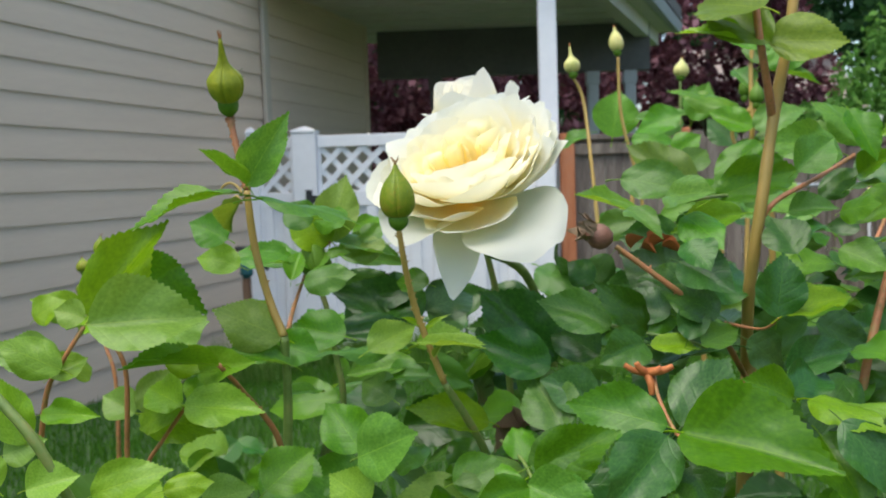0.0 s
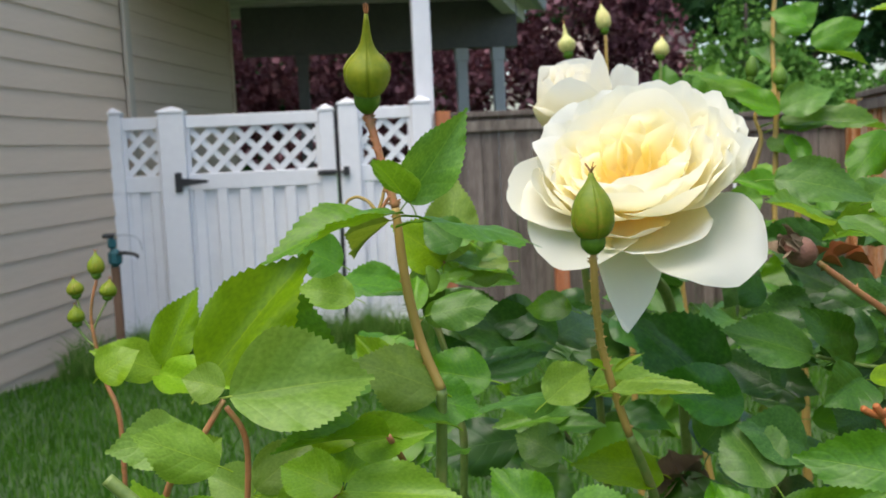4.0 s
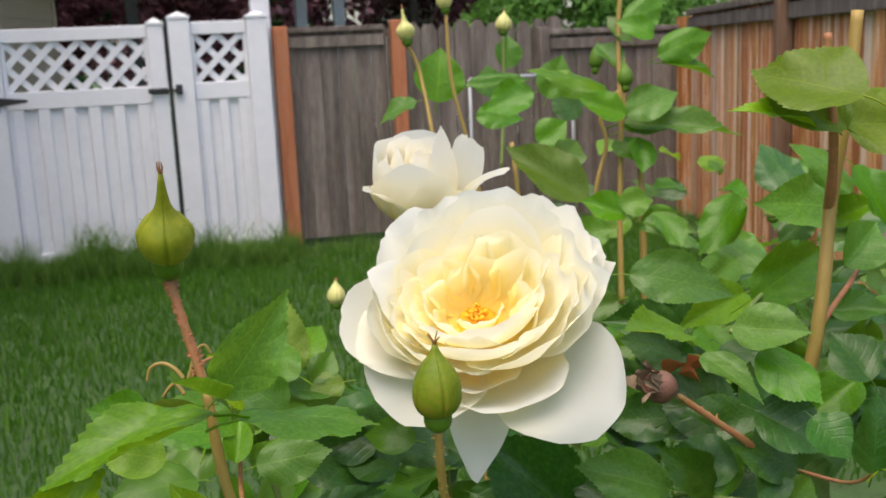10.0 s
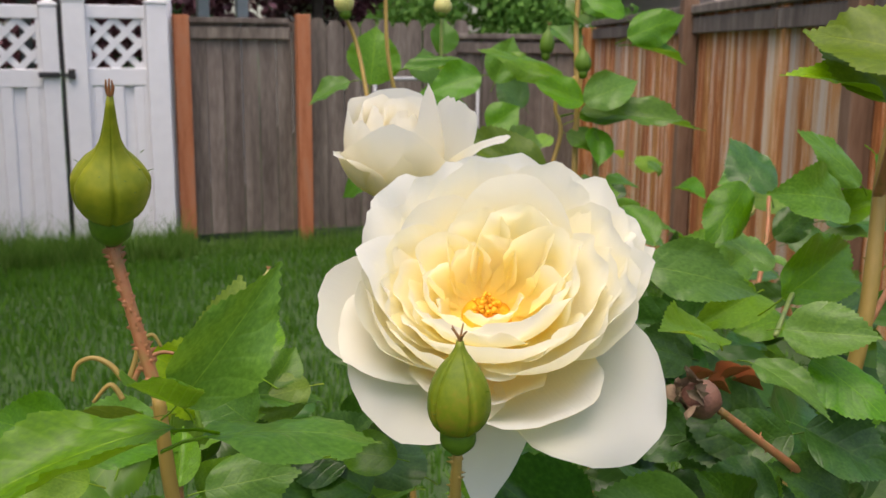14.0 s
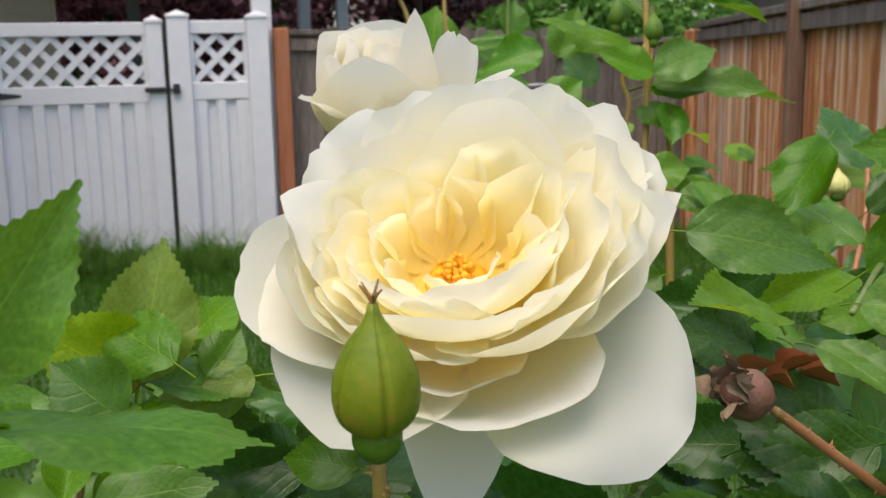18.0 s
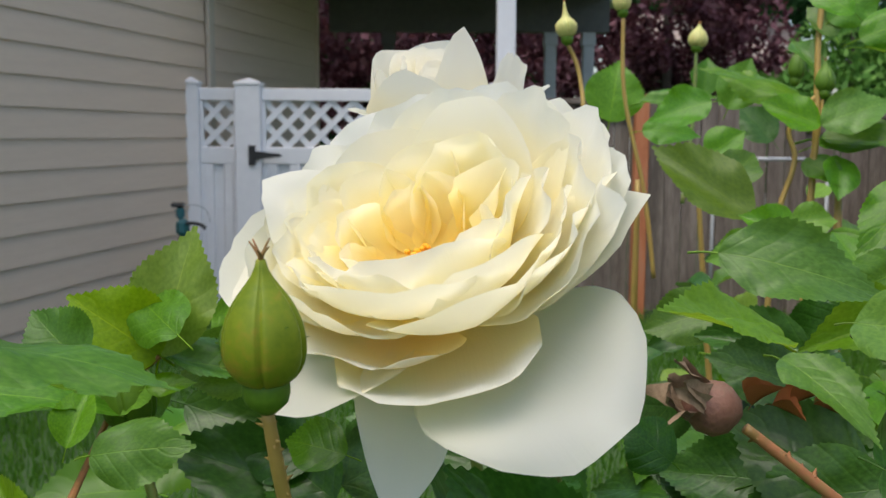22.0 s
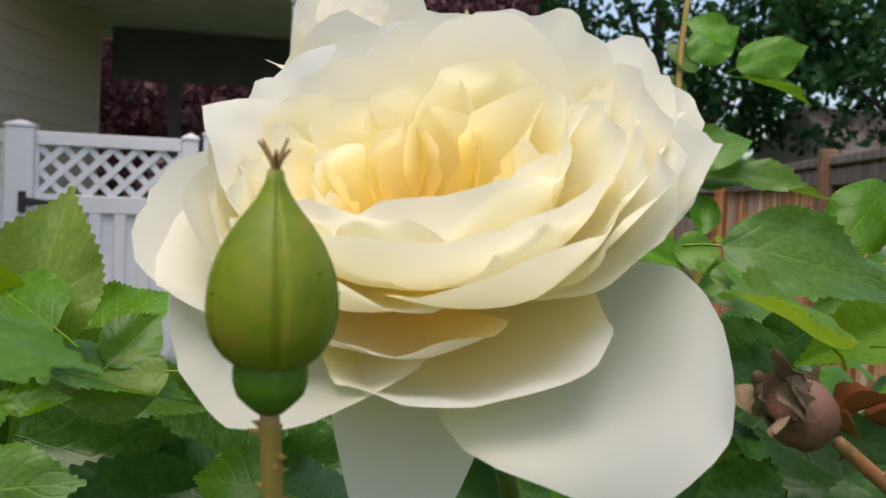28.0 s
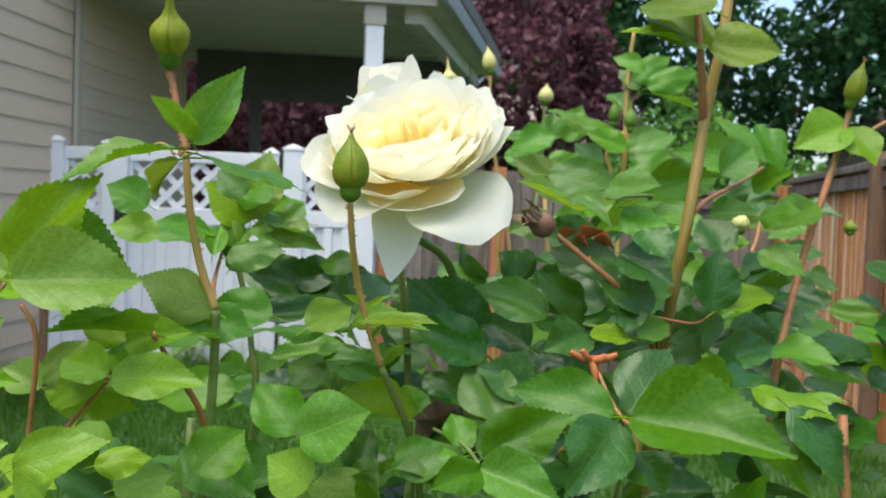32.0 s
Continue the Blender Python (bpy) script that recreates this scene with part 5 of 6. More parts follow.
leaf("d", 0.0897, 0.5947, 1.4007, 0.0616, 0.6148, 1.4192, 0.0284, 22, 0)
leaf("y", 0.1217, 0.6114, 1.4799, 0.0778, 0.5836, 1.4981, 0.0238, 70, 0)
leaf("n", 0.1122, 0.6546, 1.5028, 0.1621, 0.6313, 1.498, 0.0298, 32, 0)
leaf("n", 0.2196, 0.7289, 1.5256, 0.1836, 0.7056, 1.5002, 0.0261, 29, 0)
leaf("y", 0.1965, 0.6846, 1.4776, 0.147, 0.662, 1.471, 0.0246, 36, 0)
leaf("n", 0.204, 0.7059, 1.4923, 0.1645, 0.6837, 1.4846, 0.0215, 36, 0)
leaf("y", 0.1813, 0.5904, 1.5786, 0.1402, 0.5997, 1.5947, 0.0207, 60, 0)
leaf("o", 0.1878, 0.5907, 1.5796, 0.2299, 0.5782, 1.5766, 0.0339, 25, 0)
leaf("n", 0.2701, 0.7103, 1.5162, 0.2197, 0.6892, 1.5316, 0.0332, 29, 0)
leaf("n", 0.2997, 0.732, 1.5224, 0.2609, 0.7326, 1.556, 0.0261, 32, 0)
leaf("n", 0.209, 0.6251, 1.4806, 0.2316, 0.6063, 1.4845, 0.0173, 36, 0)
leaf("n", 0.2819, 0.6288, 1.4897, 0.2396, 0.6061, 1.4765, 0.0242, 32, 0)
leaf("n", 0.2323, 0.6046, 1.4585, 0.2535, 0.5849, 1.4508, 0.0234, 32, 0)
leaf("d", 0.2237, 0.6212, 1.4127, 0.2577, 0.6216, 1.3975, 0.0276, 29, 0)
leaf("d", 0.1769, 0.5988, 1.4073, 0.203, 0.5987, 1.3895, 0.0267, 29, 0)
leaf("d", 0.1254, 0.5748, 1.3801, 0.1067, 0.5751, 1.397, 0.0259, 29, 0)
leaf("d", 0.0855, 0.5631, 1.3806, 0.0543, 0.5627, 1.3945, 0.0286, 29, 0)
leaf("n", 0.0453, 0.5912, 1.3758, 0.0644, 0.5933, 1.3951, 0.0267, 29, 0)
leaf("n", 0.1663, 0.6286, 1.4899, 0.2282, 0.6451, 1.5132, 0.0301, 29, 0)
leaf("n", 0.1271, 0.578, 1.4933, 0.1476, 0.5503, 1.4964, 0.0239, 29, 0)
leaf("n", 0.1029, 0.5632, 1.4869, 0.117, 0.5356, 1.4804, 0.0155, 55, 0)
leaf("n", 0.1366, 0.5725, 1.4825, 0.1504, 0.5436, 1.4691, 0.0250, 29, 0)
leaf("d", 0.1176, 0.6224, 1.434, 0.1512, 0.6141, 1.448, 0.0270, 29, 0)
leaf("d", 0.128, 0.5745, 1.4271, 0.0991, 0.5861, 1.4362, 0.0245, 29, 0)
leaf("d", 0.1533, 0.5659, 1.4267, 0.1233, 0.5689, 1.4443, 0.0245, 29, 0)
leaf("d", 0.2001, 0.5785, 1.4588, 0.1909, 0.5967, 1.4791, 0.0281, 29, 0)
leaf("d", 0.1515, 0.6552, 1.4395, 0.1282, 0.6687, 1.4661, 0.0241, 29, 0)
leaf("d", 0.3911, 0.929, 1.4861, 0.3811, 0.9637, 1.5328, 0.0446, 18, 0)
leaf("d", 0.1325, 0.5685, 1.4569, 0.1575, 0.5466, 1.4436, 0.0283, 29, 0)
leaf("d", 0.1479, 0.5928, 1.4434, 0.1073, 0.6045, 1.4348, 0.0281, 29, 0)
leaf("d", 0.1278, 0.5194, 1.4716, 0.1354, 0.5038, 1.4608, 0.0208, 29, 0)
leaf("d", -0.0239, 0.6478, 1.4321, -0.05, 0.6581, 1.4394, 0.0257, 29, 0)
leaf("n", -0.0104, 0.6239, 1.4422, -0.0333, 0.6326, 1.4469, 0.0178, 32, 0)
leaf("n", 0.2278, 0.7138, 1.4812, 0.213, 0.7447, 1.5021, 0.0276, 29, 0)
leaf("n", 0.2115, 0.6168, 1.5052, 0.2366, 0.6234, 1.5254, 0.0251, 25, 0)
leaf("n", 0.3184, 1.106, 1.5403, 0.4207, 1.0586, 1.5355, 0.0390, 60, 0, back_bush)
leaf("n", 0.3152, 1.1058, 1.535, 0.3918, 1.1109, 1.5524, 0.0334, 32, 0, back_bush)
leaf("n", 0.3306, 1.1003, 1.5259, 0.3212, 1.0758, 1.4951, 0.0306, 14, 0, back_bush)
leaf("n", 0.3031, 1.1064, 1.5219, 0.3306, 1.0762, 1.5097, 0.0251, 29, 0, back_bush)
leaf("n", 0.3025, 1.1159, 1.5715, 0.2328, 1.1398, 1.6056, 0.0368, 55, 0, back_bush)
leaf("n", 0.3155, 1.1167, 1.5928, 0.3048, 1.1458, 1.6217, 0.0279, 29, 0, back_bush)
leaf("n", 0.2021, 1.4001, 1.5558, 0.2141, 1.4097, 1.6225, 0.0641, 9, 0, back_bush)
leaf("n", 0.1672, 1.3574, 1.5608, 0.12, 1.3659, 1.5436, 0.0321, 60, 0, back_bush)
leaf("n", 0.2237, 1.3458, 1.5742, 0.2992, 1.3284, 1.582, 0.0301, 55, 0, back_bush)
leaf("n", 0.2047, 1.2403, 1.5458, 0.2556, 1.2282, 1.549, 0.0337, 32, 0, back_bush)
leaf("n", 0.2852, 1.4317, 1.5558, 0.2824, 1.4406, 1.5988, 0.0435, 25, 0, back_bush)
leaf("n", 0.3345, 1.5306, 1.5897, 0.3428, 1.5372, 1.6355, 0.0390, 22, 0, back_bush)
leaf("o", 0.2301, 0.9925, 1.4883, 0.1683, 1.0175, 1.5386, 0.0466, 29, 0, back_bush)
leaf("n", 0.2343, 1.0685, 1.5076, 0.2627, 1.0873, 1.5339, 0.0318, 29, 0, back_bush)
leaf("n", 0.2331, 1.1246, 1.5258, 0.2622, 1.1212, 1.5462, 0.0334, 32, 0, back_bush)
leaf("n", 0.3289, 1.1184, 1.6195, 0.3127, 1.1279, 1.6479, 0.0251, 25, 0, back_bush)
leaf("n", 0.3246, 1.1216, 1.6308, 0.3655, 1.1173, 1.6615, 0.0334, 25, 0, back_bush)
leaf("n", 0.247, 0.9548, 1.4775, 0.214, 0.966, 1.4933, 0.0284, 29, 0, back_bush)
leaf("n", 0.2433, 0.9575, 1.487, 0.2712, 0.9511, 1.4902, 0.0261, 29, 0, back_bush)
leaf("n", 0.2143, 0.9104, 1.4766, 0.1789, 0.9179, 1.4698, 0.0267, 29, 0)
leaf("d", 0.3305, 1.2596, 1.5371, 0.3026, 1.2729, 1.5703, 0.0385, 25, 0, back_bush)
leaf("n", 0.2918, 0.9921, 1.6222, 0.2639, 0.9971, 1.6409, 0.0234, 29, 0, back_bush)
leaf("n", 0.295, 0.991, 1.6056, 0.3441, 0.9845, 1.6264, 0.0306, 22, 0, back_bush)
leaf("n", 0.2978, 0.9903, 1.6001, 0.3477, 0.9825, 1.5903, 0.0201, 60, 0, back_bush)
leaf("n", 0.3095, 1.0877, 1.5503, 0.2666, 1.095, 1.5705, 0.0337, 32, 0, back_bush)
leaf("n", 0.2557, 1.1978, 1.571, 0.203, 1.2052, 1.5595, 0.0401, 32, 0, back_bush)
leaf("n", 0.269, 1.1955, 1.5647, 0.2879, 1.1946, 1.6087, 0.0368, 29, 0, back_bush)
leaf("n", 0.3095, 1.0877, 1.5503, 0.3635, 1.0807, 1.5763, 0.0368, 32, 0, back_bush)
leaf("n", 0.2347, 0.6102, 1.48, 0.2476, 0.5884, 1.4873, 0.0207, 32, 0)
leaf("y", 0.308, 0.6424, 1.5423, 0.2706, 0.6372, 1.5278, 0.0331, 29, 0)
leaf("y", 0.308, 0.6423, 1.5405, 0.3174, 0.6197, 1.5178, 0.0294, 25, 0)
leaf("n", 0.2678, 0.6889, 1.5444, 0.28, 0.6656, 1.5147, 0.0234, 36, 0)
leaf("d", 0.1461, 0.6629, 1.455, 0.1131, 0.6682, 1.4651, 0.0257, 29, 0)
leaf("n", 0.005, 0.5177, 1.3496, 0.0323, 0.5141, 1.3615, 0.0237, 32, 0)
leaf("n", 0.0408, 0.5124, 1.3506, 0.0048, 0.5179, 1.3552, 0.0195, 32, 0)
leaf("n", 0.0425, 0.4921, 1.3559, 0.0732, 0.467, 1.3492, 0.0241, 29, 0)
leaf("n", 0.0447, 0.5121, 1.3591, 0.0817, 0.4973, 1.3789, 0.0265, 29, 0)
leaf("n", 0.0426, 0.5326, 1.357, 0.0367, 0.5443, 1.3736, 0.0174, 25, 0)
leaf("n", 0.0651, 0.5499, 1.3679, 0.0502, 0.5735, 1.3944, 0.0331, 25, 0)
leaf("y", -0.1681, 0.5451, 1.3865, -0.1424, 0.5422, 1.4095, 0.0209, 29, 0)
leaf("y", -0.1667, 0.5447, 1.3837, -0.1221, 0.5178, 1.382, 0.0237, 32, 0)
leaf("y", -0.1695, 0.5451, 1.3837, -0.189, 0.5485, 1.3942, 0.0209, 32, 0)
leaf("y", -0.1768, 0.5243, 1.3417, -0.1463, 0.5002, 1.3584, 0.0294, 32, 0)
leaf("y", -0.1326, 0.5376, 1.3346, -0.1052, 0.534, 1.3451, 0.0251, 32, 0)
leaf("n", -0.0992, 0.5536, 1.353, -0.0636, 0.5273, 1.3337, 0.0348, 29, 0)
leaf("d", 0.1874, 0.4719, 1.3894, 0.2087, 0.4473, 1.3607, 0.0241, 29, 0)
leaf("y", 0.1888, 0.492, 1.391, 0.2136, 0.4683, 1.3981, 0.0139, 65, 0)
leaf("d", 0.1859, 0.5534, 1.3982, 0.2244, 0.5583, 1.4105, 0.0218, 36, 0)
leaf("d", 0.1233, 0.5005, 1.3613, 0.13, 0.4787, 1.3477, 0.0251, 29, 0)
leaf("n", -0.0733, 0.5714, 1.4828, -0.0883, 0.5743, 1.497, 0.0196, 22, 0)
leaf("n", -0.0532, 0.6487, 1.4677, -0.0412, 0.6585, 1.4799, 0.0150, 22, 0)
leaf("n", -0.0741, 0.6303, 1.4616, -0.0595, 0.629, 1.4652, 0.0078, 32, 0)
leaf("n", -0.084, 0.6195, 1.4396, -0.0739, 0.6195, 1.4534, 0.0150, 29, 0)
leaf("n", -0.0929, 0.6111, 1.4483, -0.0891, 0.6223, 1.4664, 0.0130, 25, 0)
leaf("d", -0.0748, 0.707, 1.4112, -0.0292, 0.703, 1.4247, 0.0381, 29, 0)
leaf("d", -0.0131, 0.7196, 1.4026, 0.0075, 0.7191, 1.4243, 0.0360, 29, 0)
leaf("o", 0.1882, 0.586, 1.5772, 0.156, 0.6135, 1.6058, 0.0334, 29, 0)
leaf("n", -0.0618, 0.6732, 1.4695, -0.0386, 0.693, 1.4875, 0.0189, 25, 0)
leaf("n", -0.0617, 0.623, 1.4802, -0.0861, 0.6497, 1.4924, 0.0208, 25, 0)
leaf("n", -0.0742, 0.6764, 1.4613, -0.0268, 0.6754, 1.453, 0.0226, 32, 0)
leaf("y", -0.2121, 0.5924, 1.4333, -0.1951, 0.5929, 1.4692, 0.0222, 29, 0)
leaf("y", -0.2134, 0.5924, 1.431, -0.2392, 0.5798, 1.4461, 0.0211, 32, 0)
leaf("y", -0.2146, 0.5926, 1.4298, -0.1774, 0.5629, 1.4285, 0.0222, 36, 0)
leaf("y", -0.2379, 0.5778, 1.4328, -0.2219, 0.5756, 1.4455, 0.0201, 32, 0)
leaf("y", -0.1727, 0.6014, 1.4145, -0.1433, 0.5962, 1.4282, 0.0270, 32, 0)
leaf("y", -0.1012, 0.6046, 1.4103, -0.1223, 0.6236, 1.4389, 0.0179, 29, 0)
leaf("n", -0.0945, 0.5627, 1.4188, -0.0676, 0.5554, 1.4109, 0.0234, 32, 0)
leaf("y", -0.0401, 0.5493, 1.4146, -0.0143, 0.5657, 1.4287, 0.0211, 29, 0)
leaf("y", -0.0125, 0.5432, 1.4184, 0.0231, 0.5148, 1.424, 0.0140, 60, 0)
leaf("n", -0.128, 0.6175, 1.4622, -0.0783, 0.6267, 1.464, 0.0231, 60, 0)
leaf("y", -0.0384, 0.6478, 1.4667, -0.0692, 0.6445, 1.4639, 0.0209, 36, 0)
leaf("n", -0.0775, 0.6661, 1.4454, -0.0896, 0.6591, 1.4554, 0.0174, 29, 0)
leaf("d", -0.0815, 0.7077, 1.4358, -0.0238, 0.6938, 1.4224, 0.0318, 29, 0)
leaf("d", -0.0064, 0.7304, 1.4118, 0.0243, 0.7241, 1.4287, 0.0284, 29, 0)
leaf("n", -0.1265, 0.5945, 1.4754, -0.1487, 0.5935, 1.4866, 0.0239, 36, 0)
leaf("y", -0.1212, 0.5999, 1.4584, -0.1479, 0.6002, 1.4685, 0.0208, 36, 0)
leaf("n", -0.0847, 0.6069, 1.4474, -0.0537, 0.5981, 1.4548, 0.0221, 36, 0)
leaf("d", -0.0159, 0.6427, 1.4205, -0.0413, 0.6547, 1.437, 0.0281, 29, 0)
leaf("o", 0.1776, 0.5606, 1.5931, 0.1503, 0.605, 1.6073, 0.0433, 25, 0)
leaf("d", 0.1184, 0.6416, 1.4242, 0.0899, 0.6428, 1.4315, 0.0246, 29, 0)
leaf("d", 0.1647, 0.6314, 1.4281, 0.1301, 0.6324, 1.4333, 0.0276, 29, 0)
leaf("d", 0.1643, 0.6641, 1.4496, 0.1303, 0.6636, 1.4413, 0.0241, 29, 0)
leaf("d", 0.107, 0.67, 1.4535, 0.0886, 0.6701, 1.4303, 0.0208, 29, 0)
leaf("d", 0.1574, 0.6853, 1.4625, 0.1168, 0.7004, 1.4675, 0.0241, 29, 0)
leaf("d", 0.1603, 0.6326, 1.4397, 0.1183, 0.6472, 1.4372, 0.0294, 29, 0)
leaf("d", 0.1271, 0.6257, 1.4334, 0.0886, 0.6402, 1.434, 0.0251, 29, 0)
leaf("n", 0.1306, 0.7095, 1.4746, 0.0992, 0.7123, 1.4652, 0.0233, 29, 0)
leaf("d", 0.179, 0.7043, 1.4762, 0.152, 0.7058, 1.4584, 0.0233, 29, 0)
leaf("y", -0.1704, 0.455, 1.4251, -0.1952, 0.4449, 1.4408, 0.0196, 29, 0)
leaf("y", -0.1886, 0.4837, 1.4162, -0.174, 0.4949, 1.425, 0.0167, 29, 0)
leaf("y", -0.1829, 0.4423, 1.3942, -0.1971, 0.4438, 1.4255, 0.0205, 25, 0)
leaf("y", -0.1935, 0.4823, 1.3983, -0.1645, 0.4737, 1.4016, 0.0139, 36, 0)
leaf("y", -0.1933, 0.4416, 1.3895, -0.1738, 0.4429, 1.3964, 0.0179, 29, 0)
leaf("y", -0.1582, 0.4516, 1.3671, -0.1243, 0.4441, 1.3829, 0.0223, 32, 0)
leaf("y", -0.1286, 0.4628, 1.3655, -0.1057, 0.464, 1.37, 0.0147, 32, 0)
leaf("y", -0.1791, 0.4313, 1.3766, -0.1563, 0.4327, 1.3832, 0.0201, 32, 0)
leaf("y", -0.1916, 0.4308, 1.3771, -0.2036, 0.4313, 1.3926, 0.0201, 32, 0)
leaf("n", -0.0915, 0.5134, 1.349, -0.0688, 0.5257, 1.3691, 0.0281, 25, 0)
leaf("y", -0.0375, 0.5053, 1.344, -0.0572, 0.5055, 1.3593, 0.0261, 29, 0)
leaf("n", -0.0296, 0.5684, 1.3831, -0.0497, 0.5784, 1.3949, 0.0226, 29, 0)
leaf("y", -0.1228, 0.5191, 1.4127, -0.1516, 0.5339, 1.4215, 0.0187, 29, 0)
leaf("y", -0.1254, 0.5194, 1.41, -0.0954, 0.5052, 1.4187, 0.0201, 29, 0)
leaf("n", -0.0584, 0.5906, 1.4163, -0.0925, 0.5961, 1.4247, 0.0281, 36, 0)
leaf("n", -0.0393, 0.5868, 1.3919, -0.0093, 0.5725, 1.4004, 0.0187, 60, 0)
leaf("n", 0.2492, 0.9239, 1.4771, 0.2824, 0.8995, 1.4705, 0.0242, 36, 0)
leaf("n", 0.2673, 0.7752, 1.4728, 0.2345, 0.8126, 1.49, 0.0249, 32, 0)
leaf("d", 0.2762, 0.7745, 1.4847, 0.3038, 0.7691, 1.5066, 0.0221, 32, 0)
leaf("n", 0.2957, 0.7491, 1.5006, 0.313, 0.7246, 1.517, 0.0214, 36, 0)
leaf("n", 0.2886, 0.7494, 1.4898, 0.3048, 0.723, 1.4955, 0.0174, 60, 0)
leaf("n", 0.2612, 0.8839, 1.4629, 0.2549, 0.9141, 1.4916, 0.0241, 29, 0)

# stems and petioles
stem(bush, "stem", [(-0.0201, 0.5352, 1.4807), (-0.0175, 0.5437, 1.4563), (-0.0121, 0.5523, 1.4302), (0.0003, 0.5604, 1.3935)], 0.0015, 0.0020, STEM_TAN, 90)
stem(bush, "stem", [(0.0003, 0.5604, 1.3935), (0.0209, 0.5883, 1.3484), (0.0333, 0.6255, 1.2966)], 0.0022, 0.0026, STEM_GREEN, 6)
stem(bush, "stem", [(-0.1118, 0.5537, 1.5447), (-0.1072, 0.5495, 1.5243), (-0.1023, 0.5454, 1.504)], 0.0017, 0.002, STEM_RED, 70)
stem(bush, "stem", [(-0.1023, 0.5454, 1.504), (-0.0998, 0.5465, 1.4746), (-0.0942, 0.5499, 1.446), (-0.0862, 0.5487, 1.4239)], 0.002, 0.0024, STEM_TAN, 6)
stem(bush, "stem", [(-0.0862, 0.5487, 1.4239), (-0.087, 0.5563, 1.3875), (-0.0914, 0.5617, 1.321)], 0.0024, 0.0028, STEM_GREEN, 4)
stem(bush, "stem", [(-0.0799, 0.6403, 1.4389), (-0.0742, 0.639, 1.417), (-0.0708, 0.6375, 1.3916), (-0.0679, 0.6364, 1.3734), (-0.07, 0.643, 1.3236)], 0.0018, 0.0022, STEM_GREEN, 5)
stem(bush, "stem", [(-0.0893, 0.6406, 1.4502), (-0.0917, 0.6092, 1.4323), (-0.0878, 0.5687, 1.4241)], 0.001, 0.0015, STEM_RED, 0)
stem(bush, "stem", [(0.0983, 0.5743, 1.466), (0.1145, 0.5742, 1.4535), (0.1369, 0.5739, 1.4357), (0.1604, 0.5985, 1.4129), (0.1861, 0.6372, 1.3759)], 0.0015, 0.0019, STEM_RED, 40)
stem(bush, "stem", [(0.2126, 0.6151, 1.6295), (0.2062, 0.6119, 1.5847), (0.197, 0.6087, 1.5433), (0.1871, 0.6, 1.4937), (0.1812, 0.602, 1.4522), (0.1823, 0.6196, 1.4144), (0.1991, 0.6935, 1.3095)], 0.003, 0.0038, STEM_TAN, 6)
stem(bush, "stem", [(0.1813, 0.5931, 1.6199), (0.182, 0.5916, 1.5973), (0.1839, 0.5904, 1.5778), (0.1902, 0.599, 1.5527), (0.1951, 0.6082, 1.5367)], 0.002, 0.0026, STEM_RED, 2)
stem(bush, "stem", [(0.1854, 0.6037, 1.4754), (0.1966, 0.605, 1.4883), (0.227, 0.6272, 1.5005), (0.2645, 0.6698, 1.514)], 0.0017, 0.0012, STEM_RED, 2)
stem(bush, "stem", [(0.3096, 0.6426, 1.5534), (0.3072, 0.6425, 1.5423), (0.2909, 0.6332, 1.503), (0.2709, 0.6239, 1.4523), (0.247, 0.6045, 1.3854), (0.2429, 0.603, 1.3352)], 0.0018, 0.0028, STEM_RED, 6)
stem(bush, "stem", [(0.3085, 0.6413, 1.5184), (0.319, 0.6404, 1.5353), (0.3327, 0.6388, 1.5448)], 0.001, 0.0014, STEM_RED, 0)
stem(bush, "stem", [(-0.2022, 0.4339, 1.4301), (-0.1925, 0.4336, 1.4197), (-0.1745, 0.4329, 1.3977), (-0.161, 0.4412, 1.3626)], 0.0022, 0.0026, STEM_GREEN, 4)
stem(bush, "stem", [(-0.1715, 0.486, 1.4405), (-0.1813, 0.4846, 1.4256), (-0.1946, 0.4929, 1.4074), (-0.2028, 0.5005, 1.3767), (-0.207, 0.5081, 1.3418)], 0.0011, 0.0016, STEM_RED, 2)
stem(bush, "stem", [(-0.1771, 0.535, 1.4259), (-0.1695, 0.5342, 1.4088), (-0.1737, 0.5409, 1.3619), (-0.1769, 0.5485, 1.3277)], 0.0012, 0.0016, STEM_RED, 2)
stem(bush, "stem", [(-0.1115, 0.507, 1.4164), (-0.1038, 0.5261, 1.3975), (-0.0908, 0.5448, 1.368), (-0.0891, 0.5524, 1.3305)], 0.0012, 0.002, STEM_RED, 4)
stem(bush, "stem", [(-0.1311, 0.5148, 1.3948), (-0.1468, 0.5229, 1.3752), (-0.1597, 0.5312, 1.3579), (-0.1671, 0.5391, 1.3305)], 0.001, 0.0013, STEM_RED, 0)
stem(bush, "stem", [(0.1232, 0.494, 1.3739), (0.1178, 0.509, 1.3766), (0.1123, 0.5248, 1.3909), (0.1124, 0.5406, 1.403)], 0.0012, 0.001, STEM_RED, 0)
stem(bush, "stem", [(0.1178, 0.509, 1.3766), (0.1278, 0.5331, 1.3552), (0.1358, 0.5707, 1.3119)], 0.001, 0.0016, STEM_GREEN, 0)
stem(bush, "stem", [(0.1815, 0.5502, 1.4269), (0.1748, 0.5594, 1.4196), (0.1593, 0.5789, 1.4207)], 0.0009, 0.0009, STEM_RED, 0)
stem(bush, "stem", [(0.0455, 0.5095, 1.3537), (0.0407, 0.5296, 1.3587), (0.0309, 0.5693, 1.358)], 0.0009, 0.0009, STEM_GREEN, 0)
stem(bush, "stem", [(0.0947, 0.5713, 1.422), (0.1147, 0.5717, 1.4167), (0.136, 0.5674, 1.4128), (0.1469, 0.5675, 1.4082)], 0.001, 0.001, STEM_GREEN, 0)
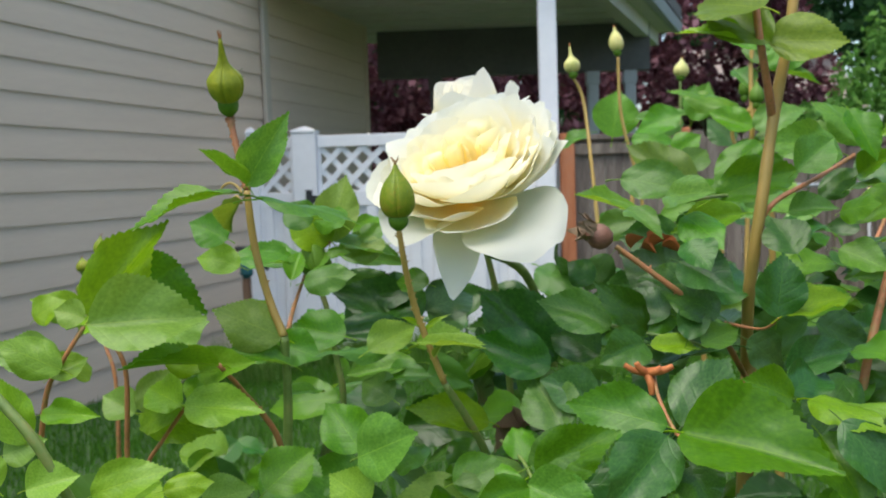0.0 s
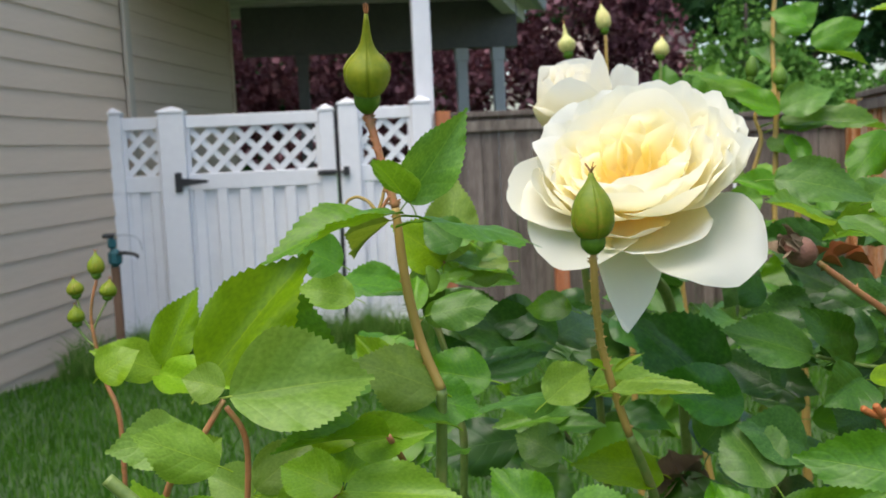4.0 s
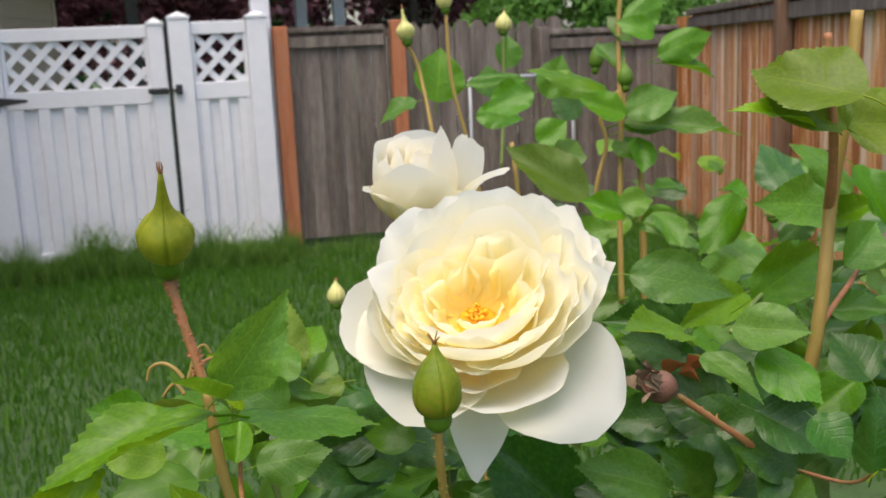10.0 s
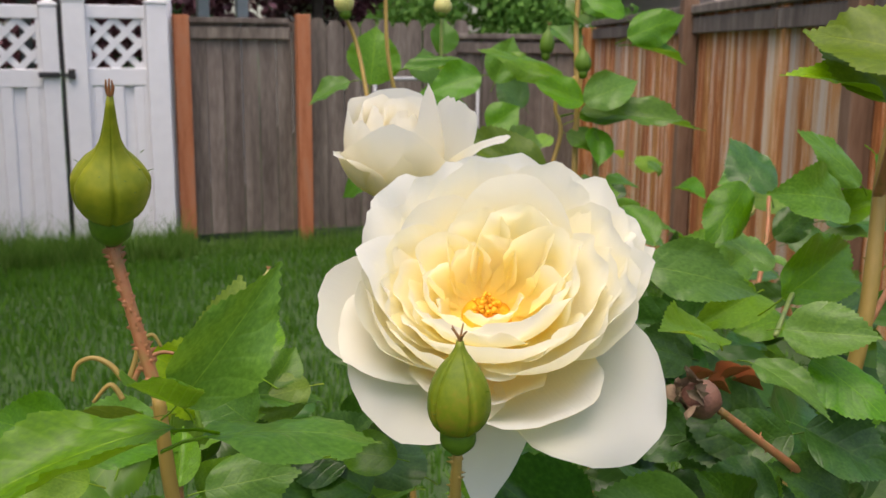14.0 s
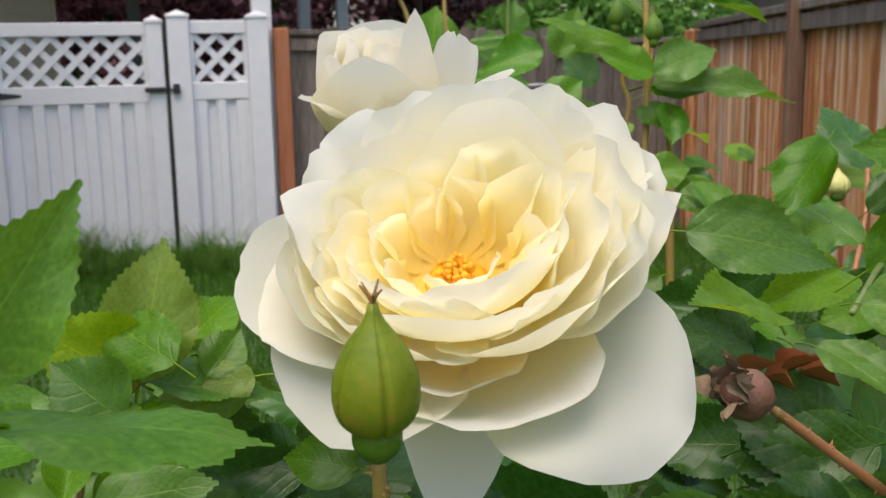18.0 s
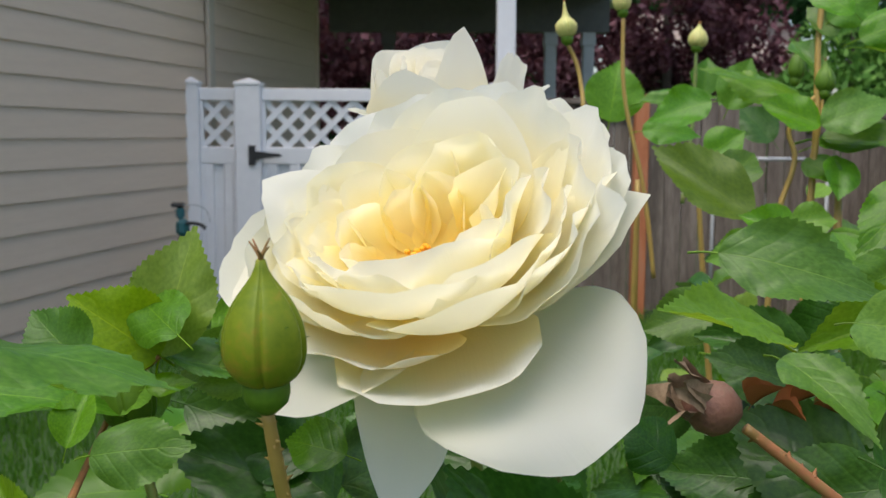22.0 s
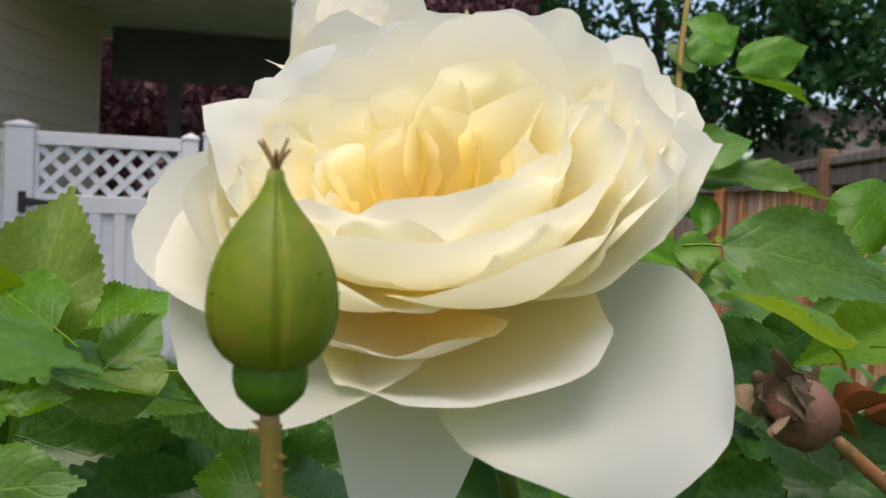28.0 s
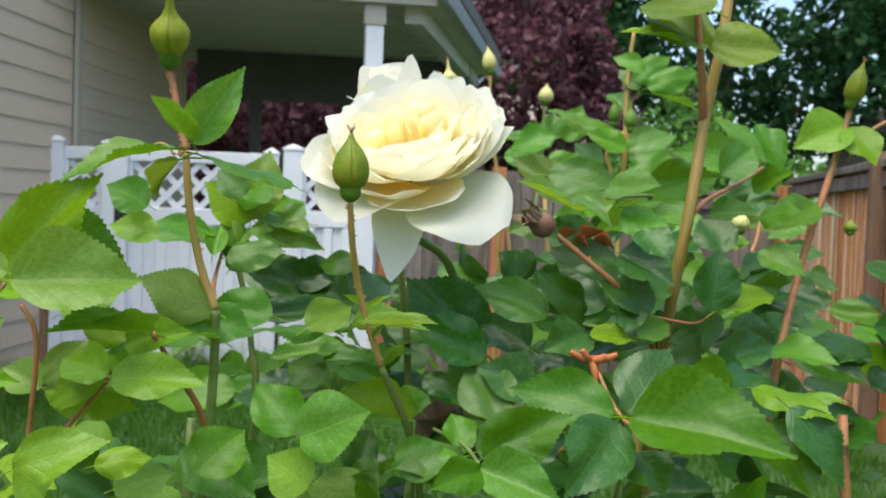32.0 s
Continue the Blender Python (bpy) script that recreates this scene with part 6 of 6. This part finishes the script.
stem(bush, "stem", [(-0.073, 0.6426, 1.4694), (-0.0834, 0.6416, 1.4608), (-0.0893, 0.6406, 1.4502)], 0.001, 0.0012, STEM_RED, 0)
stem(bush, "stem", [(0.1306, 0.5865, 1.4883), (0.1627, 0.6194, 1.4911), (0.1786, 0.6356, 1.491)], 0.001, 0.0012, STEM_GREEN, 0)
stem(bush, "stem", [(-0.2998, 0.8449, 1.4482), (-0.3051, 0.8427, 1.4216), (-0.2986, 0.8385, 1.3803), (-0.2889, 0.835, 1.347), (-0.2909, 0.838, 1.2697)], 0.001, 0.002, STEM_RED, 4)
stem(bush, "stem", [(-0.314, 0.8444, 1.4351), (-0.3104, 0.843, 1.4218), (-0.3054, 0.8419, 1.4134)], 0.0008, 0.0008, STEM_GREEN, 0)
stem(bush, "stem", [(-0.2934, 0.8431, 1.4327), (-0.3001, 0.8424, 1.4214), (-0.3047, 0.8417, 1.4113)], 0.0008, 0.0008, STEM_GREEN, 0)
stem(bush, "stem", [(-0.3148, 0.8426, 1.4154), (-0.3098, 0.8416, 1.4074), (-0.3031, 0.8407, 1.401)], 0.0008, 0.0008, STEM_GREEN, 0)
stem(bush, "stem", [(-0.1239, 0.5723, 1.5018), (-0.1224, 0.5728, 1.5064), (-0.118, 0.5717, 1.5083), (-0.1134, 0.5697, 1.5063), (-0.1104, 0.5679, 1.5024)], 0.0005, 0.0009, STEM_TAN, 0)
stem(bush, "stem", [(-0.0994, 0.5661, 1.5114), (-0.1017, 0.5676, 1.5148), (-0.1052, 0.5682, 1.5122), (-0.1068, 0.5678, 1.5073), (-0.1085, 0.5673, 1.5024)], 0.0005, 0.0009, STEM_TAN, 0)
stem(bush, "stem", [(-0.0954, 0.5644, 1.5094), (-0.0999, 0.5659, 1.5098), (-0.1046, 0.5669, 1.5068), (-0.1076, 0.5668, 1.5015)], 0.0005, 0.0009, STEM_RED, 0)
stem(bush, "stem", [(-0.1187, 0.5693, 1.4958), (-0.1138, 0.5687, 1.5008), (-0.1106, 0.5667, 1.4966)], 0.0005, 0.0009, STEM_TAN, 0)
stem(back_bush, "stem", [(0.205, 1.349, 1.6585), (0.2073, 1.3439, 1.5807), (0.2282, 1.3386, 1.4873), (0.2397, 1.3331, 1.3981)], 0.002, 0.0024, STEM_TAN, 2)
stem(back_bush, "stem", [(0.3029, 1.4418, 1.6339), (0.3, 1.4364, 1.555), (0.2851, 1.41, 1.469)], 0.002, 0.0024, STEM_GREEN, 2)
stem(back_bush, "stem", [(0.1389, 1.2638, 1.6249), (0.1504, 1.2623, 1.5953), (0.1548, 1.2272, 1.5181), (0.1594, 1.2015, 1.4308)], 0.002, 0.0024, STEM_TAN, 2)
stem(back_bush, "stem", [(0.3262, 1.1317, 1.6857), (0.3171, 1.1215, 1.6202), (0.3133, 1.1079, 1.5434), (0.3042, 1.0925, 1.4503), (0.2988, 1.0783, 1.3681)], 0.0022, 0.003, STEM_TAN, 4)
stem(back_bush, "stem", [(0.3225, 1.1128, 1.5814), (0.295, 1.1137, 1.5499), (0.2977, 1.1078, 1.5222), (0.2832, 1.1022, 1.4735), (0.273, 1.0871, 1.3805)], 0.0018, 0.0024, STEM_TAN, 2)
stem(back_bush, "stem", [(0.3187, 1.1117, 1.5706), (0.3149, 1.1075, 1.5433), (0.3085, 1.105, 1.5216)], 0.0013, 0.0016, STEM_TAN, 0)
stem(back_bush, "stem", [(0.3911, 0.929, 1.4861), (0.3742, 0.9068, 1.4558), (0.345, 0.8769, 1.4206)], 0.0016, 0.002, STEM_RED, 0)

# buds
bud((-0.0201, 0.5352, 1.4807), (-0.0207, 0.5326, 1.5173), 0.0092, BUD, "closed green rose bud with long sepals", owner=bush)
bud((-0.1118, 0.5537, 1.5447), (-0.1107, 0.5354, 1.5861), 0.0098, BUD_PLUMP, "plump olive-green rose bud on a reddish stem", owner=bush, beak=True)
bud((-0.0799, 0.6402, 1.4382), (-0.0875, 0.6426, 1.479), 0.009, BUD_CALYX, "small green rose bud half hidden by leaves", owner=bush)
bud((0.205, 1.349, 1.6585), (0.2006, 1.3515, 1.6986), 0.0095, BUD_PALE, "yellow-green rose bud on a tall stem", owner=back_bush)
bud((0.3029, 1.4417, 1.6323), (0.3065, 1.444, 1.6653), 0.0108, BUD_PALE, "peach-tipped opening rose bud", owner=back_bush)
bud((0.1389, 1.2637, 1.6236), (0.1349, 1.2663, 1.6655), 0.01, BUD_PALE, "yellow-green rose bud with a long beak", owner=back_bush, beak=True)
bud((0.3337, 1.2192, 1.5854), (0.3384, 1.2218, 1.6226), 0.0075, BUD_CALYX, "slim green rose bud", owner=back_bush)
bud((0.3085, 0.6427, 1.5522), (0.3131, 0.6332, 1.584), 0.0065, BUD, "slim green rose bud at the top of a cane", owner=bush)
bud((0.0068, 0.9888, 1.4152), (0.0079, 0.9936, 1.4398), 0.0075, BUD_PALE, "small pale bud low in the bush", owner=back_bush)
bud((0.3704, 0.9314, 1.4645), (0.373, 0.9355, 1.4881), 0.0085, BUD_PALE, "small pale bud among the leaves", owner=bush)
bud((0.5431, 1.0351, 1.4653), (0.5456, 1.0382, 1.484), 0.007, BUD, "small green bud among the leaves", owner=back_bush)
bud((0.3198, 1.1114, 1.5705), (0.3218, 1.1169, 1.6023), 0.008, BUD_CALYX, "slim green rose bud", owner=back_bush)
bud((-0.2998, 0.8449, 1.4482), (-0.2997, 0.8468, 1.4687), 0.006, BUD, "tiny green bud in a cluster", owner=bush)
bud((-0.314, 0.8444, 1.4351), (-0.3162, 0.8459, 1.4508), 0.006, BUD, "tiny green bud in a cluster", owner=bush)
bud((-0.2934, 0.8431, 1.4327), (-0.2907, 0.8445, 1.449), 0.006, BUD, "tiny green bud in a cluster", owner=bush)
bud((-0.3148, 0.8426, 1.4154), (-0.3161, 0.8442, 1.4323), 0.006, BUD, "tiny green bud in a cluster", owner=bush)
bud((-0.0834, 0.6604, 1.4467), (-0.0897, 0.6527, 1.4665), 0.0075, BUD, "green rose bud low among the leaves", owner=bush)

# ---- rest of the bush ----
# narrow bracts on the stem under the front bud
for x0, y0, z0, x1, y1, z1 in ((-0.0110, 0.5525, 1.4270, -0.0215, 0.5480, 1.4330), (-0.0085, 0.5530, 1.4250, 0.0030, 0.5480, 1.4350), (-0.0080, 0.5550, 1.4140, -0.0170, 0.5520, 1.4190), (-0.0050, 0.5555, 1.4090, 0.0020, 0.5520, 1.4190)):
    leaf("y", x0, y0, z0, x1, y1, z1, 0.0034, 40)
# woody canes from the ground
stem(bush, "cane", [(0.10, 0.78, rise(0.78) - 0.02), (0.12, 0.74, 0.8), (0.17, 0.68, 1.0), (0.19, 0.64, 1.40)], 0.009, 0.0048, STEM_TAN, 14)
stem(bush, "cane", [(0.06, 0.76, rise(0.76) - 0.02), (0.02, 0.70, 0.8), (0.0, 0.66, 1.0), (0.03, 0.63, 1.34)], 0.008, 0.003, STEM_GREEN, 14)
stem(bush, "cane", [(0.02, 0.74, rise(0.74) - 0.02), (-0.08, 0.66, 0.8), (-0.11, 0.60, 1.0), (-0.10, 0.585, 1.36)], 0.008, 0.0028, STEM_GREEN, 14)
stem(bush, "cane", [(0.14, 0.74, rise(0.74) - 0.02), (0.26, 0.66, 0.8), (0.31, 0.60, 1.0), (0.29, 0.60, 1.36)], 0.008, 0.0028, STEM_RED, 14)
stem(bush, "cane", [(0.0, 0.72, rise(0.72) - 0.02), (-0.16, 0.62, 0.8), (-0.21, 0.54, 1.0), (-0.19, 0.53, 1.30)], 0.007, 0.002, STEM_GREEN, 10)
stem(back_bush, "cane", [(0.42, 1.25, rise(1.25) - 0.02), (0.38, 1.2, 0.8), (0.34, 1.1, 1.1), (0.33, 1.1, 1.5)], 0.009, 0.003, STEM_TAN, 8)
stem(back_bush, "cane", [(0.40, 1.27, rise(1.27) - 0.02), (0.28, 1.3, 0.8), (0.22, 1.3, 1.1), (0.21, 1.28, 1.5)], 0.008, 0.0025, STEM_TAN, 8)
stem(back_bush, "cane", [(0.45, 1.27, rise(1.27) - 0.02), (0.40, 1.35, 0.8), (0.34, 1.4, 1.1), (0.30, 1.41, 1.5)], 0.008, 0.0025, STEM_TAN, 8)
# stalks of the two blooms
stem(bush, "stem", [AX[0] - AX[3] * 0.018, AX[0] - AX[3] * 0.045, (0.055, 0.665, 1.435), (0.075, 0.70, 1.33), (0.085, 0.72, 1.15)], 0.0026, 0.0034, STEM_GREEN, 8)
stem(bush, "stem", [AX2[0] - AX2[3] * 0.014, AX2[0] - AX2[3] * 0.05, (0.04, 0.775, 1.36), (0.05, 0.77, 1.1)], 0.0022, 0.003, STEM_GREEN, 6)

# the spent hip with its dry sepals
hip_at, hip_dir = Vector((0.089, 0.573, 1.472)), Vector((-0.62, -0.25, 0.35)).normalized()
hx = hip_dir.orthogonal().normalized()
hy = hip_dir.cross(hx)
verts, faces = [], []
prof = [(-1.15, 0.12), (-1.0, 0.4), (-0.75, 0.75), (-0.35, 0.98), (0.1, 1.0), (0.5, 0.86), (0.8, 0.62), (0.95, 0.55), (0.9, 0.3)]
for z, r in prof:
    for k in range(16):
        w = 2 * math.pi * k / 16
        q = (hx * math.cos(w) + hy * math.sin(w)) * r + hip_dir * z
        verts.append(hip_at + q * 0.0072 * (1 + 0.10 * noise.noise(q * 2.1)))
for i in range(len(prof) - 1):
    for k in range(16):
        faces.append((i * 16 + k, i * 16 + (k + 1) % 16, (i + 1) * 16 + (k + 1) % 16, (i + 1) * 16 + k))
faces.append(tuple((len(prof) - 1) * 16 + k for k in range(16)))
hip = part("rose_hip", mesh_of("rose_hip", verts, faces, HIP_SKIN), None, bush, "shrivelled brown rose hip with dry sepals")
rnd = random.Random(17)
for k in range(9):
    w = 2 * math.pi * k / 9 + rnd.uniform(-0.2, 0.2)
    side = hx * math.cos(w) + hy * math.sin(w)
    lat = hip_dir.cross(side)
    base = hip_at + hip_dir * 0.0058 + side * 0.0040
    ln = rnd.uniform(0.006, 0.013)
    verts, faces = [], []
    bend = rnd.uniform(-0.7, 0.5)
    for i in range(6):
        s = i / 5
        c = base + hip_dir * (ln * s * math.cos(bend * s)) + side * (ln * s * math.sin(bend * s) + 0.002 * s)
        wd = 0.0034 * (1 - s) ** 0.6 * rnd.uniform(0.6, 1.3) + 0.0003
        for j in (-1, 0, 1):
            verts.append(c + lat * (wd * j) + side * (0.0012 * abs(j) * rnd.uniform(0.2, 1.4)))
    for i in range(5):
        for j in range(2):
            q = i * 3 + j
            faces.append((q, q + 1, q + 4, q + 3))
    part("sepal", mesh_of("sepal", verts, faces, DRY), None, hip, "dry curled sepal")

# withered red leaf shreds and a dead flower head
RED = {}
for i in range(3):
    v, f, uv = leaf_shape(90 + i, 0.9, 0.12, 0.9, 0.3, 6)
    RED[i] = mesh_of("withered_leaf", v, f, DRY_RED, True, uv)
    RED[i + 3] = mesh_of("withered_leaf", v, f, DRY, True, uv)


def withered(n, x0, y0, z0, x1, y1, z1, width):
    ob = part("withered_leaf", RED[n], None, bush, "withered rusty leaf" if n < 3 else "dry brown leaf")
    ob.matrix_basis = leaf_pose((x0, y0, z0), (x1, y1, z1), width, 60)


for dx, dz in ((-0.012, 0.005), (0.013, 0.004), (-0.006, 0.006), (0.007, 0.003), (0.002, -0.011)):
    stem(bush, "withered_leaf", [(0.108, 0.535, 1.402), (0.108 + dx * 0.6, 0.531, 1.402 + dz * 0.4), (0.108 + dx, 0.530, 1.402 + dz)], 0.0020, 0.0016, DRY_RED, 0, "withered rusty leaf stub", 0.7)
for k in range(4):
    withered(k % 3, 0.112 + 0.006 * k, 0.612, 1.462, 0.118 + 0.008 * k, 0.605, 1.470 - 0.01 * (k % 2), 0.005)
for k in range(7):
    w = 0.9 * k
    withered(3 + k % 3, 0.045, 0.63, 1.345, 0.045 + 0.02 * math.cos(w), 0.625, 1.345 + 0.02 * math.sin(w), 0.014)

# inner leaves that fill the bush; kind d has shade put into its green
rnd = random.Random(77)


def fill(count, xr, yr, top, depth, kinds, size, owner, joined=False):
    for _ in range(count):
        x, y = rnd.uniform(*xr), rnd.uniform(*yr)
        z = top(x, y) - rnd.uniform(0, 1) ** 1.3 * depth
        a = rnd.uniform(0, 6.283)
        ln = size * rnd.uniform(0.7, 1.25)
        d = Vector((math.cos(a), math.sin(a) * 0.7, rnd.uniform(-0.5, 0.25))).normalized() * ln
        leaf(rnd.choice(kinds), x, y, z, x + d.x, y + d.y, z + d.z, ln * rnd.uniform(0.58, 0.72), rnd.uniform(25, 75), rnd.uniform(-0.4, 0.4), owner, joined)


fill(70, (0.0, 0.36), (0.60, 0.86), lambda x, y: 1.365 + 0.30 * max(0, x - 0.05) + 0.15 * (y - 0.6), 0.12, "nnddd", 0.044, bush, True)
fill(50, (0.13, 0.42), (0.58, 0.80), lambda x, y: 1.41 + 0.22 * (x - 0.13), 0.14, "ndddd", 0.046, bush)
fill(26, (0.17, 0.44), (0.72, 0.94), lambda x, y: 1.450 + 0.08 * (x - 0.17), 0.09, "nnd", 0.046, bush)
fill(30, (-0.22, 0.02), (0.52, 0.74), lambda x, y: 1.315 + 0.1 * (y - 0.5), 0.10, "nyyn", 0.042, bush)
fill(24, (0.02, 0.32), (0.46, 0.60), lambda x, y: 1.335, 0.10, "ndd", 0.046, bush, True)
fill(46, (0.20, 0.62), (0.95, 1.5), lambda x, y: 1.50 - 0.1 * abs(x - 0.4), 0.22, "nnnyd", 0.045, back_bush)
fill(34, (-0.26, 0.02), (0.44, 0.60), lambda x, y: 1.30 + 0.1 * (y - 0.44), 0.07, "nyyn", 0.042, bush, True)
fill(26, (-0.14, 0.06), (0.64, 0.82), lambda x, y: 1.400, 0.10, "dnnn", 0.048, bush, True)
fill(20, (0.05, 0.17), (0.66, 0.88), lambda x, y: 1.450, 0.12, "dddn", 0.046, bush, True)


# lower foliage, joined, all in the leaf green darkened for shade
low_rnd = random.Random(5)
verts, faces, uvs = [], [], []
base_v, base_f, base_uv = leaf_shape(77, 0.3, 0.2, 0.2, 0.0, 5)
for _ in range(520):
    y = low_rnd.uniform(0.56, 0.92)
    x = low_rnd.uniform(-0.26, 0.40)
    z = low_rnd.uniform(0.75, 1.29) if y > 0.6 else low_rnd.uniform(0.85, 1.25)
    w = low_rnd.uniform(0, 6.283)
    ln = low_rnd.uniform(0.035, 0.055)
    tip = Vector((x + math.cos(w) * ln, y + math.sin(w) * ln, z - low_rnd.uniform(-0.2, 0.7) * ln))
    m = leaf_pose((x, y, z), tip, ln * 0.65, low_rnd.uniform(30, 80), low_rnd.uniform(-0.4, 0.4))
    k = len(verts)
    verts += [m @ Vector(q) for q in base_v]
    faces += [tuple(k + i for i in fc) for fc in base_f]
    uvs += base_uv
tagged(part("lower_leaves", mesh_of("lower_leaves", verts, faces, LEAF_SHADED, True, uvs), None, bush), kind="stuff")

# inner leaves of the first bush, joined by kind
for kind, group in JOINED.items():
    verts, faces, uvs = [], [], []
    for n, m in group:
        me = SHAPES[kind, n]
        k = len(verts)
        verts += [m @ q.co for q in me.vertices]
        faces += [tuple(k + i for i in f.vertices) for f in me.polygons]
        flat = [None] * len(me.vertices)
        for loop in me.loops:
            flat[loop.vertex_index] = tuple(me.uv_layers[0].data[loop.index].uv)
        uvs += flat
    tagged(part("inner_leaves", mesh_of("inner_leaves", verts, faces, KINDS[kind], True, uvs), None, bush), kind="stuff")
